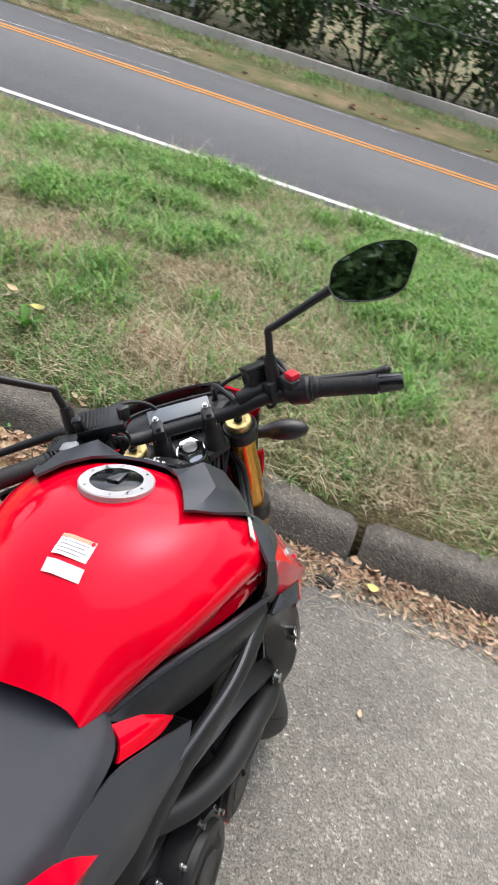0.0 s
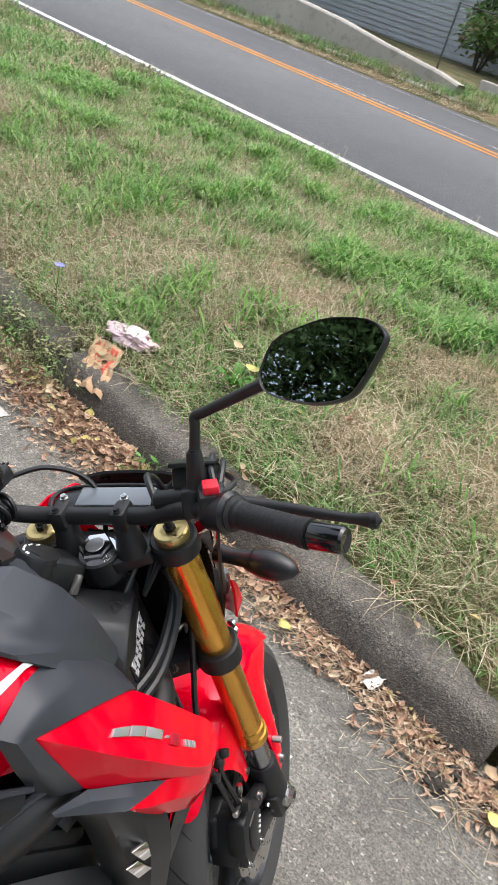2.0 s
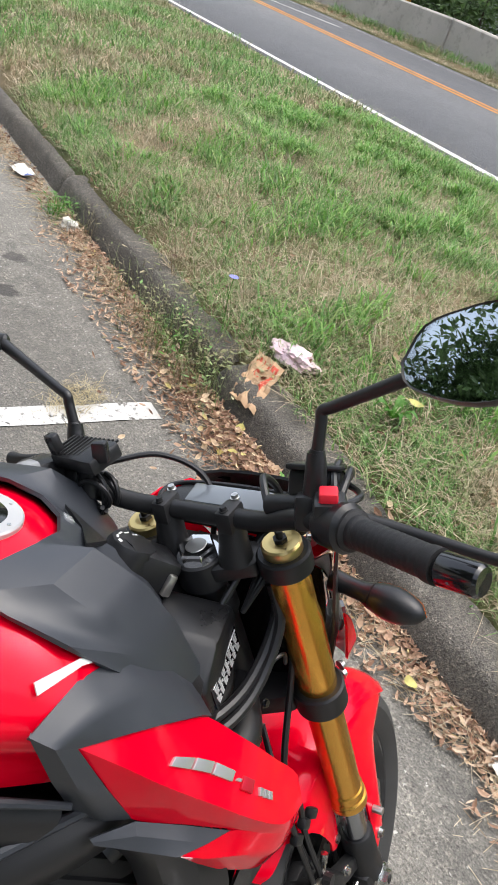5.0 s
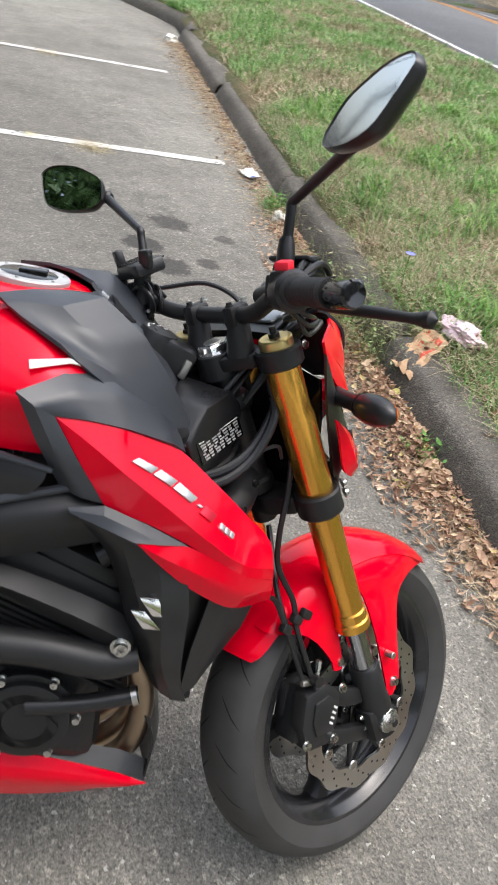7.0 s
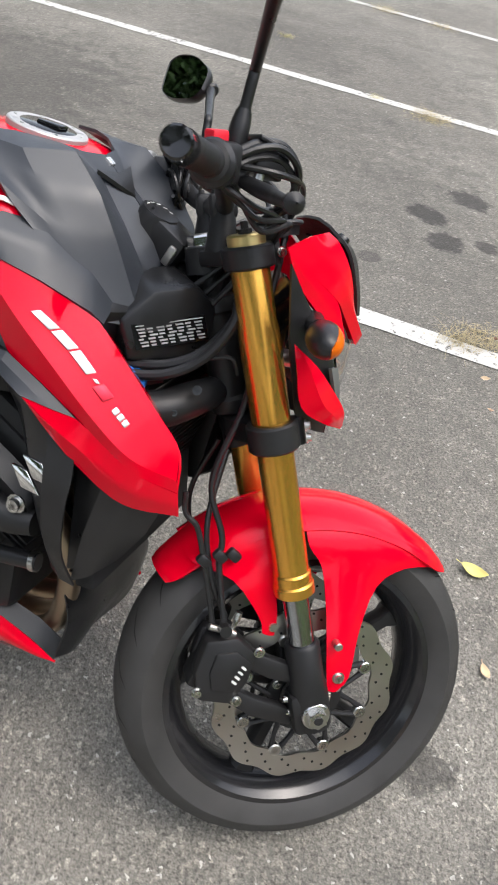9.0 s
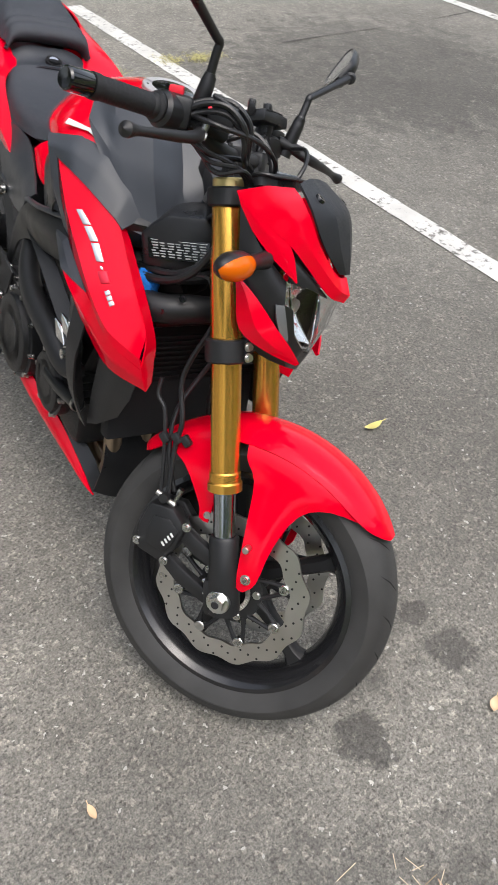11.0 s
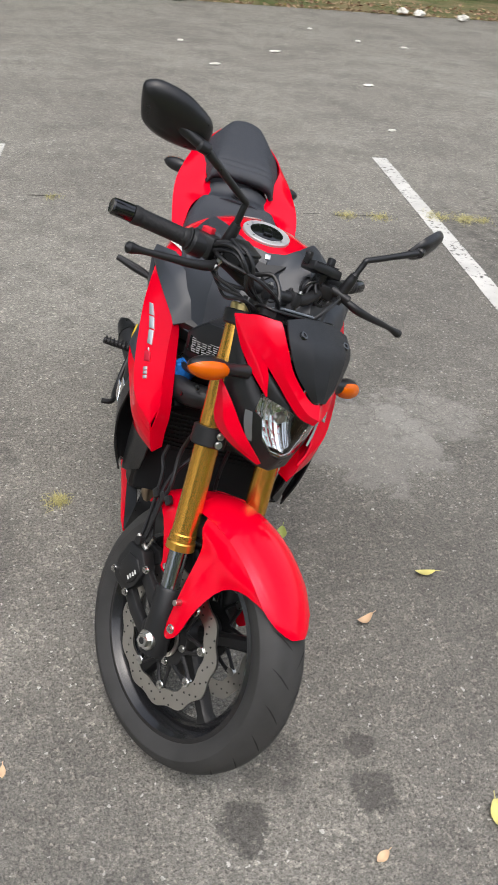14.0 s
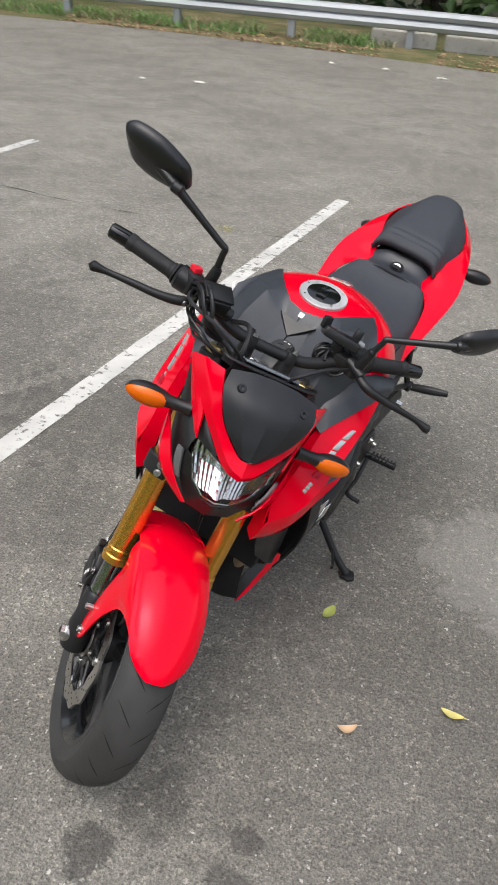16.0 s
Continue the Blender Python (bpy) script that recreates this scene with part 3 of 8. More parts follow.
blades("grass", GRASS, 42000, (-5.5, 3.6), (2.53, 4.3), (0.035, 0.085), 0.0024, (0.3, 1.4), "short green roadside grass with yellowing tips", "grass", thick)
blades("grass", FRESH, 44000, (-5.5, 3.6), (3.9, 5.9), (0.04, 0.095), 0.0027, (0.3, 1.4), "fresh green roadside grass toward the road", "grass", thick)
blades("tall_grass", LUSH, 34000, (-5.5, 3.6), (2.6, 5.8), (0.06, 0.125), 0.0046, (0.4, 1.3), "taller fresh green grass tufts on the verge", "grass", tufty)
blades("grass", GRASS, 30000, (-16, -5.5), (2.53, 5.85), (0.05, 0.12), 0.005, (0.2, 1.2), "green roadside grass along the kerb", "grass", thick)
blades("grass", GRASS, 9000, (-34, -16), (2.5, 5.85), (0.08, 0.17), 0.013, (0.2, 0.9), "green roadside grass farther along", "grass", thick)
blades("dry_grass", STRAW, 46000, (-5.5, 3.6), (2.5, 5.92), (0.05, 0.15), 0.0013, (0.7, 1.7), "dry straw thatch lying among the grass", "grass", thin, 0.65)
blades("dry_stalks", STRAW, 9000, (-5.5, 3.6), (2.53, 5.85), (0.1, 0.22), 0.0011, (0.3, 1.2), "thin dry grass stalks standing on the verge", "grass", None, 0.15)
blades("grass", GRASS, 9000, (-5.5, 3.6), (2.44, 2.8), (0.03, 0.09), 0.0022, (0.4, 1.5), "short grass creeping over the back of the kerb", "grass")
blades("dry_grass", STRAW, 9000, (-5.5, 3.6), (2.47, 2.85), (0.04, 0.13), 0.0012, (0.7, 1.7), "dry straw matted behind the kerb", "grass", None, 0.6)
blades("grass", GRASS, 14000, (3.6, 14), (2.53, 5.85), (0.05, 0.12), 0.006, (0.2, 1.2), "green roadside grass along the kerb", "grass", thick)
blades("dry_grass", STRAW, 9000, (-24, -4), (12.2, 12.98), (0.06, 0.16), 0.004, (0.7, 1.6), "dry straw and litter along the foot of the wall", "grass", None, 0.6)
blades("grass", GRASS, 2200, (-16.5, -6), (12.6, 12.98), (0.08, 0.2), 0.006, (0.3, 1.2), "patchy weeds along the foot of the wall", "grass", thick)
blades("dry_grass", STRAW, 14000, (-16, -5.5), (2.5, 5.9), (0.06, 0.16), 0.003, (0.7, 1.5), "dry straw thatch lying among the grass", "grass", thin, 0.5)


def leaf_shape(length, width, curl, n=4):
    """Outline of one leaf in two halves, folded and curled."""
    pts = []
    for i in range(n + 1):
        u = i / n
        wv = width * math.sin(math.pi * min(1, u * 0.92 + 0.06)) ** 0.8
        zc = curl * (u - 0.5) ** 2 * 4 * length * 0.3
        pts.append(((u - 0.5) * length, wv, zc))
    return pts


def swept(p):
    """The stretch of the lot before the front wheel that lies bare of litter."""
    return -0.5 < p.x < 0.42 and p.y < 2.15


def leaves(name, n, spread, size, material, label, z0=0.004, curl=(0.2, 1.2)):
    verts, faces = [], []
    for _ in range(n):
        s, w, z = spread()
        p = at(s, w, z + z0)
        if swept(p):
            continue
        L = rng.uniform(*size)
        m = np.array(Euler((rng.normal(0, 0.35), rng.normal(0, 0.35), rng.uniform(0, 6.28))).to_matrix())
        pts = leaf_shape(L, L * rng.uniform(0.1, 0.42), rng.uniform(*curl), 3)
        b = len(verts)
        for x, wv, zc in pts:
            for q in ((x, -wv, zc + wv * 0.5), (x, 0, zc), (x, wv, zc + wv * 0.5)):
                verts.append(np.array(p) + m @ np.array(q) + (0, 0, L * 0.12))
        for i in range(3):
            k = b + i * 3
            faces += [(k, k + 1, k + 4, k + 3), (k + 1, k + 2, k + 5, k + 4)]
    ob = from_arrays(name, verts, faces, material)
    return tagged(ob, label, "leaf litter", kind="stuff")


def gutter():
    s = rng.uniform(-9, 3.2)
    spreadw = 0.085 + 0.06 * noise.noise(V((s * 0.8, 0, 0)))
    w = 2.29 - min(0.13 if s > -0.7 else 0.4, abs(rng.normal(0, spreadw * (0.7 if s > -0.7 else 1.0))))
    return s, w, rng.uniform(0, 0.03) * max(0, 1 - (2.29 - w) * 4)


def heap():
    s, w = rng.normal(-1.3, 0.42), 2.27 - abs(rng.normal(0, 0.125))
    return s, w, rng.uniform(0, 0.05)


def on_verge():
    s, w = rng.uniform(-5, 4), 2.4 + abs(rng.normal(0, 0.6))
    return s, w, verge_z(w) + rng.uniform(0.0, 0.05)


leaves("leaf_litter", 4200, gutter, (0.008, 0.03), LITTER, "dead brown and yellow leaves in the gutter along the kerb")
leaves("leaf_litter", 1500, heap, (0.01, 0.038), LITTER, "heap of dead leaves against the kerb")
leaves("leaf_litter", 260, on_verge, (0.02, 0.045), LITTER, "scattered fallen leaves on the grass")


SLIM = leafy("slim_dead_leaves", [(0.0, (0.2, 0.11, 0.07)), (0.3, (0.42, 0.25, 0.16)), (0.65, (0.58, 0.4, 0.28)), (1.0, (0.72, 0.56, 0.4))], 0.7, None, 0.15)


def slim_leaves(n, s_rng, reach, label):
    """Narrow dead leaves, thickest against the kerb."""
    verts, faces = [], []
    for _ in range(n):
        s = rng.uniform(*s_rng)
        w = 2.29 - min(reach * 2.2, abs(rng.normal(0, reach * (1 + 0.5 * noise.noise(V((s * 1.7, 2, 0)))))))
        p = at(s, w, 0.006 + rng.uniform(0, 0.022) * max(0, 1 - (2.29 - w) * 5))
        if swept(p):
            continue
        L = rng.uniform(0.018, 0.042)
        m = np.array(Euler((rng.normal(0, 0.3), rng.normal(0, 0.3), rng.uniform(0, 6.28))).to_matrix())
        b = len(verts)
        for x, wv, zc in leaf_shape(L, L * rng.uniform(0.09, 0.2), rng.uniform(0.1, 0.9), 3):
            for q in ((x, -wv, zc + wv * 0.4), (x, 0, zc), (x, wv, zc + wv * 0.4)):
                verts.append(np.array(p) + m @ np.array(q) + (0, 0, L * 0.1))
        for i in range(3):
            k = b + i * 3
            faces += [(k, k + 1, k + 4, k + 3), (k + 1, k + 2, k + 5, k + 4)]
    return tagged(from_arrays("leaf_litter", verts, faces, SLIM), label, "leaf litter", kind="stuff")


slim_leaves(2500, (-0.7, 2.4), 0.085, "narrow dead brown leaves strewn in the gutter")
slim_leaves(2600, (-3.4, -0.7), 0.13, "narrow dead brown leaves heaped along the kerb")


def needles(n, label):
    verts, faces = [], []
    for _ in range(n):
        s = rng.uniform(-9, 3)
        w = 2.28 - abs(rng.normal(0, 0.10))
        o = np.array(at(s, w, rng.uniform(0.004, 0.03)))
        if swept(V(o)):
            continue
        a = rng.normal(0.2, 0.9)
        d = np.array((math.cos(a), math.sin(a), rng.normal(0, 0.06))) * rng.uniform(0.025, 0.11)
        e = np.array((-d[1], d[0], 0))
        e = e / np.linalg.norm(e) * 0.0008
        b = len(verts)
        verts += [o - d / 2 - e, o - d / 2 + e, o + d / 2 + e, o + d / 2 - e, o + (0, 0, 0.002)]
        faces += [(b, b + 1, b + 4), (b + 1, b + 2, b + 4), (b + 2, b + 3, b + 4), (b + 3, b, b + 4)]
    return tagged(from_arrays("dry_needles", verts, faces, STRAW), label, "plant litter", kind="stuff")


needles(7500, "dry stalks and needles strewn along the gutter")

# ---- the motorcycle ----
# Its own axes: x ahead from the rear axle, y to its left, z up, wheels on z = 0.
HEADING, TILT_LEFT, STEER = 71.71, 13.34, 35.5
bike = new("motorcycle")
bike.matrix_world = Matrix.Translation((-0.0403, 0.068, -0.004)) @ Matrix.Rotation(radians(HEADING), 4, "Z") @ Matrix.Rotation(-radians(TILT_LEFT), 4, "X")
tagged(bike, "red and black naked motorcycle leaning on its side stand", "motorcycle")
RAKE = radians(25.2)
SA, PF = V((-math.sin(RAKE), 0, math.cos(RAKE))), V((math.cos(RAKE), 0, math.sin(RAKE)))
FRONT = V((1.455, 0, 0.30))
HEAD = FRONT - 0.034 * PF
STEERED = Matrix.Translation(HEAD) @ Matrix.Rotation(radians(STEER), 4, SA) @ Matrix.Translation(-HEAD)


def front(name, bm, material, parent=None, label="", sharp=35):
    """A part that turns with the handlebar."""
    return part(name, turned(bm, STEERED), material, parent or bike, label, sharp)


def body(name, bm, material, parent=None, label="", sharp=35):
    return part(name, bm, material, parent or bike, label, sharp)


def both(maker, name, build, material, parent=None, label="", sharp=35):
    """One part on each side."""
    return [maker(name, build(), material, parent, label, sharp), maker(name, mirrored(build()), material, parent, label, sharp)]


def fork(L, y, q=0.0):
    return FRONT + L * SA + q * PF + V((0, y, 0))


def bolt_bm(p, d, r=0.007, h=0.008):
    """A flanged cap bolt with a socket."""
    p, d = V(p), V(d).normalized()
    return tube([p, p + d * h * 0.25, p + d * h * 0.25, p + d * h, p + d * h, p + d * h * 0.5], [r * 1.35, r * 1.35, r, r * 0.92, r * 0.5, r * 0.45], 12)


# wheels
def tyre_bm(c, R, rim, half, n=72):
    side = [(rim - 0.004, half * 0.74), (rim + 0.018, half * 0.94), (rim + (R - rim) * 0.5, half * 1.02), (R - (R - rim) * 0.22, half * 0.86),
            (R - (R - rim) * 0.07, half * 0.55), (R - 0.001, half * 0.22), (R, 0)]
    prof = side + [(r, -y) for r, y in side[-2::-1]] + [(rim - 0.012, -half * 0.6), (rim - 0.012, half * 0.6)]
    return lathe(prof, n, c)


def rim_bm(c, rim, half):
    return lathe([(rim + 0.004, half), (rim - 0.006, half * 1.03), (rim - 0.012, half * 0.9), (rim - 0.028, half * 0.55), (rim - 0.034, 0.0),
                  (rim - 0.028, -half * 0.55), (rim - 0.012, -half * 0.9), (rim - 0.006, -half * 1.03), (rim + 0.004, -half), (rim - 0.006, -half * 0.8),
                  (rim - 0.016, 0), (rim - 0.006, half * 0.8)], 64, c)


def spoke_bm(c, a, r0, r1, wide, deep):
    def sec(r, w, d):
        return [V((r, y, z)) for y, z in ((-d, -w * 0.6), (-d * 0.5, -w), (d * 0.5, -w), (d, -w * 0.6), (d, w * 0.6), (d * 0.5, w), (-d * 0.5, w), (-d, w * 0.6))]
    rows = [sec(r0, wide, deep), sec(r0 + (r1 - r0) * 0.4, wide * 0.62, deep * 0.8), sec(r1 - 0.02, wide * 0.7, deep * 0.75), sec(r1, wide * 1.25, deep * 0.9)]
    return turned(grid(rows, closed=True), Matrix.Translation(c) @ Matrix.Rotation(a, 4, "Y"))


def disc_bm(c, y, R, r, waves=12, n=144, t=0.0025):
    bm = bmesh.new()
    rings = []
    for i in range(n):
        a = 2 * math.pi * i / n
        ro = R - 0.004 + 0.004 * math.cos(waves * a)
        ri = r + 0.003 * math.cos(waves * a)
        rings.append([bm.verts.new(V(c) + V((q * math.cos(a), y + s, q * math.sin(a)))) for q, s in ((ro, t), (ro, -t), (ri, -t), (ri, t))])
    for i in range(n):
        a, b = rings[i], rings[(i + 1) % n]
        for k in range(4):
            bm.faces.new([a[k], a[(k + 1) % 4], b[(k + 1) % 4], b[k]])
    bmesh.ops.recalc_face_normals(bm, faces=bm.faces)
    return bm


def around(c, r, a, y=0.0):
    return V(c) + V((r * math.cos(a), y, r * math.sin(a)))


fw = front("front_wheel", rim_bm(FRONT, 0.224, 0.05), RIM, None, "black cast front wheel")
front("tyre", tyre_bm(FRONT, 0.30, 0.224, 0.061), RUBBER, fw, "worn black front tyre")
# shade inside the tread grooves, put into the colour of flat strips
TREAD = plain("groove_shade", (0.012, 0.012, 0.012), 0.9)


def sipe(deg, sgn):
    """One slanted dark strip over the shoulder of the front tyre, standing for a groove."""
    rows = []
    for i in range(9):
        u = i / 8
        a, y = radians(deg + 9 * u), sgn * (0.008 + 0.042 * u)
        r = float(np.interp(abs(y), [0, 0.0134, 0.0336, 0.0525, 0.0622], [0.30, 0.299, 0.2947, 0.2833, 0.262])) + 0.0006
        w = 0.0022 * math.sin(math.pi * (0.08 + 0.88 * u)) / r
        rows.append([FRONT + V((r * math.cos(a - w), y, r * math.sin(a - w))), FRONT + V((r * math.cos(a + w), y, r * math.sin(a + w)))])
    return grid(rows)


for deg in range(0, 360, 15):
    for sgn in (-1, 1):
        front("tread_groove", sipe(deg + (0 if sgn < 0 else 7.5), sgn), TREAD, fw)
for k in range(5):
    front("spoke", spoke_bm(FRONT, 0.5 + k * 2 * math.pi / 5, 0.03, 0.197, 0.022, 0.022), BLACK_MT, fw)
front("hub", lathe([(0.045, 0.055), (0.05, 0.04), (0.04, 0.0), (0.05, -0.04), (0.045, -0.055), (0.012, -0.06), (0.012, 0.06)], 32, FRONT), BLACK_MT, fw)
for side, y in ((-1, -0.068), (1, 0.068)):
    disc = front("brake_disc", disc_bm(FRONT, y, 0.156, 0.115), STEEL, None, "drilled wavy steel brake disc")
    holes = []
    for k in range(60):
        a = 2 * math.pi * k / 60
        r = (0.124, 0.134, 0.145)[k % 3]
        p = around(FRONT, r, a, y)
        holes.append(rod(p - V((0, 0.0032, 0)), p + V((0, 0.0032, 0)), 0.0023, n=8))
    front("drill_holes", join(*holes), BLACK_MT, disc)
    front("disc_carrier", lathe([(0.064, y + 0.004), (0.064, y - 0.004), (0.04, y - 0.004), (0.04, y + 0.004)], 32, FRONT), BLACK_MT, disc)
    for k in range(8):
        a = k * math.pi / 4 - radians(10)
        for turn in (-0.16, 0.16):
            front("carrier_arm", tube([around(FRONT, 0.060, a + turn * 1.9, y), around(FRONT, 0.084, a + turn, y), around(FRONT, 0.108, a + turn * 0.35, y)], [0.0055, 0.004, 0.0055], 8), BLACK_MT, disc)
    for k in range(8):
        p = around(FRONT, 0.108, k * math.pi / 4 - radians(10), y)
        d = V((0, side, 0))
        rivet = front("rivet", tube([p - d * 0.005, p + d * 0.005, p + d * 0.0065, p + d * 0.0065, p + d * 0.001], [0.0105, 0.0105, 0.009, 0.0055, 0.005], 16), BOLT, disc)
    for k in range(5):
        p = around(FRONT, 0.054, k * 2 * math.pi / 5 + 0.4, y + side * 0.004)
        front("bolt", bolt_bm(p, (0, side, 0), 0.006, 0.006), BOLT, disc)
ring = [lathe([(0.043, -0.078), (0.034, -0.078), (0.034, -0.075), (0.043, -0.075)], 48, FRONT)]
for k in range(48):
    p = around(FRONT, 0.0385, 2 * math.pi * k / 48, -0.079)
    ring.append(block(p, (0.007, 0.002, 0.002), 0, (0, -math.degrees(2 * math.pi * k / 48), 0)))
front("sensor_ring", join(*ring), STEEL, fw)

# fork
for y in (-0.1015, 0.1015):
    sd = -1 if y < 0 else 1
    leg = front("fork_leg", tube([fork(L, y) for L in (0.205, 0.207, 0.222, 0.225, 0.24, 0.243, 0.46, 0.47, 0.60, 0.62, 0.714, 0.72)],
                                 [0.026, 0.031, 0.031, 0.0285, 0.0285, 0.0262, 0.0262, 0.0275, 0.0285, 0.0262, 0.0262, 0.024], 28), GOLD, None, "gold anodised upside-down fork tube")
    front("slider", tube([fork(0.05, y), fork(0.215, y)], 0.0205, 24), SLIDER, leg, "chromed fork slider")
    lug = tube([fork(-0.035, y), fork(-0.03, y), fork(0.03, y), fork(0.055, y), fork(0.115, y), fork(0.12, y)], [0.02, 0.03, 0.031, 0.028, 0.0275, 0.024], 20)
    clamp = block(fork(0.0, y, -0.005), (0.062, 0.045, 0.075), 0.012, (0, -25.2, 0))
    front("axle_clamp", join(lug, clamp), BLACK_MT, leg, "black cast fork foot")
    front("axle_nut", join(rod(FRONT + V((0, y - sd * 0.01, 0)), FRONT + V((0, y + sd * 0.031, 0)), 0.0225, n=24, edge=0.002),
                           tube([FRONT + V((0, y + sd * 0.03, 0)), FRONT + V((0, y + sd * 0.041, 0))], 0.0155, 6),), BOLT, leg)
    front("axle_end", rod(FRONT + V((0, y + sd * 0.036, 0)), FRONT + V((0, y + sd * 0.0425, 0)), 0.0075, n=16, edge=0.001), BLACK_MT, leg)
    front("fork_cap", tube([fork(0.714, y), fork(0.7275, y), fork(0.730, y), fork(0.730, y), fork(0.727, y)], [0.0255, 0.0255, 0.023, 0.015, 0.013], 28), GOLD_CAP, leg, "pale gold fork cap")
    front("adjuster", join(tube([fork(0.722, y), fork(0.736, y)], 0.009, 6), rod(fork(0.735, y), fork(0.746, y), 0.005, n=12, edge=0.001)), BLACK_MT, leg)
    for q in (-0.012, 0.012):
        front("bolt", bolt_bm(fork(0.012 + q, y, -0.036), -PF, 0.005, 0.006), BOLT, leg)


def yoke(L0, L1, r, half, depth):
    """A fork clamp: plate with a ring round each tube."""
    bits = []
    for y in (-0.1015, 0.1015):
        bits.append(tube([fork(L0, y), fork(L0 + 0.003, y), fork(L1 - 0.003, y), fork(L1, y)], [r - 0.003, r, r, r - 0.003], 28))
        bits.append(tube([fork(L0, y, r + 0.0), fork(L1, y, r + 0.0)], 0.009, 12))
    pts = [(-0.03, -0.075), (-0.052, -0.03), (-0.052, 0.03), (-0.03, 0.075), (0.012, 0.08), (depth, 0.03), (depth, -0.03), (0.012, -0.08)]
    bits.append(slab([fork(L0 + 0.004, y, q) for q, y in pts], SA * (L1 - L0 - 0.008), 0.004))
    return join(*bits)


front("upper_yoke", yoke(0.686, 0.716, 0.0345, 0, 0.012), BLACK_MT, None, "black top fork clamp")
front("lower_yoke", yoke(0.435, 0.475, 0.037, 0, 0.014), BLACK_MT, None, "black lower fork clamp")
for y in (-0.1015, 0.1015):
    for L in (0.446, 0.464):
        front("bolt", bolt_bm(fork(L, y * 1.13, 0.044), PF + V((0, y * 4, 0)), 0.006, 0.007), BOLT, None)
    front("bolt", bolt_bm(fork(0.701, y * 1.1, 0.042), V((0.3, y * 10, 0)), 0.0055, 0.006), BOLT, None)
front("steering_stem", tube([HEAD + SA * 0.42, HEAD + SA * 0.69], 0.020, 24), BLACK_MT)
front("stem_washer", tube([HEAD + SA * 0.68, HEAD + SA * 0.716, HEAD + SA * 0.718], [0.034, 0.031, 0.028], 28), BLACK_MT)
nut = front("stem_nut", join(tube([HEAD + SA * 0.717, HEAD + SA * 0.729, HEAD + SA * 0.7315], [0.0255, 0.0255, 0.023], 6), tube([HEAD + SA * 0.716, HEAD + SA * 0.719], 0.028, 24)), CHROME, None, "chromed hexagonal stem nut")
front("nut_plug", rod(HEAD + SA * 0.729, HEAD + SA * 0.7325, 0.014, n=20, edge=0.001), STEEL, nut)

# handlebar and controls
BAR = [(1.0, -0.345, 1.009), (1.04, -0.26, 1.016), (1.067, -0.205, 1.016), (1.088, -0.15, 1.008), (1.108, -0.1, 0.993), (1.118, -0.05, 0.988), (1.118, 0.05, 0.988),
       (1.108, 0.1, 0.993), (1.088, 0.15, 1.008), (1.067, 0.205, 1.016), (1.04, 0.26, 1.02), (1.012, 0.345, 1.024)]
hb = front("handlebar", tube(BAR, 0.0125, 14, 60), BLACK_MT, None, "black tapered handlebar")
for y in (-0.047, 0.047):
    riser = front("bar_clamp", join(tube([V((1.132, y, 0.93)), V((1.126, y, 0.955)), V((1.119, y, 0.988))], [0.023, 0.019, 0.016], 20), block((1.118, y, 0.988), (0.038, 0.024, 0.034), 0.007, (0, -20, 0))), BLACK_MT)
    for q in (-0.014, 0.014):
        front("bolt", bolt_bm(V((1.116 + q * 0.94, y, 1.0045 + q * 0.34)), (-0.34, 0, 0.94), 0.0045, 0.006), BOLT if q > 0 else BLACK_MT, riser)


def grip_bm(a, b, r=0.0165, n=22):
    """A rubber grip with raised wavy ribs and a flange."""
    a, b = V(a), V(b)
    pts, rs = [], []
    for i in range(41):
        u = i / 40
        pts.append(a.lerp(b, u))
        k = 0.0 if 0.12 < u < 0.9 else 0.0015
        rs.append(r + k + 0.0005 * math.sin(u * 95) * (0.1 < u < 0.92))
    rs[0], rs[1] = r + 0.006, r + 0.006
    return tube(pts, rs, n)


for sgn, inner, outer, tip in ((-1, (1.053, -0.232, 1.016), (1.006, -0.336, 1.0095), (0.994, -0.378, 1.007)), (1, (1.053, 0.232, 1.018), (1.018, 0.336, 1.024), (1.006, 0.38, 1.026))):
    front("grip", grip_bm(inner, outer), GRIP, hb, "black rubber grip")
    d = (V(tip) - V(outer)).normalized()
    front("bar_end", tube([V(outer) + d * 0.001, V(outer) + d * 0.004, V(tip) - d * 0.003, V(tip), V(tip) - d * 0.002], [0.0155, 0.017, 0.016, 0.0135, 0.005], 20), BLACK_GL, hb)

# right controls: throttle housing, kill switch, brake master cylinder and lever
sw = front("throttle_housing", join(tube([V((1.07, -0.196, 1.016)), V((1.066, -0.2, 1.016)), V((1.056, -0.226, 1.016)), V((1.054, -0.231, 1.016))], [0.02, 0.025, 0.027, 0.022], 20),
                                    block((1.068, -0.2, 1.022), (0.045, 0.036, 0.046), 0.008, (0, -10, 25))), BLACK_PL)
front("kill_switch", block((1.058, -0.203, 1.047), (0.022, 0.02, 0.014), 0.003, (0, -15, 25)), RED_DULL, sw, "red engine stop switch")
mc = front("brake_master_cylinder", join(rod((1.108, -0.105, 1.013), (1.095, -0.19, 1.026), 0.0135, n=16, edge=0.003), block((1.082, -0.165, 1.02), (0.03, 0.022, 0.04), 0.006, (0, 0, 20))), BLACK_MT)
front("reservoir", block((1.126, -0.158, 1.042), (0.042, 0.06, 0.032), 0.006, (0, 8, 14)), BLACK_PL, mc, "black brake fluid reservoir")
front("reservoir_lid", block((1.123, -0.158, 1.061), (0.045, 0.063, 0.007), 0.003, (0, 8, 14)), BLACK_PL, mc)
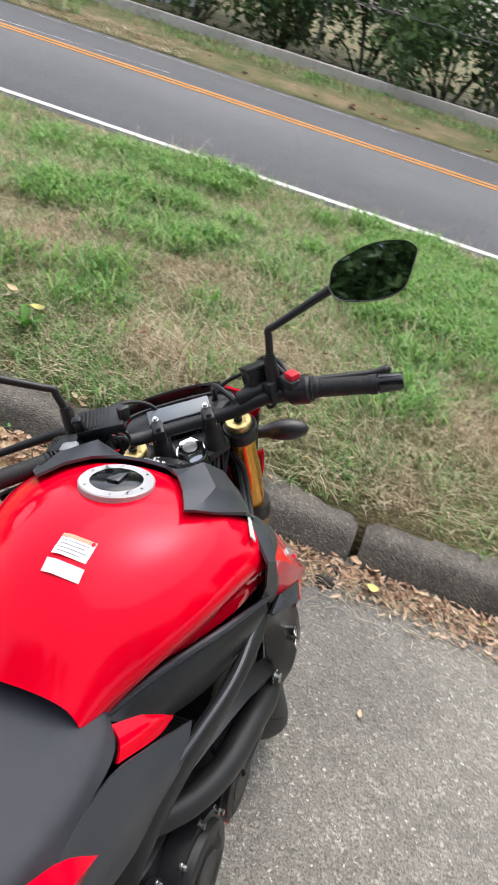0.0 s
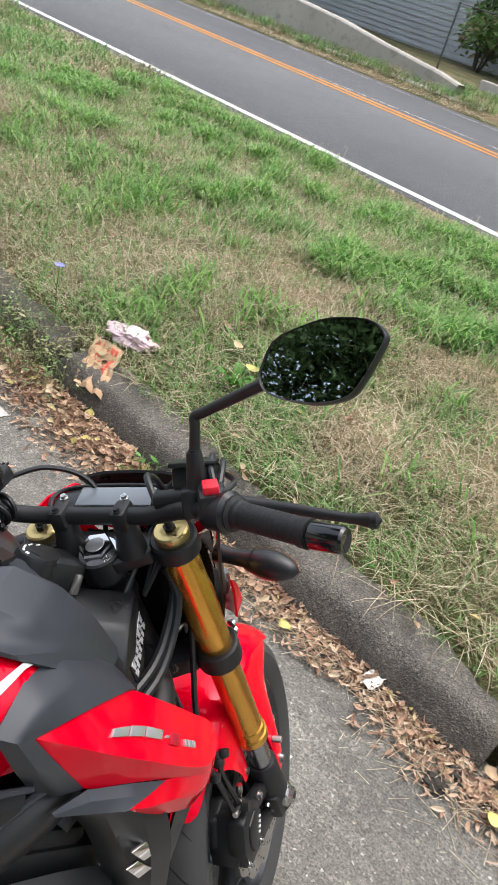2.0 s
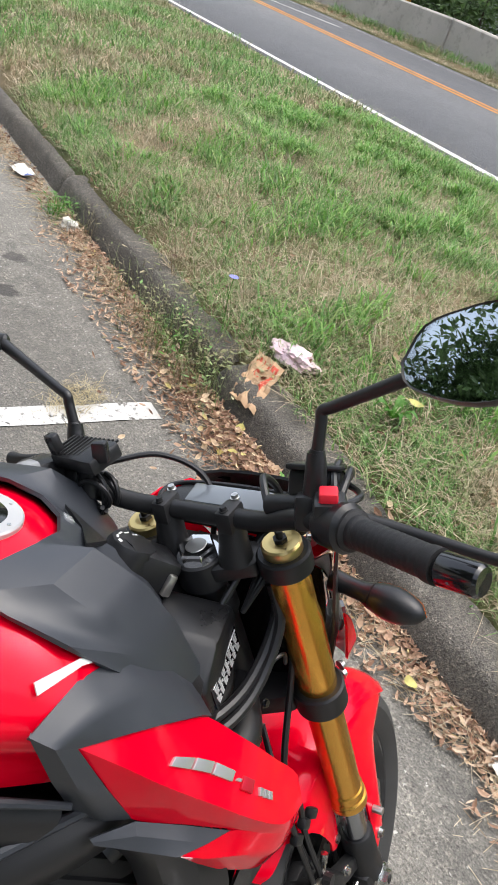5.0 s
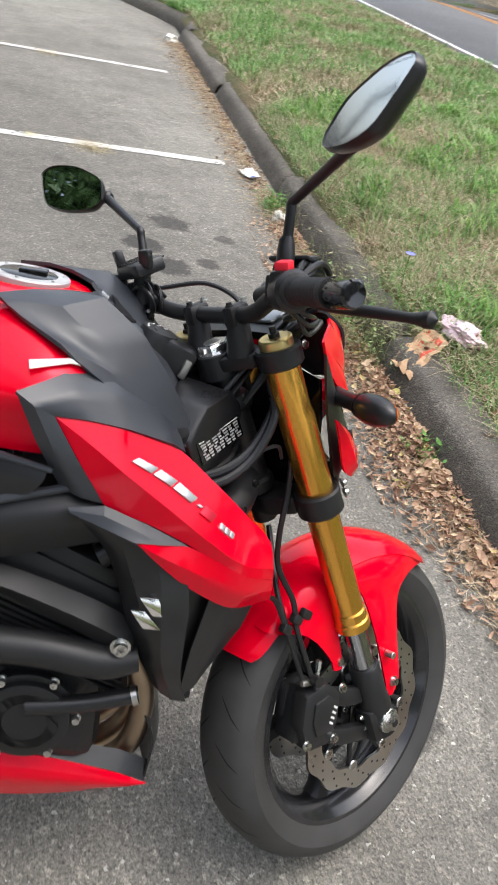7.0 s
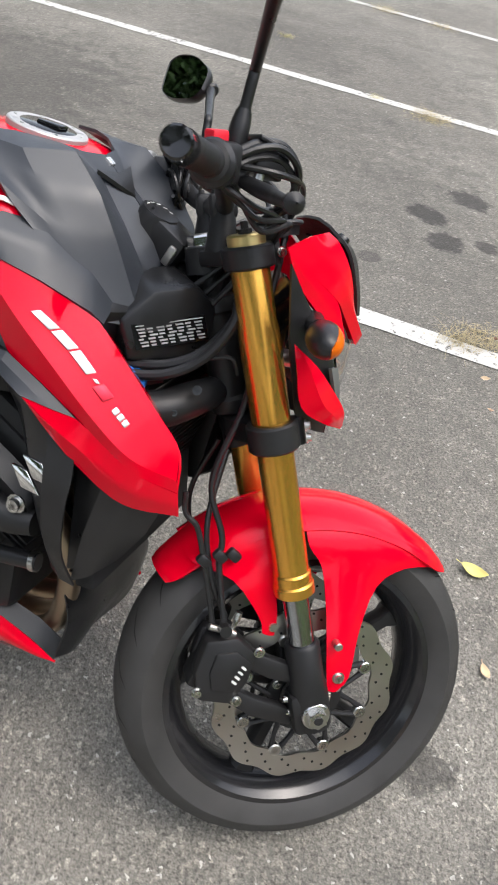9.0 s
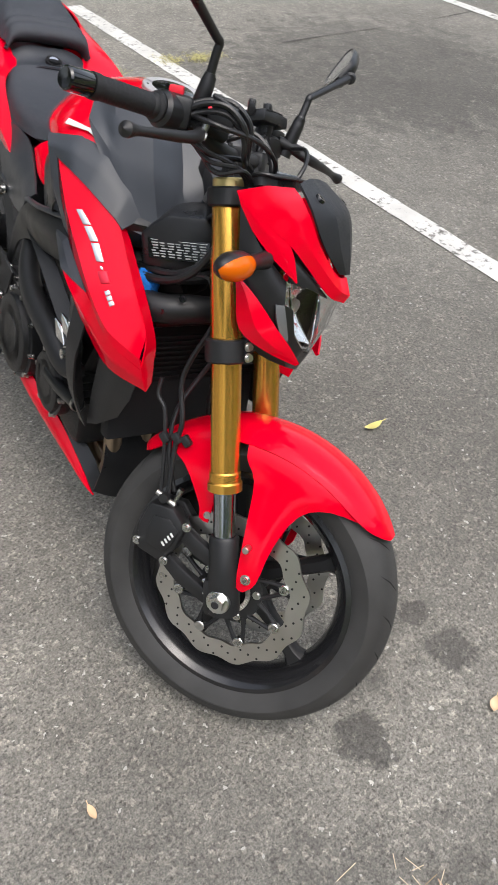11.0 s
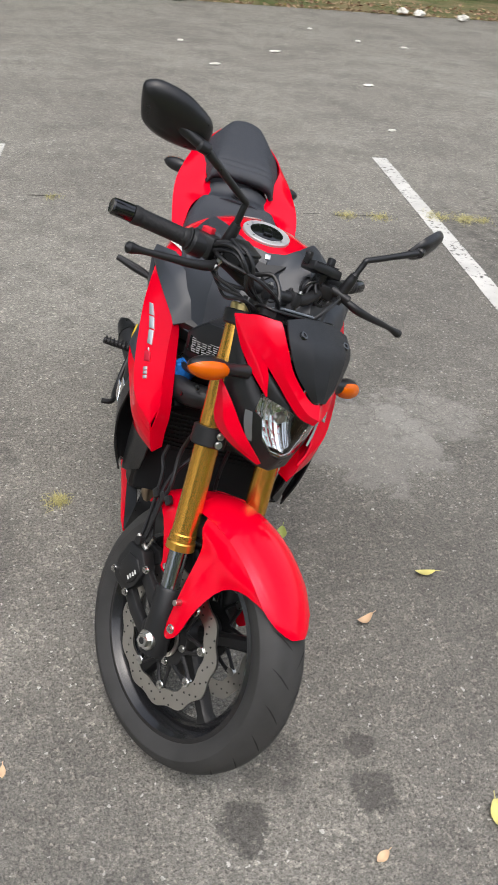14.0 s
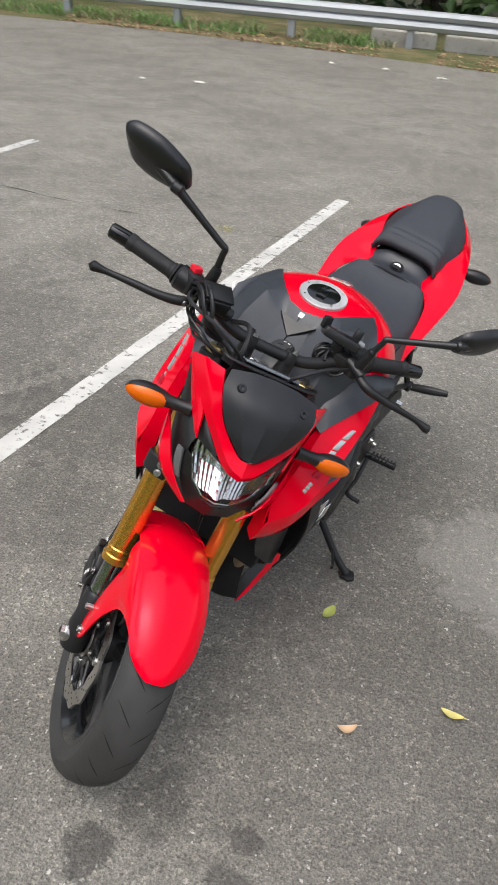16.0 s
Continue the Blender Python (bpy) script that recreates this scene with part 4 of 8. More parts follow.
front("mirror_boss", tube([V((1.088, -0.172, 1.01)), V((1.086, -0.174, 1.04)), V((1.086, -0.175, 1.085))], [0.014, 0.0135, 0.010], 16), BLACK_PL, mc)


def lever_bm(pts):
    return tube(pts, [0.008, 0.010, 0.0085, 0.0075, 0.0065, 0.0105], 12, 30)


front("brake_lever", lever_bm([(1.105, -0.185, 1.012), (1.122, -0.215, 1.006), (1.125, -0.26, 1.0), (1.118, -0.31, 0.995), (1.112, -0.36, 0.99), (1.11, -0.388, 0.988)]), BLACK_MT, hb, "black brake lever")
front("lever_end", lathe([(0.0105, 0.004), (0.0105, -0.004), (0.001, -0.0105), (0.001, 0.0105)], 14, (1.11, -0.389, 0.988)), BLACK_MT, hb)
front("adjuster", join(rod((1.118, -0.196, 1.0), (1.118, -0.196, 1.025), 0.006, n=10), rod((1.13, -0.205, 1.008), (1.118, -0.21, 1.008), 0.006, n=10)), BOLT, hb)
front("brake_hose", tube([(1.115, -0.1, 1.01), (1.15, -0.075, 1.035), (1.2, -0.075, 0.99), (1.205, -0.09, 0.85), (1.215, -0.08, 0.74), (1.203, -0.078, 0.655), (1.206, -0.078, 0.605), (1.238, -0.084, 0.546), (1.246, -0.088, 0.50), (1.276, -0.10, 0.415)], 0.0048, 8, 50), BLACK_PL)
front("throttle_cable", tube([(1.075, -0.19, 1.0), (1.125, -0.17, 0.985), (1.165, -0.12, 0.995), (1.17, -0.07, 0.96), (1.1, -0.03, 0.86)], 0.004, 8, 40), BLACK_PL)
front("throttle_cable", tube([(1.078, -0.19, 1.024), (1.14, -0.205, 1.03), (1.19, -0.14, 1.03), (1.2, -0.07, 0.99), (1.13, -0.03, 0.87)], 0.004, 8, 40), BLACK_PL)

for q in (0.0, 0.012, 0.024):
    front("throttle_cable", tube([(1.07 + q, -0.185, 1.005), (1.12 + q, -0.19 + q, 0.99 - q), (1.17 + q * 0.6, -0.15, 0.985), (1.18, -0.1 + q, 0.95), (1.14, -0.05, 0.86)], 0.0036, 7, 30), BLACK_PL)

# left controls: switch block, clutch perch and lever, ribbed holder and tied wires
ls = front("switch_block", join(block((1.062, 0.205, 1.02), (0.05, 0.055, 0.052), 0.01, (0, -10, -22)), tube([V((1.064, 0.2, 1.018)), V((1.054, 0.228, 1.018))], 0.025, 18)), BLACK_PL)
front("switch_face", block((1.033, 0.196, 1.032), (0.024, 0.03, 0.03), 0.005, (0, -10, -22)), plain("grey_switch", (0.3, 0.31, 0.32), 0.45), ls, "light grey switch face")
front("clutch_perch", join(block((1.088, 0.165, 1.018), (0.034, 0.05, 0.034), 0.007, (0, 0, -20)), rod((1.095, 0.17, 1.03), (1.135, 0.2, 1.03), 0.011, n=14, edge=0.002)), BLACK_MT)
front("clutch_lever", lever_bm([(1.125, 0.19, 1.027), (1.155, 0.215, 1.024), (1.165, 0.26, 1.02), (1.168, 0.31, 1.016), (1.17, 0.35, 1.012), (1.176, 0.38, 1.008)]), BLACK_MT, hb, "black clutch lever")
front("lever_end", lathe([(0.0105, 0.004), (0.0105, -0.004), (0.001, -0.0105), (0.001, 0.0105)], 14, (1.176, 0.381, 1.008)), BLACK_MT, hb)
front("mirror_boss", tube([V((1.112, 0.188, 1.01)), V((1.112, 0.19, 1.04)), V((1.113, 0.191, 1.085))], [0.014, 0.0135, 0.010], 16), BLACK_PL)
front("clutch_cable", tube([(1.13, 0.165, 1.03), (1.18, 0.1, 1.04), (1.205, 0.04, 1.0), (1.17, 0.02, 0.9), (1.1, 0.03, 0.8)], 0.004, 8, 40), BLACK_PL)
hold = front("phone_holder", join(block((1.07, 0.135, 1.055), (0.05, 0.085, 0.022), 0.005, (0, -25, -12)),
                                  block((1.052, 0.095, 1.066), (0.014, 0.02, 0.028), 0.004, (0, -15, 20)), block((1.054, 0.172, 1.068), (0.014, 0.018, 0.03), 0.004, (0, -25, -10)),
                                  tube([V((1.08, 0.14, 1.0)), V((1.075, 0.138, 1.05))], 0.014, 12)), BLACK_PL, None, "black ribbed clamp on the handlebar")
for k in range(11):
    front("rib", block((1.068, 0.135 + (k - 5) * 0.007, 1.066), (0.04, 0.0025, 0.003), 0, (0, -25, -12)), BLACK_PL, hold)
for k in range(6):
    c = V((1.06 + 0.006 * k, 0.125 + 0.012 * (k % 3), 1.0 + 0.008 * (k % 2)))
    r = 0.022 + 0.004 * (k % 3)
    tiltk = Euler((0.5 * k, 1.2 + 0.3 * k, 0.4 * k)).to_matrix()
    front("coiled_cable", tube([c + tiltk @ V((r * math.cos(a), r * math.sin(a), 0.003 * a)) for a in [i * 0.5 for i in range(13)]], 0.0032, 7, 30), BLACK_PL, hold)

# mirrors
MIRROR_OUT = [(-0.086, -0.014), (-0.07, 0.028), (-0.03, 0.046), (0.012, 0.055), (0.062, 0.05), (0.084, 0.034), (0.084, 0.018), (0.06, -0.03), (0.04, -0.046), (0.0, -0.052), (-0.05, -0.045), (-0.076, -0.034)]


def mirror_at(centre, out, sgn, base, bend, joint):
    """Housing, glass, arm and ball of one mirror; out is the way to its outer end."""
    u = V(out).normalized()
    lean = V((0.43, 0, 0.90)) if sgn < 0 else V((0.33, 0, 0.944))
    v = (lean - u * lean.dot(u)).normalized()
    back = u.cross(v) * (1 if u.cross(v).x < 0 else -1)
    c = V(centre)
    dense = [q.to_2d() for q in catmull([V((a, b, 0)) for a, b in [(x * (0.88 if sgn < 0 else 0.84), y * (0.87 if sgn < 0 else 0.8)) for x, y in MIRROR_OUT + MIRROR_OUT[:1]]], 36)][:-1]

    def ring_at(scale, off):
        return [c + u * (p.x * scale) + v * (p.y * scale) + back * off for p in dense]
    shell = grid([ring_at(0.955, 0.004), ring_at(0.985, 0.006), ring_at(1.0, 0.002), ring_at(1.0, -0.004), ring_at(0.93, -0.012), ring_at(0.74, -0.019), ring_at(0.4, -0.0235), ring_at(0.0, -0.0245)], closed=True)
    house = front("mirror_housing", shell, BLACK_PL, None, "black rounded rear-view mirror")
    bm = bmesh.new()
    bm.faces.new([bm.verts.new(p) for p in ring_at(0.957, 0.0045)])
    bmesh.ops.solidify(bm, geom=list(bm.faces), thickness=0.002)
    front("mirror_glass", bm, MIRROR, house, "tinted mirror glass")
    j = V(joint)
    arm = tube([V(base), V(base).lerp(V(bend), 0.75), V(bend), V(bend).lerp(j, 0.12), V(bend).lerp(j, 0.6), j], [0.0072, 0.0068, 0.0068, 0.0068, 0.0075, 0.009], 12, 40)
    front("mirror_arm", arm, BLACK_PL, house)
    front("mirror_boot", tube([V(base) - V((0, 0, 0.03)), V(base) - V((0, 0, 0.025)), V(base), V(base) + (V(bend) - V(base)) * 0.25], [0.011, 0.0125, 0.0115, 0.008], 14), BLACK_PL, house)
    front("ball_joint", join(rod(j - u * 0.012, j + u * 0.012, 0.0115, n=14, edge=0.004), rod(j, c - back * 0.012, 0.01, n=12)), BLACK_PL, house)


mirror_at((1.013, -0.360, 1.198), (-0.33, -0.945, 0.02), -1, (1.086, -0.175, 1.075), (1.084, -0.183, 1.130), (1.058, -0.312, 1.183))
mirror_at((1.082, 0.385, 1.2), (-0.42, 0.9, 0.12), 1, (1.113, 0.191, 1.075), (1.109, 0.2, 1.122), (1.122, 0.335, 1.19))

# dashboard
dash = front("dashboard", smooth_grid([[(1.165, -0.095, 0.963), (1.16, -0.05, 0.966), (1.158, 0, 0.967), (1.16, 0.05, 0.966), (1.165, 0.095, 0.963)],
                                       [(1.19, -0.104, 0.985), (1.188, -0.05, 0.986), (1.187, 0, 0.987), (1.188, 0.05, 0.986), (1.19, 0.104, 0.985)],
                                       [(1.215, -0.086, 0.994), (1.219, -0.04, 0.996), (1.221, 0, 0.997), (1.219, 0.04, 0.996), (1.215, 0.086, 0.994)]], 8, 14, 0.014), BLACK_PL, None, "black instrument pod")
front("display", block((1.190, 0, 0.991), (0.036, 0.122, 0.006), 0.003, (0, -30, 0)), LCD, dash, "grey liquid crystal display")
front("dash_rim", join(tube([(1.165, -0.098, 0.968), (1.19, -0.107, 0.988), (1.216, -0.088, 0.996), (1.222, 0, 0.999), (1.216, 0.088, 0.996), (1.19, 0.107, 0.988), (1.165, 0.098, 0.968)], 0.0035, 8, 40)), BLACK_PL, dash)

# headlight mask
def ahead(name, bm, material, parent=None, label="", sharp=35):
    """A part of the mask, on its brackets before the fork."""
    return front(name, turned(bm, pose(0.010, 0, 0)), material, parent, label, sharp)


cowl = ahead("fly_screen", smooth_grid([[(1.243, -0.095, 1.0), (1.239, -0.048, 1.009), (1.238, 0, 1.011), (1.239, 0.048, 1.009), (1.243, 0.095, 1.0)],
                                        [(1.278, -0.098, 0.976), (1.298, -0.05, 0.984), (1.304, 0, 0.986), (1.298, 0.05, 0.984), (1.278, 0.098, 0.976)],
                                        [(1.315, -0.068, 0.932), (1.332, -0.035, 0.937), (1.338, 0, 0.939), (1.332, 0.035, 0.937), (1.315, 0.068, 0.932)],
                                        [(1.347, -0.020, 0.899), (1.355, -0.010, 0.900), (1.358, 0, 0.901), (1.355, 0.010, 0.900), (1.347, 0.020, 0.899)]], 24, 12, -0.004, "v"), SCREEN, None, "dark grey matte fly screen", 17)
for y in (-0.068, 0.068):
    ahead("screw", turned(lathe([(0.0001, 0.0), (0.004, 0.0), (0.0045, 0.003), (0.0085, 0.003), (0.0095, 0.0015), (0.0095, -0.006), (0.0001, -0.006)], 16), pose(1.277, y, 0.9945, 90, 0, 0) @ pose(0, 0, 0, 0, 0, -22)), BLACK_GL, cowl)


def red_v():
    return smooth_grid([[(1.242, -0.104, 0.994), (1.212, -0.136, 0.982), (1.178, -0.158, 0.957)],
                        [(1.262, -0.103, 0.984), (1.246, -0.122, 0.962), (1.226, -0.136, 0.935)],
                        [(1.290, -0.092, 0.959), (1.285, -0.102, 0.938), (1.278, -0.109, 0.914)],
                        [(1.315, -0.0705, 0.9285), (1.314, -0.080, 0.913), (1.306, -0.084, 0.895)],
                        [(1.3475, -0.022, 0.8955), (1.361, -0.032, 0.878), (1.353, -0.037, 0.861)],
                        [(1.3585, 0.0, 0.8965), (1.378, 0.0, 0.872), (1.374, 0.0, 0.856)]], 24, 8, 0.004, "v")


def red_spur():
    return smooth_grid([[(1.178, -0.158, 0.957), (1.1785, -0.158, 0.956), (1.179, -0.158, 0.955)],
                        [(1.226, -0.136, 0.935), (1.217, -0.141, 0.929), (1.207, -0.143, 0.921)],
                        [(1.278, -0.109, 0.914), (1.270, -0.117, 0.903), (1.256, -0.122, 0.889)],
                        [(1.311, -0.099, 0.868), (1.3105, -0.0992, 0.8665), (1.310, -0.0985, 0.865)]], 16, 6, 0.004, "v")


def notch_back():
    return smooth_grid([[(1.266, -0.108, 0.909), (1.280, -0.104, 0.885), (1.300, -0.093, 0.860)],
                        [(1.298, -0.080, 0.892), (1.316, -0.075, 0.878), (1.326, -0.070, 0.862)],
                        [(1.342, -0.036, 0.862), (1.345, -0.033, 0.860), (1.350, -0.03, 0.856)]], 10, 6, 0.003)


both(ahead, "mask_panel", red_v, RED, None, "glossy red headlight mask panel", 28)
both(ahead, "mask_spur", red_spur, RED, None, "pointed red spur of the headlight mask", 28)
both(ahead, "notch_panel", notch_back, BLACK_PL, None, "black panel in the notch of the mask")


def red_wing():
    return smooth_grid([[(1.226, -0.148, 0.844), (1.231, -0.149, 0.842), (1.236, -0.147, 0.840)],
                        [(1.240, -0.146, 0.815), (1.258, -0.146, 0.818), (1.272, -0.136, 0.822)],
                        [(1.266, -0.136, 0.764), (1.294, -0.136, 0.777), (1.316, -0.116, 0.791)],
                        [(1.314, -0.112, 0.746), (1.333, -0.106, 0.756), (1.347, -0.092, 0.767)],
                        [(1.362, -0.064, 0.736), (1.364, -0.062, 0.739), (1.366, -0.060, 0.742)]], 16, 6, 0.004, "v")


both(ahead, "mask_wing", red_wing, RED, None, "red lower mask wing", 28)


def mask_side():
    return smooth_grid([[(1.19, -0.153, 0.940), (1.238, -0.128, 0.895), (1.292, -0.090, 0.858)],
                        [(1.208, -0.142, 0.89), (1.258, -0.124, 0.860), (1.308, -0.098, 0.826)],
                        [(1.230, -0.132, 0.83), (1.278, -0.116, 0.800), (1.325, -0.084, 0.775)],
                        [(1.270, -0.112, 0.75), (1.306, -0.092, 0.730), (1.345, -0.050, 0.722)]], 10, 6, 0.004)


both(ahead, "mask_side", mask_side, BLACK_PL, None, "black mask side panel")


def small_lamp():
    return smooth_grid([[(1.296, -0.112, 0.822), (1.308, -0.103, 0.826)], [(1.308, -0.110, 0.800), (1.322, -0.096, 0.800)], [(1.326, -0.096, 0.772), (1.334, -0.086, 0.774)]], 6, 4, -0.005)


both(ahead, "position_lamp", small_lamp, SMOKE, None, "clear position lamp")
hl = ahead("headlight", smooth_grid([[(1.225, -0.115, 0.9), (1.225, 0, 0.93), (1.225, 0.115, 0.9)], [(1.225, -0.12, 0.82), (1.22, 0, 0.82), (1.225, 0.12, 0.82)], [(1.25, -0.07, 0.735), (1.25, 0, 0.725), (1.25, 0.07, 0.735)]], 8, 8, 0.004), BLACK_GL, None, "headlight with clear lens under the fly screen")
ahead("headlight_rim", smooth_grid([[(1.309, -0.099, 0.826), (1.325, -0.089, 0.775), (1.345, -0.051, 0.722), (1.352, 0, 0.712), (1.345, 0.051, 0.722), (1.325, 0.089, 0.775), (1.309, 0.099, 0.826)],
                                    [(1.321, -0.084, 0.822), (1.338, -0.064, 0.780), (1.354, -0.032, 0.757), (1.360, 0, 0.752), (1.354, 0.032, 0.757), (1.338, 0.064, 0.780), (1.321, 0.084, 0.822)]], 4, 30, 0.006, "v"), BLACK_PL, hl)
def reflector_bm():
    """Upright ribs across a shallow double bowl."""
    rows = []
    for i in range(10):
        u = i / 9
        z = 0.862 - 0.098 * u
        half = 0.084 - 0.03 * u * u
        row = []
        for j in range(29):
            v = j / 14 - 1
            bowl = 0.06 * ((u - 0.35) / 0.65) ** 2 if u > 0.35 else 0.035 * ((0.35 - u) / 0.35) ** 2
            row.append(V((1.280 + bowl - 0.018 * v * v + 0.0016 * (j % 2) + 0.012 * max(0, 1 - abs(v) * 4), v * half, z)))
        rows.append(row)
    return grid(rows, 0.002)


BEZEL = [V(p) for p in ((1.300, -0.086, 0.852), (1.316, -0.083, 0.820), (1.331, -0.063, 0.783), (1.347, -0.031, 0.7605), (1.353, 0, 0.7565), (1.347, 0.031, 0.7605), (1.331, 0.063, 0.783), (1.316, 0.083, 0.820), (1.300, 0.086, 0.852))]
ahead("reflector", reflector_bm(), REFLECT, hl, "bright ribbed reflector", 5)
ahead("bulb", rod((1.25, 0, 0.81), (1.305, 0, 0.81), 0.013, n=14, edge=0.004), STEEL, hl)
lens = ahead("headlight_lens", smooth_grid([[(1.302, -0.090, 0.860), (1.345, -0.045, 0.866), (1.362, 0, 0.858), (1.345, 0.045, 0.866), (1.302, 0.090, 0.860)],
                                            [(1.319, -0.087, 0.82), (1.350, -0.045, 0.812), (1.366, 0, 0.81), (1.350, 0.045, 0.812), (1.319, 0.087, 0.82)],
                                            [(1.335, -0.068, 0.778), (1.352, -0.034, 0.755), (1.359, 0, 0.750), (1.352, 0.034, 0.755), (1.335, 0.068, 0.778)]], 10, 14, 0.003, "u"), GLASS, hl, "clear headlight lens")
lens.visible_shadow = False
ahead("lens_bezel", join(*[rod(a, b, 0.0022, n=8) for a, b in zip(BEZEL, BEZEL[1:])]), CHROME, hl, "bright bezel along the lower edge of the lens")


# turn signals
def signal(maker, base, tip, fwd, parent=None):
    base, tip = V(base), V(tip)
    d = (tip - base).normalized()
    f = V(fwd).normalized()
    w = d.cross(f).normalized()
    stalk = maker("turn_signal", tube([base, base.lerp(tip, 0.18), base.lerp(tip, 0.36), base.lerp(tip, 0.46)], [0.0155, 0.013, 0.0135, 0.019], 14), BLACK_PL, parent, "black turn signal with amber lens")

    def pod(off, depth, r, lo, hi):
        rows = []
        for i in range(11):
            u = i / 10
            k = math.sqrt(max(0, math.sin(math.pi * (0.12 + 0.88 * u) if u > 0.5 else math.pi * (0.12 + 0.88 * u)))) * r
            c = base.lerp(tip, 0.40 + 0.62 * u)
            rows.append([c + f * (off + k * depth * math.cos(a)) + w * (k * math.sin(a)) for a in [lo + (hi - lo) * q / 12 for q in range(13)]])
        return grid(rows, 0.001)
    maker("signal_body", pod(0.0, 1.05, 0.023, radians(68), radians(292)), BLACK_PL, stalk)
    maker("signal_lens", pod(0.0012, 1.04, 0.0228, radians(-70), radians(70)), AMBER, stalk, "amber lens")


signal(front, (1.262, -0.118, 0.878), (1.245, -0.25, 0.858), (1, 0, 0))
signal(front, (1.272, 0.118, 0.888), (1.256, 0.258, 0.878), (1, 0, 0))
signal(body, (-0.03, -0.10, 0.835), (-0.08, -0.235, 0.826), (-1, 0, 0))
signal(body, (-0.05, 0.10, 0.838), (-0.105, 0.24, 0.831), (-1, 0, 0))

# front fender
FENDER = ((49, 0.020, 0.004), (52, 0.042, 0.012), (57, 0.062, 0.021), (64, 0.074, 0.027), (76, 0.080, 0.029), (90, 0.082, 0.030), (104, 0.082, 0.030), (118, 0.080, 0.029), (135, 0.073, 0.026), (148, 0.064, 0.022), (152, 0.05, 0.018))


def fender_at(deg, v):
    half = float(np.interp(deg, [f[0] for f in FENDER], [f[1] for f in FENDER]))
    drop = float(np.interp(deg, [f[0] for f in FENDER], [f[2] for f in FENDER]))
    a, r = radians(deg), float(np.interp(deg, [49, 70, 105, 152], [0.314, 0.317, 0.321, 0.323])) - drop * abs(v) ** 2.6
    return FRONT + V((r * math.cos(a), half * v, r * math.sin(a)))


def fender_bm():
    rows = [[fender_at(f[0], -1 + k / 7) for k in range(15)] for f in FENDER]
    cols = [catmull([r[j] for r in rows], 44) for j in range(15)]
    return grid([[cols[j][i] for j in range(15)] for i in range(45)], 0.003)


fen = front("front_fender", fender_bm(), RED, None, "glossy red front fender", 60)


def skin(deg, v):
    """Just over the fender, so that an arm grows out of it."""
    return FRONT + (fender_at(deg, v) - FRONT) * (0.992 if abs(v) < 0.7 else 1.003)


def arm_front():
    return smooth_grid([[skin(d, -0.5) for d in (58, 70, 88, 108)], [skin(d, -0.9) for d in (57, 70, 88, 108)],
                        [(1.548, -0.079, 0.546), (1.51, -0.087, 0.553), (1.455, -0.090, 0.56), (1.375, -0.088, 0.555)],
                        [(1.504, -0.089, 0.512), (1.476, -0.095, 0.515), (1.44, -0.095, 0.52), (1.405, -0.090, 0.525)],
                        [(1.492, -0.104, 0.440), (1.475, -0.108, 0.445), (1.453, -0.108, 0.450), (1.430, -0.104, 0.456)],
                        [(1.497, -0.112, 0.365), (1.484, -0.114, 0.368), (1.468, -0.114, 0.372), (1.454, -0.112, 0.376)],
                        [(1.484, -0.112, 0.336), (1.479, -0.113, 0.335), (1.474, -0.113, 0.335), (1.468, -0.112, 0.337)]], 18, 10, 0.004)


def arm_rear():
    return smooth_grid([[skin(d, -0.5) for d in (116, 128, 142)], [skin(d, -0.9) for d in (116, 128, 142)],
                        [(1.335, -0.083, 0.505), (1.305, -0.084, 0.495), (1.275, -0.082, 0.48)],
                        [(1.357, -0.085, 0.44), (1.345, -0.086, 0.436), (1.331, -0.085, 0.43)],
                        [(1.363, -0.085, 0.404), (1.354, -0.086, 0.403), (1.344, -0.085, 0.405)]], 12, 6, 0.004)


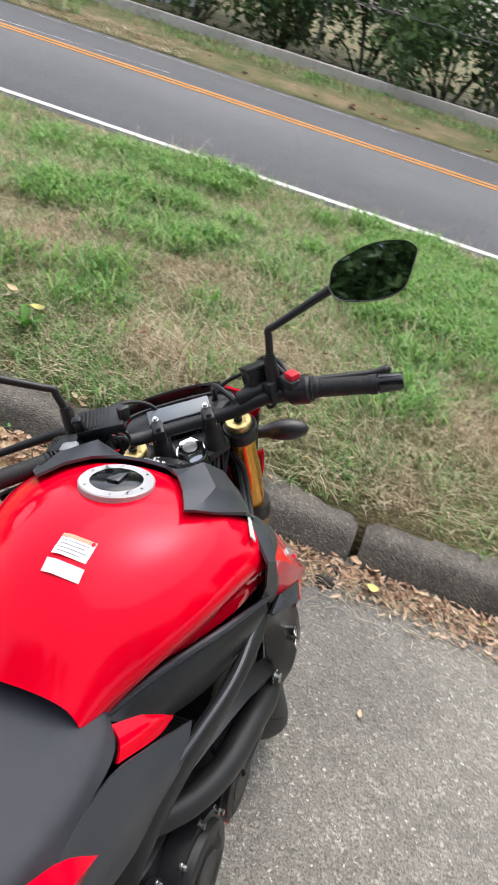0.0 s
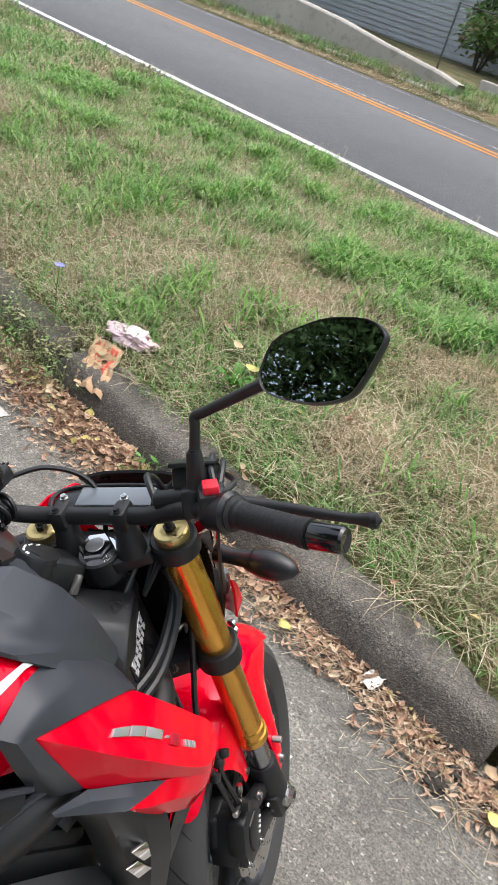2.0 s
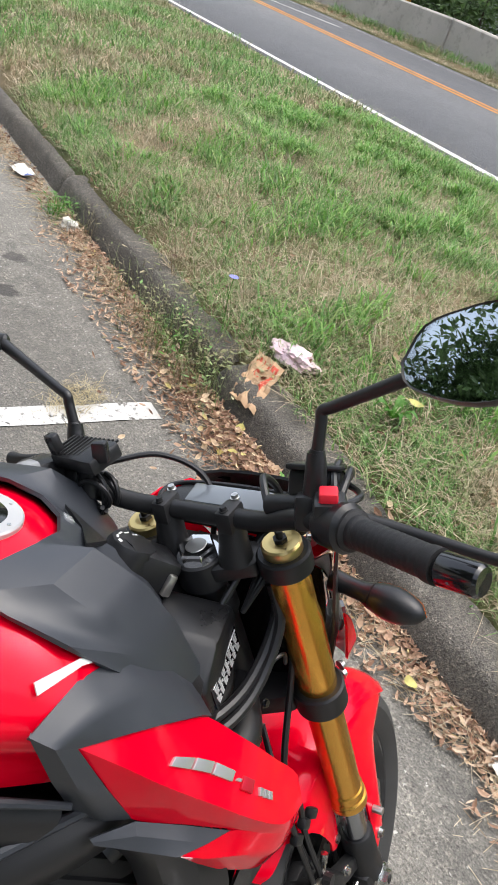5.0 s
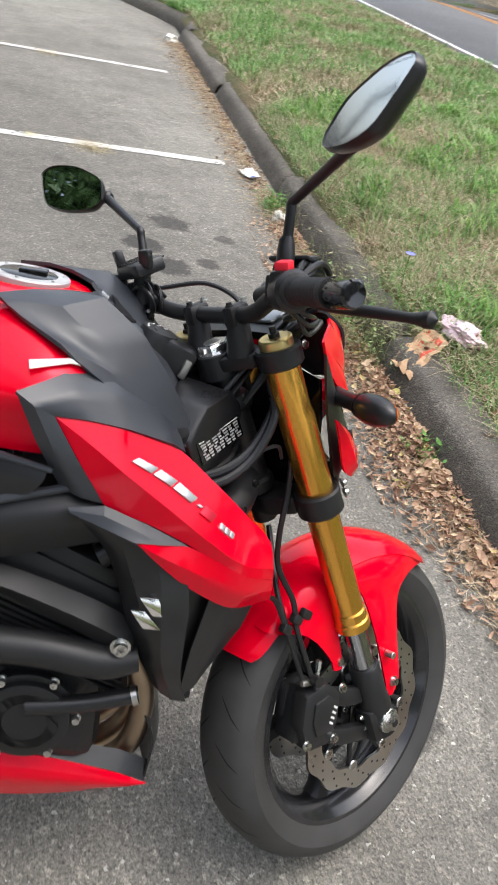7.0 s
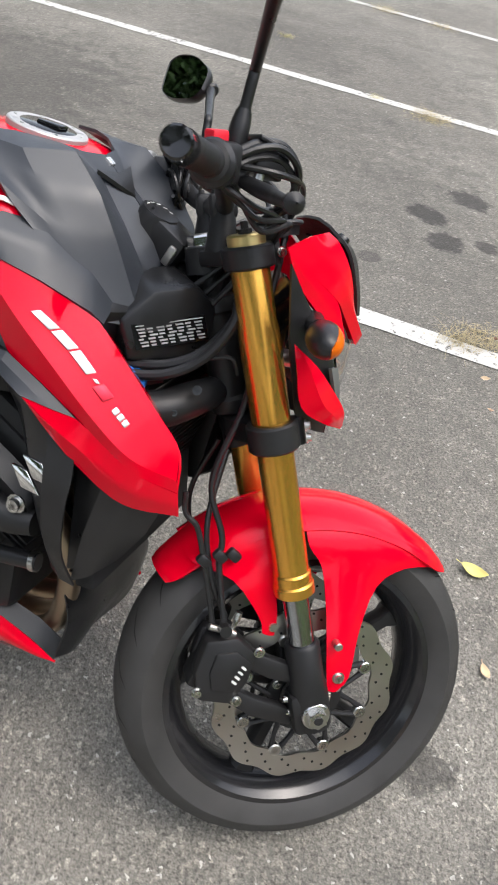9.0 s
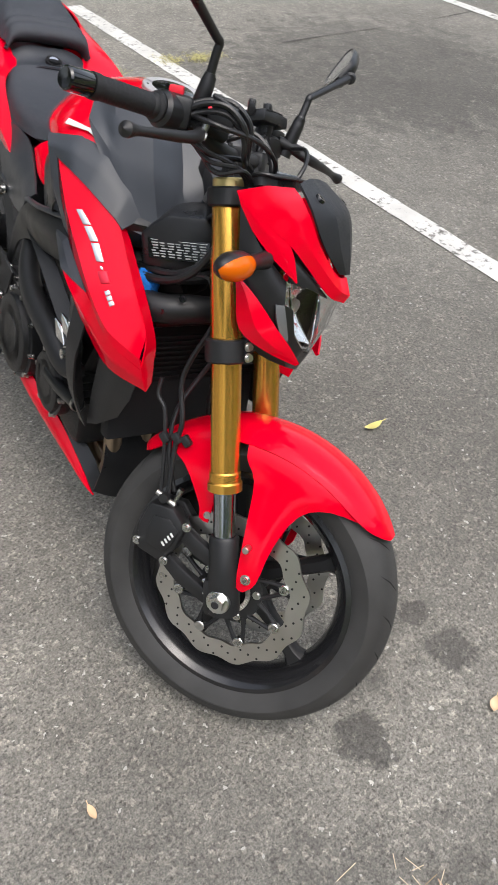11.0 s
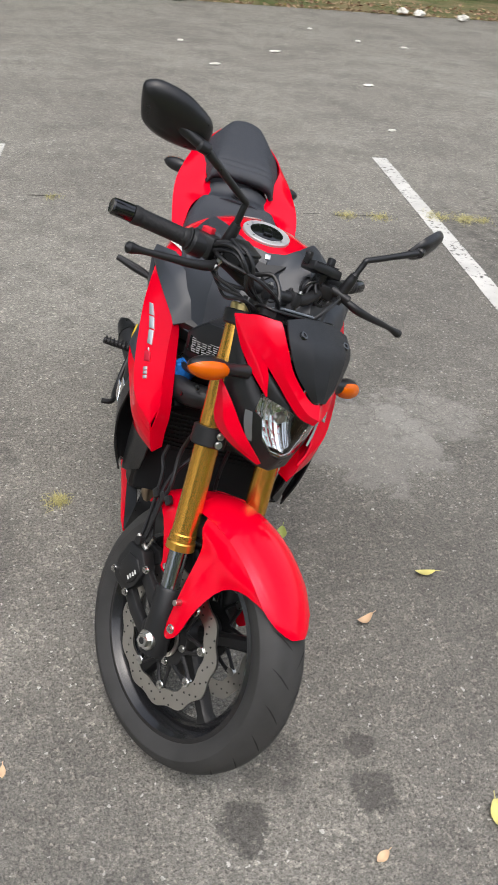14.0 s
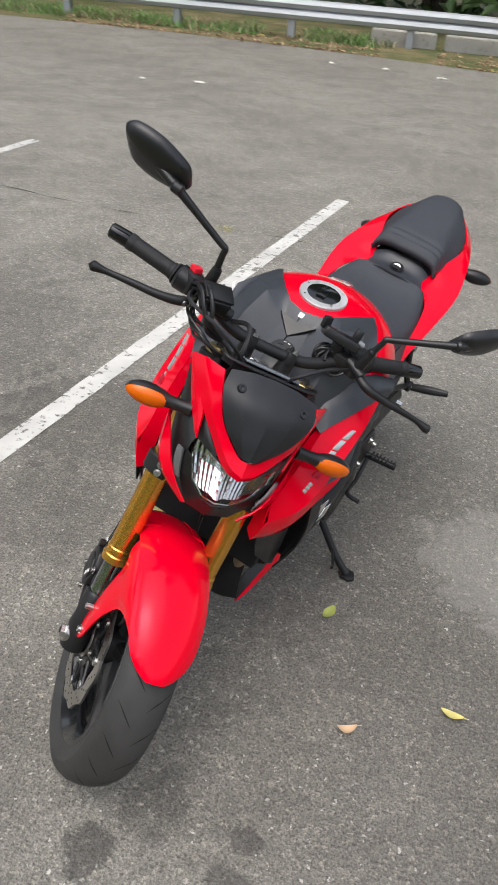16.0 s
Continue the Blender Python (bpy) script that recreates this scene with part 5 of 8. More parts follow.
both(front, "fender_arm", arm_front, RED, fen)
both(front, "fender_arm", arm_rear, RED, fen)
for sgn in (-1, 1):
    for p in ((1.478, 0.114, 0.362), (1.357, 0.086, 0.418)):
        front("bolt", bolt_bm((p[0], sgn * p[1], p[2]), (0, sgn, 0), 0.0075, 0.007), BOLT, fen)
    front("reflector_peg", rod((1.455, sgn * 0.11, 0.419), (1.455, sgn * 0.128, 0.419), 0.0065, n=12, edge=0.001), STEEL, fen)
    # brake caliper behind the fork leg
    out = [(1.254, 0.390), (1.300, 0.404), (1.338, 0.380), (1.336, 0.330), (1.318, 0.291), (1.266, 0.291), (1.250, 0.335)]
    cal = front("brake_caliper", slab([V((x, sgn * 0.080, z)) for x, z in out], (0, sgn * 0.034, 0), 0.007), BLACK_MT, None, "black cast brake caliper behind the fork leg")
    front("inner_half", slab([V((1.3 + (x - 1.3) * 0.92, sgn * 0.040, 0.347 + (z - 0.347) * 0.92)) for x, z in out], (0, sgn * 0.022, 0), 0.005), BLACK_MT, cal)
    front("bridge", block((1.272, sgn * 0.072, 0.345), (0.03, 0.05, 0.09), 0.006, (0, 12, 0)), BLACK_MT, cal)
    front("caliper_face", slab([V((1.3 + (x - 1.3) * 0.66 + 0.004, sgn * 0.112, 0.35 + (z - 0.35) * 0.6)) for x, z in out], (0, sgn * 0.006, 0), 0.003), BLACK_MT, cal)
    for lug in (((1.322, 0.384), (1.360, 0.374), (1.425, 0.362), (1.432, 0.334), (1.372, 0.338), (1.330, 0.350)), ((1.312, 0.318), (1.360, 0.302), (1.430, 0.290), (1.430, 0.262), (1.360, 0.270), (1.306, 0.293))):
        front("mounting_lug", slab([V((x, sgn * 0.086, z)) for x, z in lug], (0, sgn * 0.02, 0), 0.005), BLACK_MT, cal)
    front("guide_pin", rod((1.254, sgn * 0.100, 0.409), (1.298, sgn * 0.100, 0.403), 0.0055, n=12, edge=0.001), STEEL, cal, "steel guide pin")
    front("bleed_nipple", join(rod((1.292, sgn * 0.096, 0.404), (1.294, sgn * 0.097, 0.430), 0.0042, n=10), tube([(1.2935, sgn * 0.0968, 0.424), (1.2945, sgn * 0.097, 0.438)], 0.006, 8)), BOLT, cal)
    front("banjo_bolt", tube([(1.276, sgn * 0.106, 0.413), (1.276, sgn * 0.119, 0.413)], 0.0095, 10), BLACK_MT, cal)
    for k in range(4):
        front("caliper_mark", block((1.312 + 0.0028 * k, sgn * 0.1185, 0.333 + 0.0085 * k), (0.009, 0.0012, 0.0038), 0, (0, 30, 0)), WHITE_LB, cal, "small white marking bar")
    for p in ((1.262, 0.112, 0.306), (1.338, 0.113, 0.386), (1.326, 0.113, 0.300)):
        front("bolt", bolt_bm((p[0], sgn * p[1], p[2]), (0, sgn, 0), 0.0065, 0.007), BOLT, cal)
    front("brake_line", tube([(1.225, sgn * 0.03, 0.66), (1.215, sgn * 0.07, 0.56), (1.24, sgn * 0.085, 0.48), (1.28, sgn * 0.085, 0.42)], 0.0045, 8, 24), BLACK_PL, cal)
front("sensor_lead", tube([(1.168, -0.082, 0.60), (1.176, -0.085, 0.57), (1.198, -0.086, 0.552), (1.220, -0.088, 0.507), (1.250, -0.094, 0.436), (1.262, -0.098, 0.404)], 0.0042, 8, 30), BLACK_PL)
for p in ((1.243, -0.088, 0.516), (1.221, -0.088, 0.505), (1.262, -0.090, 0.522)):
    front("cable_clip", block(p, (0.022, 0.014, 0.016), 0.004, (0, 30, 0)), BLACK_PL)
for dy, dz in ((0.0, 0.0), (0.008, -0.011), (0.014, 0.007)):
    front("brake_hose", tube([(1.078, -0.202, 1.026 + dz), (1.109, -0.20 + dy, 1.05 + dz), (1.14, -0.192 + dy, 1.058 + dz), (1.168, -0.178 + dy, 1.042 + dz), (1.175, -0.15, 1.013 + dz), (1.163, -0.10, 0.985)], 0.0045, 8, 30), BLACK_PL)

# tank
TANK = [(0.545, [(0, .868), (.05, .866), (.09, .855), (.108, .83), (.105, .815), (.100, .80)]),
        (0.60, [(0, .925), (.06, .918), (.105, .892), (.128, .85), (.121, .826), (.112, .802)]),
        (0.67, [(0, .974), (.07, .964), (.130, .932), (.166, .885), (.157, .853), (.140, .832)]),
        (0.75, [(0, 1.000), (.08, .991), (.150, .960), (.197, .905), (.184, .862), (.172, .832)]),
        (0.84, [(0, 1.008), (.09, .999), (.165, .970), (.217, .912), (.203, .862), (.198, .828)]),
        (0.92, [(0, .996), (.09, .986), (.165, .956), (.226, .900), (.212, .852), (.208, .826)]),
        (0.98, [(0, .955), (.09, .94), (.138, .912), (.185, .865), (.185, .83), (.20, .80)])]
rows = []
for x, half in TANK:
    rows.append([(x, y, z) for y, z in half[::-1]] + [(x, -y, z) for y, z in half[1:]])
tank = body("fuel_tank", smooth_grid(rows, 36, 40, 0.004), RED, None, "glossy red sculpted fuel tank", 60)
cap_c, cap_n = V((0.842, 0, 1.0065)), V((0.06, 0, 1)).normalized()
body("cap_ring", tube([cap_c - cap_n * 0.006, cap_c + cap_n * 0.004, cap_c + cap_n * 0.006, cap_c + cap_n * 0.006, cap_c + cap_n * 0.001], [0.058, 0.058, 0.056, 0.041, 0.040], 40), CAPRING, tank, "brushed metal filler ring")
body("filler_cap", join(tube([cap_c, cap_c + cap_n * 0.005, cap_c + cap_n * 0.007], [0.042, 0.042, 0.039], 36), block(cap_c + cap_n * 0.009 + V((0.006, 0, 0)), (0.04, 0.022, 0.008), 0.003)), BLACK_GL, tank, "black filler cap")
for k in range(6):
    a = k * math.pi / 3 + 0.3
    body("bolt", bolt_bm(cap_c + cap_n * 0.005 + V((0.049 * math.cos(a), 0.049 * math.sin(a), -0.003 * math.cos(a))), cap_n, 0.0025, 0.0022), BOLT, tank)


def tank_z(x, y):
    """Height of the tank's skin."""
    xs = [t[0] for t in TANK]
    zs = [np.interp(abs(y), [q[0] for q in t[1][:4]], [q[1] for q in t[1][:4]]) for t in TANK]
    return float(np.interp(x, xs, zs))


for x0, x1, y0, y1, mat_, lab_ in ((0.678, 0.706, 0.010, -0.043, WHITE_LB, "white warning label on the tank"), (0.652, 0.669, 0.010, -0.047, WHITE_LB, "white warning label on the tank"), (0.7065, 0.712, 0.010, -0.043, PINK_LB, "orange label stripe")):
    body("label", grid([[V((x, y, tank_z(x, y) + (0.0055 if x > 0.672 else 0.007))) for y in np.linspace(y0, y1, 5)] for x in np.linspace(x0, x1, 4)], 0.0004), mat_, tank, lab_)
for k in range(4):
    x = 0.702 - 0.006 * k
    body("print_bar", grid([[V((q, y, tank_z(q, y) + 0.0062)) for y in np.linspace(0.006, -0.038 + 0.006 * (k % 2), 4)] for q in (x, x - 0.0012)], 0.0003), plain("label_print", (0.35, 0.35, 0.35), 0.6), tank)


def knee_panel():
    return smooth_grid([[(0.905, -0.226, 0.815), (0.90, -0.232, 0.80), (0.885, -0.226, 0.78)],
                        [(0.80, -0.195, 0.826), (0.80, -0.206, 0.80), (0.795, -0.205, 0.752)],
                        [(0.67, -0.147, 0.830), (0.675, -0.168, 0.80), (0.69, -0.172, 0.752)],
                        [(0.592, -0.108, 0.806), (0.60, -0.125, 0.80), (0.62, -0.148, 0.79)]], 18, 6, 0.004)


both(body, "knee_panel", knee_panel, BLACK_PL, None, "black plastic knee panel under the tank")


def knee_edge():
    return tube([(0.912, -0.230, 0.817), (0.80, -0.201, 0.829), (0.67, -0.152, 0.832), (0.588, -0.11, 0.806)], [0.004, 0.006, 0.006, 0.003], 8, 30)


both(body, "panel_edge", knee_edge, GREY_PL)


def red_corner():
    return smooth_grid([[(0.69, -0.166, 0.757), (0.688, -0.168, 0.754), (0.682, -0.17, 0.748)],
                        [(0.64, -0.150, 0.788), (0.64, -0.162, 0.775), (0.635, -0.168, 0.755)],
                        [(0.585, -0.128, 0.81), (0.575, -0.146, 0.795), (0.558, -0.152, 0.778)]], 10, 6, 0.004)


both(body, "side_panel", red_corner, RED, None, "small red side panel by the seat")


# top cover between tank and steering head
def cover():
    return smooth_grid([[(.937, 0, .998), (.927, -.04, 1.001), (.897, -.075, 1.006), (.86, -.10, 1.007), (.815, -.123, 1.001)],
                        [(.972, 0, .972), (.968, -.035, .964), (.949, -.095, 1.008), (.90, -.135, .999), (.828, -.135, .997)],
                        [(1.012, 0, .944), (1.012, -.045, .926), (1.002, -.108, .970), (.945, -.152, .966), (.855, -.156, .983)],
                        [(1.045, 0, .916), (1.046, -.055, .894), (1.042, -.115, .921), (.99, -.157, .920), (.905, -.186, .962)],
                        [(1.078, 0, .868), (1.090, -.055, .846), (1.100, -.112, .826), (1.066, -.150, .830), (.986, -.176, .898)]], 16, 20, -0.005, "uv")


both(body, "tank_cover", cover, GREY_PL, None, "dark grey matte tank cover", 22)
body("cover_recess", slab([V((0.958, 0.046, 0.9835)), V((0.966, 0, 0.979)), V((0.958, -0.046, 0.9835)), V((0.998, 0, 0.957))], (0, 0, 0.006)), BLACK_PL)
body("badge", slab([V((0.942, 0.007, 0.993)), V((0.942, -0.007, 0.993)), V((0.953, -0.006, 0.986)), V((0.953, 0.006, 0.986))], (0.003, 0, 0.008), 0.001), SILVER, None, "small silver badge")


ig = body("ignition_lock", join(tube([V((1.02, 0.012, 0.90)), V((1.034, 0.012, 0.945)), V((1.036, 0.012, 0.952)), V((1.036, 0.012, 0.952)), V((1.034, 0.012, 0.946))], [0.034, 0.031, 0.028, 0.012, 0.008], 10),
                                 block((1.052, 0.012, 0.905), (0.066, 0.058, 0.075), 0.010, (0, 24, 0))), BLACK_PL, None, "black ignition lock")
for k in range(5):
    a = 1.2 + k * 0.55
    p = V((1.036 + 0.020 * math.cos(a), 0.012 + 0.020 * math.sin(a), 0.9525 - 0.006 * math.cos(a)))
    body("dial_mark", block(p, (0.003, 0.006, 0.001), 0, (0, 17, math.degrees(a))), WHITE_LB, ig)
body("lock_tab", block((1.075, -0.012, 0.905), (0.012, 0.022, 0.03), 0.003, (0, 20, 10)), STEEL, ig)


# side shrouds
SHROUD = [[(.908, -.233, .893), (.909, -.234, .891), (.912, -.2335, .886)],
          [(.955, -.222, .886), (.955, -.2395, .861), (.944, -.233, .832)],
          [(1.0, -.206, .873), (1.0, -.2425, .828), (.976, -.225, .776)],
          [(1.061, -.178, .847), (1.06, -.240, .784), (1.036, -.232, .756)],
          [(1.12, -.175, .801), (1.12, -.234, .738), (1.096, -.229, .727)],
          [(1.17, -.172, .757), (1.175, -.219, .699), (1.178, -.2165, .681)],
          [(1.219, -.167, .710), (1.229, -.178, .672), (1.233, -.171, .650)]]


def shroud():
    return smooth_grid(SHROUD, 30, 12, 0.004, "v")


def lobe():
    return smooth_grid([[(1.025, -.250, .738), (1.025, -.2505, .7365), (1.025, -.25, .735)],
                        [(1.06, -.241, .732), (1.06, -.247, .716), (1.062, -.239, .697)],
                        [(1.10, -.2295, .724), (1.104, -.236, .692), (1.108, -.225, .657)],
                        [(1.178, -.2165, .681), (1.178, -.214, .65), (1.172, -.203, .618)],
                        [(1.233, -.171, .649), (1.236, -.166, .628), (1.238, -.157, .607)]], 20, 8, 0.004, "v")


def shroud_lip():
    return smooth_grid([[(1.0, -.203, .871), (.99, -.185, .866)], [(1.061, -.176, .845), (1.06, -.16, .835)], [(1.12, -.173, .799), (1.115, -.152, .788)], [(1.17, -.17, .755), (1.165, -.145, .742)], [(1.219, -.166, .709), (1.205, -.138, .69)], [(1.2325, -.170, .651), (1.213, -.138, .65)], [(1.238, -.1565, .607), (1.218, -.136, .612)]], 22, 4, 0.003)


def wedge():
    return smooth_grid([[(.934, -.231, .769), (.936, -.233, .766), (.937, -.234, .763)],
                        [(.980, -.229, .775), (.980, -.238, .765), (.978, -.243, .751)],
                        [(1.036, -.232, .755), (1.030, -.243, .747), (1.020, -.252, .738)],
                        [(1.094, -.231, .7275), (1.06, -.243, .7325), (1.024, -.2525, .7375)]], 12, 6, 0.006, "uv")


def trim_rear():
    return smooth_grid([[(.921, -.210, .786), (.948, -.225, .781), (.978, -.225, .775)],
                        [(.890, -.232, .853), (.913, -.2425, .847), (.944, -.236, .832)],
                        [(.863, -.240, .919), (.885, -.2465, .906), (.909, -.2365, .892)]], 10, 8, 0.005, "uv")


def trim_top():
    return smooth_grid([[(.863, -.240, .919), (.885, -.2465, .906), (.909, -.2365, .892)],
                        [(.914, -.198, .935), (.930, -.220, .917), (.956, -.226, .887)],
                        [(.971, -.160, .929), (.985, -.188, .909), (1.001, -.210, .875)],
                        [(1.018, -.122, .903), (1.043, -.160, .877), (1.062, -.182, .850)],
                        [(1.062, -.100, .862), (1.071, -.145, .850), (1.078, -.174, .838)]], 20, 8, 0.005, "uv")


def white_stripe():
    return smooth_grid([[(.874, -.2155, .941), (.872, -.2085, .950)], [(.92, -.191, .9465), (.918, -.1865, .951)], [(.960, -.170, .936), (.959, -.169, .937)]], 8, 3, 0.002, "uv")


both(body, "tank_stripe", white_stripe, WHITE_LB, None, "white stripe on the tank")
both(body, "shroud_trim", trim_rear, GREY_PL, None, "dark grey shroud trim", 40)
both(body, "shroud_trim", trim_top, GREY_PL, None, "dark grey shroud trim", 40)
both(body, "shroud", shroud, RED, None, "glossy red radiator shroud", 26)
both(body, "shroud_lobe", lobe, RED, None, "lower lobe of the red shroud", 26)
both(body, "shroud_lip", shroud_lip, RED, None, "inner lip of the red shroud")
both(body, "shroud_wedge", wedge, GREY_PL, None, "dark grey wedge on the shroud", 10)


def on_shroud(u, v):
    """A place on the upper facet of the shroud: u along it, v from its top edge down to its crease."""
    fine = catmull([V(r[0]) for r in SHROUD], 60), catmull([V(r[1]) for r in SHROUD], 60)
    k = min(59.999, u * 60)
    a, b = [f[int(k)].lerp(f[int(k) + 1], k - int(k)) for f in fine]
    return a.lerp(b, v)


def bar(u0, u1, v0, v1, slant=-0.012):
    def build():
        q = [on_shroud(u0, v0), on_shroud(u1, v0), on_shroud(u1 + slant, v1), on_shroud(u0 + slant, v1)]
        out = (q[1] - q[0]).cross(q[3] - q[0]).normalized()
        out = out if out.y < 0 else -out
        return slab([p - out * 0.002 for p in q], out * 0.0055, 0.0007)
    return build


# plain bars stand where the shroud carries its raised lettering
for u0, u1 in ((0.375, 0.452), (0.455, 0.526), (0.529, 0.608)):
    both(body, "shroud_badge", bar(u0, u1 - 0.004, 0.51, 0.665, -0.024), SILVER, None, "raised silver badge bar on the shroud")
both(body, "shroud_badge", bar(0.614, 0.630, 0.57, 0.62), SILVER, None, "short silver badge bar on the shroud")
both(body, "shroud_badge", bar(0.640, 0.690, 0.51, 0.70, -0.025), RED_METAL, None, "dark red badge bar on the shroud")
for u0 in (0.712, 0.736, 0.760):
    both(body, "shroud_badge", bar(u0, u0 + 0.020, 0.57, 0.69, -0.01), SILVER, None, "small silver badge bar on the shroud")


def side_black():
    """Black cover below the shroud."""
    return smooth_grid([[(.942, -.222, .757), (1.0, -.23, .742), (1.055, -.231, .705), (1.10, -.226, .676)],
                        [(.985, -.205, .70), (1.02, -.226, .685), (1.066, -.238, .664), (1.107, -.234, .640)],
                        [(1.01, -.20, .64), (1.04, -.23, .63), (1.072, -.245, .614), (1.108, -.240, .592)],
                        [(1.035, -.20, .56), (1.06, -.222, .55), (1.082, -.237, .535), (1.112, -.232, .515)],
                        [(1.075, -.195, .475), (1.09, -.21, .468), (1.108, -.214, .460), (1.129, -.208, .453)]], 18, 9, 0.004, "v")


def rad_side():
    return smooth_grid([[(1.140, -.206, .640), (1.175, -.196, .628), (1.215, -.165, .615)], [(1.124, -.204, .54), (1.16, -.193, .55), (1.2, -.165, .56)], [(1.118, -.200, .452), (1.14, -.19, .465), (1.17, -.165, .50)]], 8, 6, 0.004, "uv")


both(body, "side_cover", side_black, BLACK_PL, None, "black side cover with a silver badge", 14)
# added black sheet: stands for the shade in the gap behind the side cover
both(body, "radiator_shield", lambda: slab([V((1.085, -.188, .665)), V((1.15, -.184, .645)), V((1.145, -.18, .47)), V((1.10, -.184, .455))], (0, 0.006, 0), 0.002), BLACK_PL, None, "black shield behind the side cover")
both(body, "radiator_side", rad_side, BLACK_PL, None, "black radiator side cover")


def zig():
    """A plain silver mark of two slanted bars."""
    a = V((1.056, -0.243, 0.628))
    e, u = V((0.06, 0.014, -0.012)), V((-0.016, 0.004, 0.04))
    one = [a + e * x + u * y for x, y in ((-0.45, 0.1), (-0.1, 0.1), (0.12, -0.55), (-0.3, -0.55))]
    two = [a + e * x + u * y for x, y in ((-0.15, 0.6), (0.3, 0.6), (0.42, -0.05), (0.02, -0.05))]
    return join(slab(one, (0, -0.005, 0), 0.001), slab(two, (0, -0.005, 0), 0.001))


both(body, "side_badge", zig, CHROME, None, "silver badge on the side cover")

# radiator, airbox, frame
rad = body("radiator", block((1.10, 0, 0.545), (0.035, 0.33, 0.26), 0.006, (0, -12, 0)), FIN, None, "black radiator between the shrouds")
for k in range(18):
    body("radiator_fin", block((1.122 + (k - 9) * 0.003, 0, 0.55 + (9 - k) * -0.0135), (0.006, 0.31, 0.003), 0, (0, -12, 0)), FIN, rad)
body("radiator_tank", block((1.112, 0, 0.680), (0.04, 0.335, 0.03), 0.008, (0, -12, 0)), BLACK_PL, rad)
body("radiator_hose", tube([(1.14, -0.12, 0.67), (1.1, -0.135, 0.70), (1.03, -0.15, 0.69), (0.98, -0.16, 0.66)], 0.019, 12, 20), BLACK_PL)
AIR = [(1.082, -0.142, 0.836), (1.108, -0.108, 0.880), (1.148, -0.057, 0.893), (1.170, -0.028, 0.864), (1.176, -0.033, 0.815), (1.160, -0.068, 0.792), (1.106, -0.140, 0.785)]


def air_half():
    out = [V(q) for q in AIR]
    return slab(out, (-0.07, 0.05, 0.0), 0.008)


air = both(body, "airbox", air_half, BLACK_PL, None, "black cover behind the fork with a printed label")[0]
for dy, dz in ((0.0, 0.0), (0.012, 0.012)):
    body("wiring_loom", tube([(1.200, -0.052 + dy, 0.915), (1.212, -0.070 + dy, 0.868 + dz), (1.190, -0.092 + dy, 0.812 + dz), (1.148, -0.118 + dy, 0.778 + dz), (1.08, -0.145 + dy, 0.762 + dz)], 0.0075, 9, 20), BLACK_PL)
body("wiring_loom", tube([(1.17, 0.05, 0.91), (1.19, 0.06, 0.83), (1.12, 0.10, 0.77)], 0.0085, 9, 16), BLACK_PL)
body("fuse_box", block((1.06, -0.02, 0.735), (0.07, 0.07, 0.05), 0.008, (0, -10, 25)), BLACK_PL)
body("clutch_cable_run", tube([(1.165, -0.09, 0.793), (1.202, -0.082, 0.815), (1.225, -0.075, 0.821), (1.236, -0.068, 0.80)], 0.003, 7, 20), BLACK_PL)


def air_at(u, v):
    a, b, c = V(AIR[0]), V(AIR[3]), V(AIR[6])
    out = (b - a).cross(c - a).normalized()
    out = out if out.y < 0 else -out
    return a + (b - a) * (0.10 + 0.74 * u) + (c - a) * (0.10 + 0.62 * v) + out * 0.0012


body("label", slab([air_at(0, 0), air_at(1, 0), air_at(1, 1), air_at(0, 1)], (0.0015, -0.0015, 0)), BLACK_GL, air, "black label with pale print")
for k in range(6):
    for j in range(7):
        u0 = 0.06 + 0.130 * j + 0.012 * ((k * 7 + j * 3) % 3)
        wide = 0.106 - 0.014 * ((k + 2 * j) % 4)
        v0 = 0.2 + k * 0.13
        body("print_bar", slab([air_at(u0, v0), air_at(min(0.98, u0 + wide), v0), air_at(min(0.98, u0 + wide), v0 + 0.052), air_at(u0, v0 + 0.052)], (0.0022, -0.0022, 0.0)), PRINT, air)
body("print_line", slab([air_at(0.05, 0.08), air_at(0.97, 0.08), air_at(0.97, 0.1), air_at(0.05, 0.1)], (0.0022, -0.0022, 0.0)), WHITE_LB, air)


def spar():
    """Frame spar from the steering head down past the engine."""
    return smooth_grid([[(1.13, -.05, .80), (1.13, -.075, .78), (1.13, -.06, .74)],
                        [(1.03, -.14, .785), (1.03, -.17, .76), (1.03, -.15, .70)],
                        [(.93, -.205, .78), (.935, -.224, .75), (.94, -.20, .695)],
                        [(.80, -.212, .748), (.80, -.226, .715), (.80, -.205, .66)],
                        [(.67, -.192, .712), (.67, -.203, .68), (.67, -.188, .62)],
                        [(.58, -.17, .66), (.57, -.185, .61), (.56, -.175, .55)],
                        [(.53, -.16, .58), (.515, -.178, .50), (.50, -.165, .42)]], 24, 8, 0.006)


both(body, "frame_spar", spar, BLACK_MT, None, "black twin-spar frame")


def spar_edge():
    return tube([(0.935, -0.214, 0.79), (0.80, -0.222, 0.753), (0.70, -0.205, 0.722), (0.60, -0.178, 0.682), (0.50, -0.168, 0.655), (0.40, -0.165, 0.65)], 0.006, 8, 24)


both(body, "frame_edge", spar_edge, GREY_PL)
body("steering_head", tube([HEAD + SA * q for q in (0.475, 0.48, 0.495, 0.50, 0.62, 0.625, 0.64, 0.645)], [0.028, 0.031, 0.031, 0.026, 0.026, 0.031, 0.031, 0.028], 24), BLACK_MT)


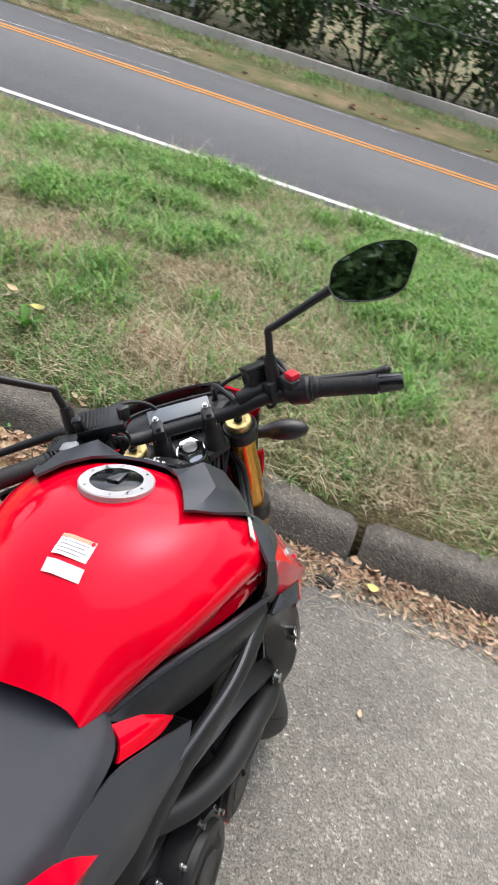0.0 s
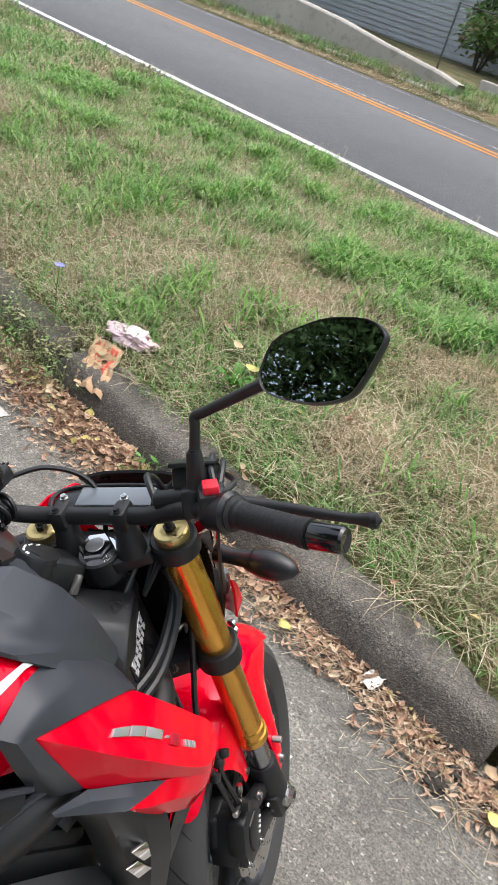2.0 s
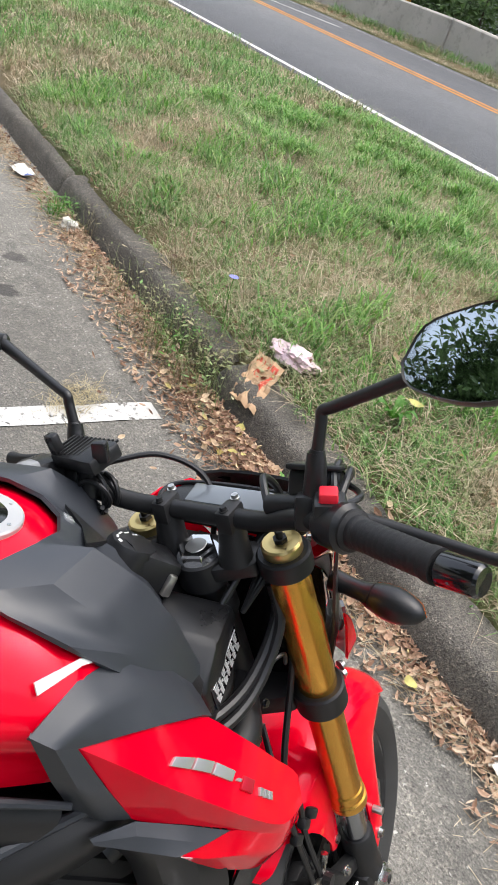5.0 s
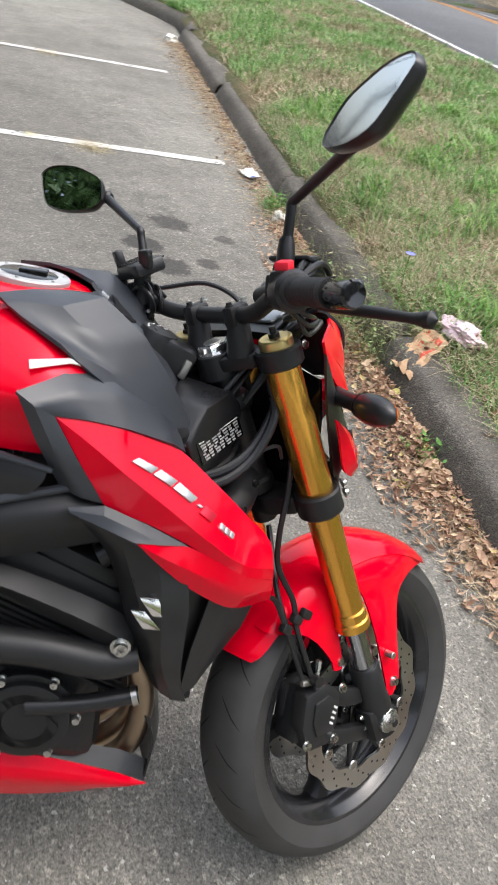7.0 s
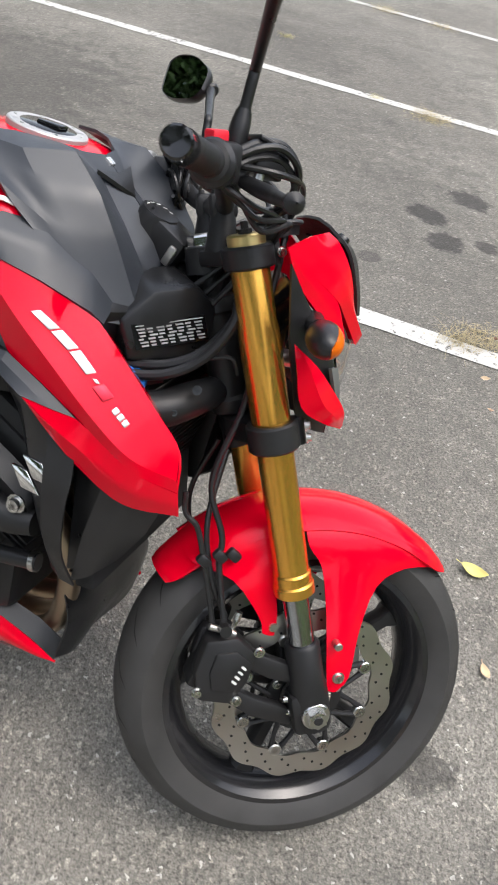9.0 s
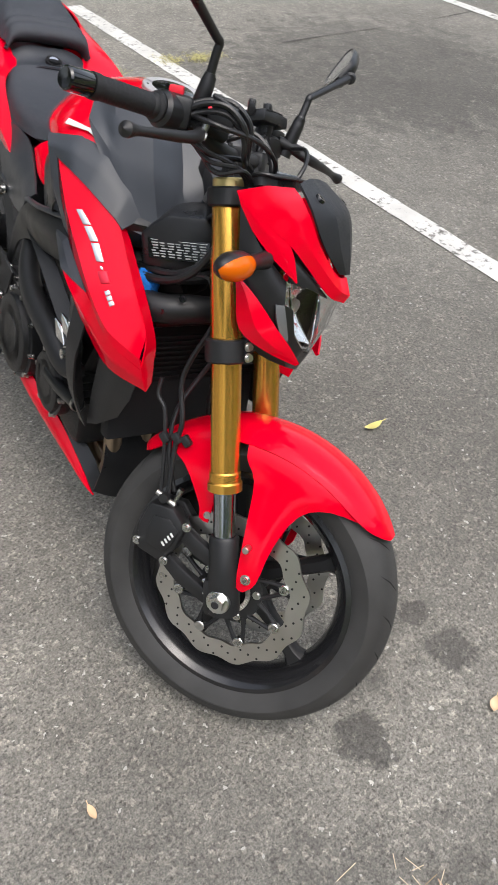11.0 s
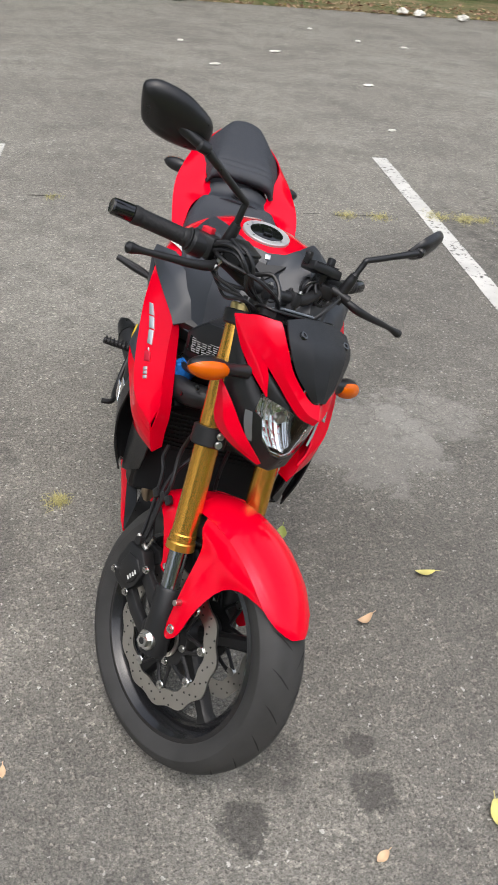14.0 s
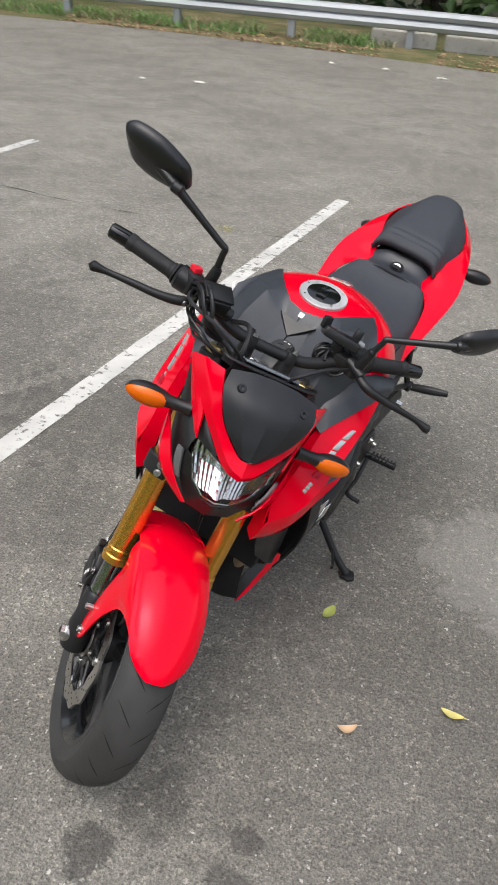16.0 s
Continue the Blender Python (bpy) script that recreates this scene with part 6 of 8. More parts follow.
def gusset():
    """Cast front end of the frame spar, tied to the steering head."""
    bm = tube([(1.196, -0.018, 0.742), (1.182, -0.070, 0.738), (1.150, -0.122, 0.726), (1.06, -0.160, 0.712)], [0.022, 0.026, 0.027, 0.026], 14, 16)
    return join(bm, tube([(1.170, -0.012, 0.80), (1.150, -0.07, 0.782), (1.10, -0.125, 0.764)], [0.014, 0.012, 0.010], 10, 10))


# added filler: keeps the see-through gap below the tank cover dark
def infill():
    return block((1.025, -0.128, 0.838), (0.10, 0.09, 0.06), 0.012, (0, 20, -30))


both(body, "inner_cover", infill, BLACK_PL, None, "black inner cover under the tank cover")
both(body, "frame_gusset", gusset, BLACK_MT, None, "black cast frame gusset at the steering head")
for p in ((1.196, -0.098, 0.768), (1.180, -0.122, 0.735)):
    for sgn in (-1, 1):
        body("bolt", bolt_bm((p[0], sgn * -p[1], p[2]), (0.6, sgn, 0.3), 0.005, 0.005), BLACK_GL)


def side_lower():
    return smooth_grid([[(.70, -.192, .735), (.61, -.17, .762), (.53, -.157, .785), (.43, -.158, .785), (.35, -.163, .765)],
                        [(.66, -.198, .70), (.58, -.185, .71), (.50, -.18, .715), (.42, -.172, .71), (.36, -.165, .70)],
                        [(.60, -.18, .64), (.54, -.178, .635), (.48, -.17, .63), (.43, -.165, .625), (.39, -.16, .63)]], 12, 14, 0.004)


both(body, "side_cover", side_lower, GREY_PL, None, "dark grey side cover below the seat")

# engine
eng = body("engine", block((0.80, 0, 0.40), (0.42, 0.34, 0.22), 0.03), ENGINE, None, "black four-cylinder engine")
body("cylinder_block", block((0.90, 0, 0.56), (0.26, 0.36, 0.20), 0.02, (0, 25, 0)), ENGINE, eng)
body("cylinder_head", block((0.92, 0, 0.63), (0.2, 0.34, 0.1), 0.02, (0, 25, 0)), ENGINE, eng)
for k in range(9):
    body("cylinder_fin", block((0.93 - k * 0.006, 0, 0.49 + k * 0.014), (0.25, 0.375, 0.004), 0, (0, 25, 0)), ENGINE, eng)
for sgn in (-1, 1):
    for c, r, d in (((0.70, 0.40), 0.105, 0.055), ((0.90, 0.40), 0.075, 0.04), ((0.58, 0.44), 0.06, 0.02)):
        y = sgn * 0.165
        cov = body("engine_cover", tube([V((c[0], y, c[1])), V((c[0], y + sgn * d * 0.7, c[1])), V((c[0], y + sgn * d * 0.72, c[1])), V((c[0], y + sgn * d * 0.72, c[1])), V((c[0], y + sgn * d * 0.95, c[1])), V((c[0], y + sgn * d, c[1])), V((c[0], y + sgn * d, c[1])), V((c[0], y + sgn * d * 0.93, c[1])), V((c[0], y + sgn * d * 0.93, c[1])), V((c[0], y + sgn * d * 1.02, c[1])), V((c[0], y + sgn * d * 1.02, c[1]))], [r, r, r * 0.97, r * 0.88, r * 0.86, r * 0.8, r * 0.66, r * 0.64, r * 0.46, r * 0.43, 0.001], 36), ENGINE, eng, "black round engine cover")
        n = 9 if r > 0.09 else 6
        for k in range(n):
            a = 2 * math.pi * k / n
            body("bolt", bolt_bm((c[0] + r * 0.97 * math.cos(a), y + sgn * d * 0.6, c[1] + r * 0.97 * math.sin(a)), (0, sgn, 0), 0.006, 0.012), BOLT, eng)
    body("crash_tube", tube([(0.60, sgn * 0.15, 0.60), (0.70, sgn * 0.19, 0.565), (0.80, sgn * 0.208, 0.545), (0.92, sgn * 0.211, 0.535), (1.0, sgn * 0.21, 0.52), (1.05, sgn * 0.205, 0.525)], [0.02, 0.023, 0.025, 0.026, 0.026, 0.02], 14, 24), BLACK_MT, None, "black engine mount arm")
    body("engine_mount", smooth_grid([[(0.66, sgn * 0.17, 0.665), (0.665, sgn * 0.195, 0.65), (0.67, sgn * 0.18, 0.635)], [(0.80, sgn * 0.19, 0.668), (0.805, sgn * 0.217, 0.652), (0.81, sgn * 0.2, 0.632)], [(0.93, sgn * 0.195, 0.632), (0.93, sgn * 0.222, 0.612), (0.92, sgn * 0.205, 0.585)], [(1.03, sgn * 0.195, 0.585), (1.03, sgn * 0.218, 0.56), (1.015, sgn * 0.205, 0.535)], [(1.045, sgn * 0.195, 0.545), (1.04, sgn * 0.214, 0.54), (1.03, sgn * 0.205, 0.53)]], 16, 8, 0.012, "v"), BLACK_MT, None, "black engine hanger bracket")
    body("bolt", bolt_bm((1.023, sgn * 0.218, 0.553), (0, sgn, 0), 0.011, 0.012), BOLT)
    body("coolant_pipe", tube([(0.90, sgn * 0.2, 0.425), (0.98, sgn * 0.2, 0.435), (1.06, sgn * 0.195, 0.452)], 0.0135, 12, 10), BLACK_PL)
    body("hose_clip", rod((1.05, sgn * 0.1955, 0.449), (1.058, sgn * 0.195, 0.4515), 0.0155, n=14), STEEL)

# exhaust headers and silencer
for k, y in enumerate((-0.12, -0.045, 0.045, 0.12)):
    body("exhaust_header", tube([(0.98, y, 0.50), (1.045, y, 0.47), (1.075, y * 0.95, 0.38), (1.06, y * 0.85, 0.27), (0.99, y * 0.7, 0.205), (0.88, y * 0.55, 0.185), (0.76, y * 0.4, 0.185)], 0.0195, 14, 30), PIPE, None, "heat-tinted exhaust header pipe")
body("exhaust_collector", tube([(0.78, 0, 0.19), (0.70, -0.01, 0.19), (0.60, -0.05, 0.22), (0.50, -0.13, 0.27)], [0.05, 0.06, 0.045, 0.035], 16, 16), BLACK_MT)
muf = body("silencer", tube([(.52, -.13, .235), (.42, -.148, .250), (.32, -.17, .272), (.22, -.205, .295), (.15, -.235, .305), (.12, -.248, .308)], [.030, .037, .042, .040, .026, .010], 20, 24), BLACK_MT, None, "black stubby silencer")
body("silencer_cap", tube([(.20, -.2125, .2975), (.145, -.237, .306)], [.041, .026], 20), BLACK_PL, muf)
body("tag", tube([(.262, -.2, .378), (.30, -.204, .362), (.36, -.204, .370), (.415, -.2, .398)], [.004, .008, .008, .004], 8, 12), YELLOW_PL, None, "small curved yellow plastic piece")


# belly pan
def belly():
    return smooth_grid([[(1.096, -.149, .234), (1.097, -.149, .232), (1.096, -.146, .229)],
                        [(1.045, -.155, .260), (1.05, -.160, .238), (1.035, -.135, .205)],
                        [(.92, -.165, .300), (.92, -.175, .262), (.90, -.15, .205)],
                        [(.75, -.19, .335), (.75, -.2, .30), (.74, -.17, .235)],
                        [(.60, -.195, .362), (.60, -.203, .338), (.60, -.185, .285)],
                        [(.54, -.195, .368), (.54, -.2, .36), (.54, -.195, .345)]], 20, 8, 0.004)


both(body, "belly_pan", belly, RED, None, "red belly pan below the engine")


def belly_in():
    return smooth_grid([[(1.094, -.146, .238), (1.100, -.09, .215), (1.085, 0, .20)], [(1.100, -.138, .315), (1.112, -.08, .30), (1.112, 0, .29)], [(1.074, -.128, .372), (1.088, -.07, .375), (1.09, 0, .375)]], 8, 6, 0.003)


def belly_rim():
    return smooth_grid([[(.75, -.189, .337), (.75, -.172, .350)], [(.92, -.164, .302), (.92, -.142, .318)], [(1.045, -.154, .262), (1.045, -.130, .286)], [(1.094, -.148, .236), (1.096, -.132, .268)]], 14, 4, 0.003, "u")


both(body, "belly_rim", belly_rim, BLACK_PL, None, "black upper rim of the belly pan")
both(body, "belly_duct", belly_in, BLACK_PL, None, "black belly pan end")

# rear wheel and swingarm
REAR = V((0, 0, 0.315))
rw = body("rear_wheel", rim_bm(REAR, 0.224, 0.075), BLACK_MT, None, "black cast rear wheel")
body("tyre", tyre_bm(REAR, 0.315, 0.224, 0.09), RUBBER, rw, "wide black rear tyre")
for k in range(5):
    body("spoke", spoke_bm(REAR, 0.2 + k * 2 * math.pi / 5, 0.035, 0.197, 0.024, 0.03), BLACK_MT, rw)
body("hub", lathe([(0.055, 0.07), (0.05, 0.0), (0.055, -0.07), (0.012, -0.08), (0.012, 0.08)], 32, REAR), BLACK_MT, rw)
body("brake_disc", disc_bm(REAR, -0.085, 0.12, 0.085), STEEL, rw, "steel rear brake disc")
body("sprocket", disc_bm(REAR, 0.095, 0.11, 0.05, 42), STEEL, rw, "steel rear sprocket")
for sgn in (-1, 1):
    body("swingarm", join(smooth_grid([[(.52, sgn * .12, .46), (.52, sgn * .15, .42), (.52, sgn * .12, .37)], [(.35, sgn * .135, .43), (.35, sgn * .16, .38), (.35, sgn * .135, .33)],
                                       [(.1, sgn * .14, .37), (.1, sgn * .16, .33), (.1, sgn * .14, .285)], [(-.06, sgn * .14, .345), (-.06, sgn * .155, .315), (-.06, sgn * .14, .285)]], 10, 6, 0.02)), BLACK_MT, None, "black swingarm")
    body("axle_nut", tube([V((0, sgn * 0.15, 0.315)), V((0, sgn * 0.175, 0.315))], 0.017, 6), BOLT)
body("rear_caliper", block((0.07, -0.1, 0.39), (0.09, 0.05, 0.05), 0.01, (0, 30, 0)), BLACK_MT, None, "black rear brake caliper")
body("chain", join(*[block((0.5 - 0.016 * k, 0.105, 0.455 - 0.0012 * k), (0.013, 0.016, 0.012), 0.003) for k in range(31)]), STEEL, None, "steel drive chain")
body("chain_guard", smooth_grid([[(.45, .09, .49), (.45, .125, .48)], [(.2, .09, .47), (.2, .125, .46)], [(-.02, .09, .45), (-.02, .125, .43)]], 6, 3, 0.003), BLACK_PL)
body("rear_hugger", smooth_grid([[(.30, -.09, .46), (.32, 0, .47), (.30, .09, .46)], [(.2, -.09, .58), (.22, 0, .60), (.2, .09, .58)], [(.06, -.085, .645), (.07, 0, .665), (.06, .085, .645)]], 8, 8, 0.004), BLACK_PL, None, "black inner fender over the rear tyre")

# foot controls
for sgn in (-1, 1):
    body("footrest_plate", slab([V((.60, sgn * .185, .50)), V((.50, sgn * .19, .52)), V((.42, sgn * .195, .42)), V((.45, sgn * .195, .37)), V((.56, sgn * .19, .38))], (0, sgn * 0.008, 0), 0.003), BLACK_MT, None, "black footrest plate")
    peg = body("footrest", join(rod((.47, sgn * .20, .40), (.46, sgn * .30, .405), .011, n=12, edge=0.002), *[block((.468 - .0012 * k, sgn * (.22 + .012 * k), .41), (.028, .006, .012), .002) for k in range(7)]), BLACK_MT, None, "black rider footrest")
    body("bolt", bolt_bm((.52, sgn * .2, .49), (0, sgn, 0), .008, .01), BOLT)
    body("bolt", bolt_bm((.46, sgn * .205, .44), (0, sgn, 0), .008, .01), BOLT)
    body("bolt", bolt_bm((.56, sgn * .2, .42), (0, sgn, 0), .008, .01), BOLT)
    body("pillion_bracket", join(tube([(.44, sgn * .165, .635), (.36, sgn * .175, .59), (.235, sgn * .19, .545)], .0095, 10, 10), tube([(.25, sgn * .15, .68), (.24, sgn * .17, .60), (.235, sgn * .19, .545)], .0095, 10, 10), rod((.235, sgn * .185, .545), (.235, sgn * .205, .545), .018, n=14, edge=.003)), BLACK_MT, None, "black pillion footrest bracket")
    body("pillion_footrest", join(tube([(.235, sgn * .2, .545), (.22, sgn * .25, .555), (.205, sgn * .315, .57)], [.011, .014, .010], 10, 8)), BLACK_PL, None, "folding pillion footrest")
    body("bolt", bolt_bm((.235, sgn * .205, .545), (0, sgn, 0), .008, .008), BOLT)
    body("bolt", bolt_bm((.44, sgn * .172, .635), (0, sgn, 0), .009, .01), BOLT)
    body("bolt", bolt_bm((.25, sgn * .158, .68), (0, sgn, 0), .009, .01), BOLT)
body("brake_pedal", tube([(.50, -.21, .42), (.55, -.225, .36), (.62, -.235, .335), (.69, -.24, .345), (.70, -.27, .345)], .008, 10, 20), BLACK_MT, None, "black rear brake pedal")
body("rear_master_cylinder", join(rod((.40, -.185, .46), (.43, -.185, .57), .013, n=12, edge=.002)), BLACK_MT)
body("gear_lever", tube([(.46, .21, .40), (.55, .22, .36), (.64, .225, .37), (.65, .27, .37)], .007, 10, 20), BLACK_MT, None, "black gear lever")
st = body("side_stand", tube([(.62, .13, .27), (.632, .20, .205), (.642, .28, .13), (.648, .335, .094)], [.014, .012, .012, .012], 12, 16), BLACK_MT, None, "black side stand on the asphalt")
body("stand_foot", slab([V((x, y, .2371 * y + .0135)) for x, y in ((.625, .322), (.668, .322), (.672, .352), (.655, .366), (.625, .352))], (0, 0.002, -0.008), .002), BLACK_MT, st)
body("stand_tang", tube([(.64, .26, .15), (.70, .29, .15), (.725, .295, .158)], .005, 8, 8), BLACK_MT, st)

# seat and tail
SEATR = [(0.615, [(0, .868), (.05, .862), (.085, .845), (.10, .815)]), (0.56, [(0, .842), (.07, .84), (.125, .828), (.147, .80)]), (0.48, [(0, .83), (.08, .83), (.14, .82), (.154, .788)]),
         (0.39, [(0, .83), (.08, .832), (.142, .824), (.157, .785)]), (0.31, [(0, .842), (.075, .845), (.13, .838), (.148, .80)]), (0.255, [(0, .868), (.06, .87), (.11, .86), (.13, .82)])]
seat = body("rider_seat", smooth_grid([[(x, y, z) for y, z in h[::-1]] + [(x, -y, z) for y, z in h[1:]] for x, h in SEATR], 24, 24, 0.02), SEAT, None, "black vinyl rider seat", 60)
SEATP = [(0.156, [(0, .896), (.06, .894), (.088, .886), (.098, .868)]), (0.180, [(0, .912), (.06, .910), (.092, .900), (.104, .878)]), (0.181, [(0, .929), (.06, .927), (.094, .916), (.107, .888)]),
         (0.162, [(0, .943), (.06, .942), (.095, .930), (.109, .895)]), (0.150, [(0, .940), (.06, .939), (.094, .928), (.110, .893)]), (0.136, [(0, .950), (.06, .949), (.094, .937), (.112, .895)]),
         (0.122, [(0, .947), (.06, .946), (.093, .935), (.113, .896)]), (0.10, [(0, .957), (.06, .956), (.093, .943), (.116, .899)]),
         (0.05, [(0, .972), (.055, .970), (.086, .956), (.125, .915)]), (-0.04, [(0, 1.0), (.048, .997), (.075, .984), (.116, .944)]), (-0.11, [(0, 1.016), (.036, 1.011), (.056, .999), (.082, .963)]), (-0.145, [(0, 1.006), (.026, 1.0), (.04, .988), (.052, .96)])]
body("pillion_seat", smooth_grid([[(x, y, z) for y, z in h[::-1]] + [(x, -y, z) for y, z in h[1:]] for x, h in SEATP], 66, 24, 0.01), SEAT, None, "black vinyl pillion seat", 60)
body("seat_bridge", smooth_grid([[(.262, -.125, .835), (.262, -.06, .868), (.262, 0, .872), (.262, .06, .868), (.262, .125, .835)], [(.21, -.12, .84), (.21, -.06, .866), (.21, 0, .868), (.21, .06, .866), (.21, .12, .84)],
                                 [(.17, -.115, .86), (.17, -.06, .89), (.17, 0, .893), (.17, .06, .89), (.17, .115, .86)]], 8, 12, 0.004), GREY_PL, None, "dark grey panel between the seats")
lock = body("seat_lock", tube([V((.214, 0, .864)), V((.218, 0, .876)), V((.2185, 0, .8775)), V((.218, 0, .8755))], [.021, .021, .0165, .0155], 24), BLACK_PL, None, "round seat lock in a black ring")
body("lock_face", tube([V((.216, 0, .866)), V((.2185, 0, .8765)), V((.219, 0, .8775)), V((.219, 0, .8775))], [.0135, .0135, .012, .001], 20), CHROME, lock, "chrome lock face")


def tail():
    return smooth_grid([[(.515, -.160, .712), (.515, -.169, .706), (.515, -.166, .696)],
                        [(.40, -.157, .788), (.40, -.181, .765), (.40, -.172, .730)],
                        [(.285, -.138, .838), (.28, -.196, .822), (.28, -.180, .752)],
                        [(.205, -.088, .858), (.20, -.199, .852), (.19, -.178, .775)],
                        [(.13, -.104, .893), (.13, -.191, .874), (.12, -.166, .798)],
                        [(.011, -.131, .937), (.0, -.160, .910), (-.01, -.140, .828)],
                        [(-.10, -.086, .968), (-.115, -.108, .942), (-.13, -.088, .87)],
                        [(-.17, -.034, .980), (-.19, -.046, .955), (-.2, -.036, .91)]], 32, 10, 0.004, "v")


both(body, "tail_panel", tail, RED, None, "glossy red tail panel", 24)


body("tail_lamp", smooth_grid([[(-.19, -.035, .95), (-.205, 0, .955), (-.19, .035, .95)], [(-.2, -.035, .91), (-.215, 0, .91), (-.2, .035, .91)]], 4, 6, 0.01), RED_METAL, None, "red tail lamp")
body("plate_bracket", tube([(-.1, 0, .82), (-.22, 0, .72), (-.28, 0, .62)], [.03, .025, .02], 8, 8), BLACK_PL, None, "black plate bracket")
body("under_tail", smooth_grid([[(.42, -.155, .745), (.42, 0, .72), (.42, .155, .745)], [(.13, -.15, .79), (.13, 0, .77), (.13, .15, .79)], [(-.13, -.08, .87), (-.13, 0, .85), (-.13, .08, .87)]], 8, 8, 0.004), BLACK_PL, None, "black underside of the tail")

# cloth tucked by the radiator hose
cloth = bmesh.new()
bmesh.ops.create_icosphere(cloth, subdivisions=4, radius=1)
for v in cloth.verts:
    q = v.co.copy()
    v.co = V((1.106, -0.128, 0.750)) + V((q.x * 0.026, q.y * 0.028, q.z * 0.027)) * (1 + 0.14 * noise.noise(q * 1.8) + 0.1 * noise.noise(q * 6))
tagged(part("cloth", cloth, BLUE, None, "", 80), "crumpled blue cloth tucked beside the radiator", "cloth").matrix_world = bike.matrix_world

# ---- beyond the road ----
def wall_piece(name, s0, s1, w, z0, h0, h1, thick, material, label, category="wall"):
    pts = [at(s0, w, z0), at(s1, w, z0), at(s1, w, z0 + h1), at(s0, w, z0 + h0)]
    return tagged(part(name, slab(pts, AC * thick, 0.03), material), label, category, kind="structure")


def wall_run(name, tops, w, thick, z0, label):
    """A wall along the road whose top follows the heights given at each s."""
    rows = []
    for q, top in tops:
        rows.append([at(q, w, z0), at(q, w, top - 0.03), at(q, w + 0.03, top), at(q, w + thick - 0.03, top), at(q, w + thick, top - 0.03), at(q, w + thick, z0)])
    bm = grid(rows)
    bmesh.ops.holes_fill(bm, edges=[e for e in bm.edges if e.is_boundary], sides=8)
    return tagged(part(name, bm, WALLC, sharp=30), label, "wall", kind="structure")


wall_run("wall_north", [(-24.2 + 0.6 * k, 1.185) for k in range(20)], 13.0, 0.25, -0.3, "pale stained concrete retaining wall beyond the road")
wall_run("wall_north_end", [(-12.78, 1.185), (-12.0, 1.16), (-10.8, 1.115), (-9.75, 1.045), (-8.7, 0.92), (-7.4, 0.8), (-6.95, 0.72)], 13.0, 0.25, 0.2, "sloping end of the pale concrete wall")
wall_run("wall_footing", [(-12.4, 0.535), (-10.5, 0.54), (-8.5, 0.55), (-6.2, 0.54)], 12.74, 0.14, 0.2, "old dirty concrete footing in front of the wall")
wall_run("wall_far", [(-40.0, 3.0), (-34.0, 3.0), (-30.0, 3.0), (-25.2, 3.0)], 14.2, 0.3, -3.5, "pale grey wall of a building far along the road")
wall_piece("low_wall", -7.55, 30, 14.7, 0.35, 0.46, 0.5, 0.22, WALLC, "low stained concrete footing wall")

# fence on the low wall
fence = new("fence")
tagged(fence, "chain-link fence on thin steel posts", "fence")
RUSTY = plain("weathered_fence_steel", (0.1, 0.105, 0.1), 0.6, 0.3, scale=4, vary=0.3)
GALV = plain("galvanised_steel", (0.40, 0.42, 0.44), 0.5, 0.25, scale=4, vary=0.2)
for k in range(9):
    s = -8.6 + 3.0 * k
    part("post", rod(at(s, 14.81, 0.7), at(s, 14.81, 1.86), 0.018, n=10), RUSTY, fence)
part("rail", rod(at(-8.6, 14.81, 1.84), at(16, 14.81, 1.84), 0.011, n=10), RUSTY, fence)
wires = []
for k in range(200):
    s = -8.6 + 0.12 * k
    for d in (1, -1):
        wires.append((s, d))
verts, faces = [], []
for s, d in wires:
    a, b = at(s, 14.81, 0.85), at(s + d * 1.0, 14.81, 1.83)
    n = V((0.0005, 0, 0.0005))
    i0 = len(verts)
    verts += [a - n, a + n, b + n, b - n]
    faces.append((i0, i0 + 1, i0 + 2, i0 + 3))
from_arrays("mesh_wire", verts, faces, RUSTY, fence)

# house behind the wall: each board laps the one below
SIDING = plain("grey_siding", (0.5, 0.53, 0.54), 0.6, scale=8, vary=0.15)
DARKPANE = plain("dark_window_pane", (0.02, 0.025, 0.03), 0.08, coat=0.5)
FRAMEW = plain("grey_window_frame", (0.3, 0.31, 0.31), 0.5)
house = new("house")
tagged(house, "grey clapboard house with a dark window behind the wall", "house")
for s0, s1, w in ((-20.0, -9.7, 19.6), (-9.3, -7.3, 18.9)):
    part("wall", slab([at(s0, w + 0.03, 0.4), at(s1, w + 0.03, 0.4), at(s1, w + 0.03, 5.2), at(s0, w + 0.03, 5.2)], AC * 4.0), SIDING, house)
    for k in range(38):
        z = 0.5 + 0.125 * k
        part("board", slab([at(s0, w, z), at(s1, w, z), at(s1, w + 0.025, z + 0.13), at(s0, w + 0.025, z + 0.13)], AC * 0.012), SIDING, house)
    for s in (s0, s1):
        part("corner_board", slab([at(s - 0.06, w - 0.03, 0.4), at(s + 0.06, w - 0.03, 0.4), at(s + 0.06, w - 0.03, 5.2), at(s - 0.06, w - 0.03, 5.2)], AC * 0.06), FRAMEW, house)
win = part("window", slab([at(-8.62, 18.86, 1.2), at(-7.68, 18.86, 1.2), at(-7.68, 18.86, 2.75), at(-8.62, 18.86, 2.75)], AC * 0.05), FRAMEW, house)
for z0, z1 in ((1.27, 1.95), (2.01, 2.68)):
    part("pane", slab([at(-8.54, 18.85, z0), at(-7.76, 18.85, z0), at(-7.76, 18.85, z1), at(-8.54, 18.85, z1)], AC * 0.02), DARKPANE, win)
part("roof", slab([at(-20.4, 18.3, 5.2), at(-7.0, 18.3, 5.2), at(-7.0, 21.5, 7.0), at(-20.4, 21.5, 7.0)], (0, 0, 0.15)), plain("dark_shingles", (0.06, 0.06, 0.065), 0.9), house)

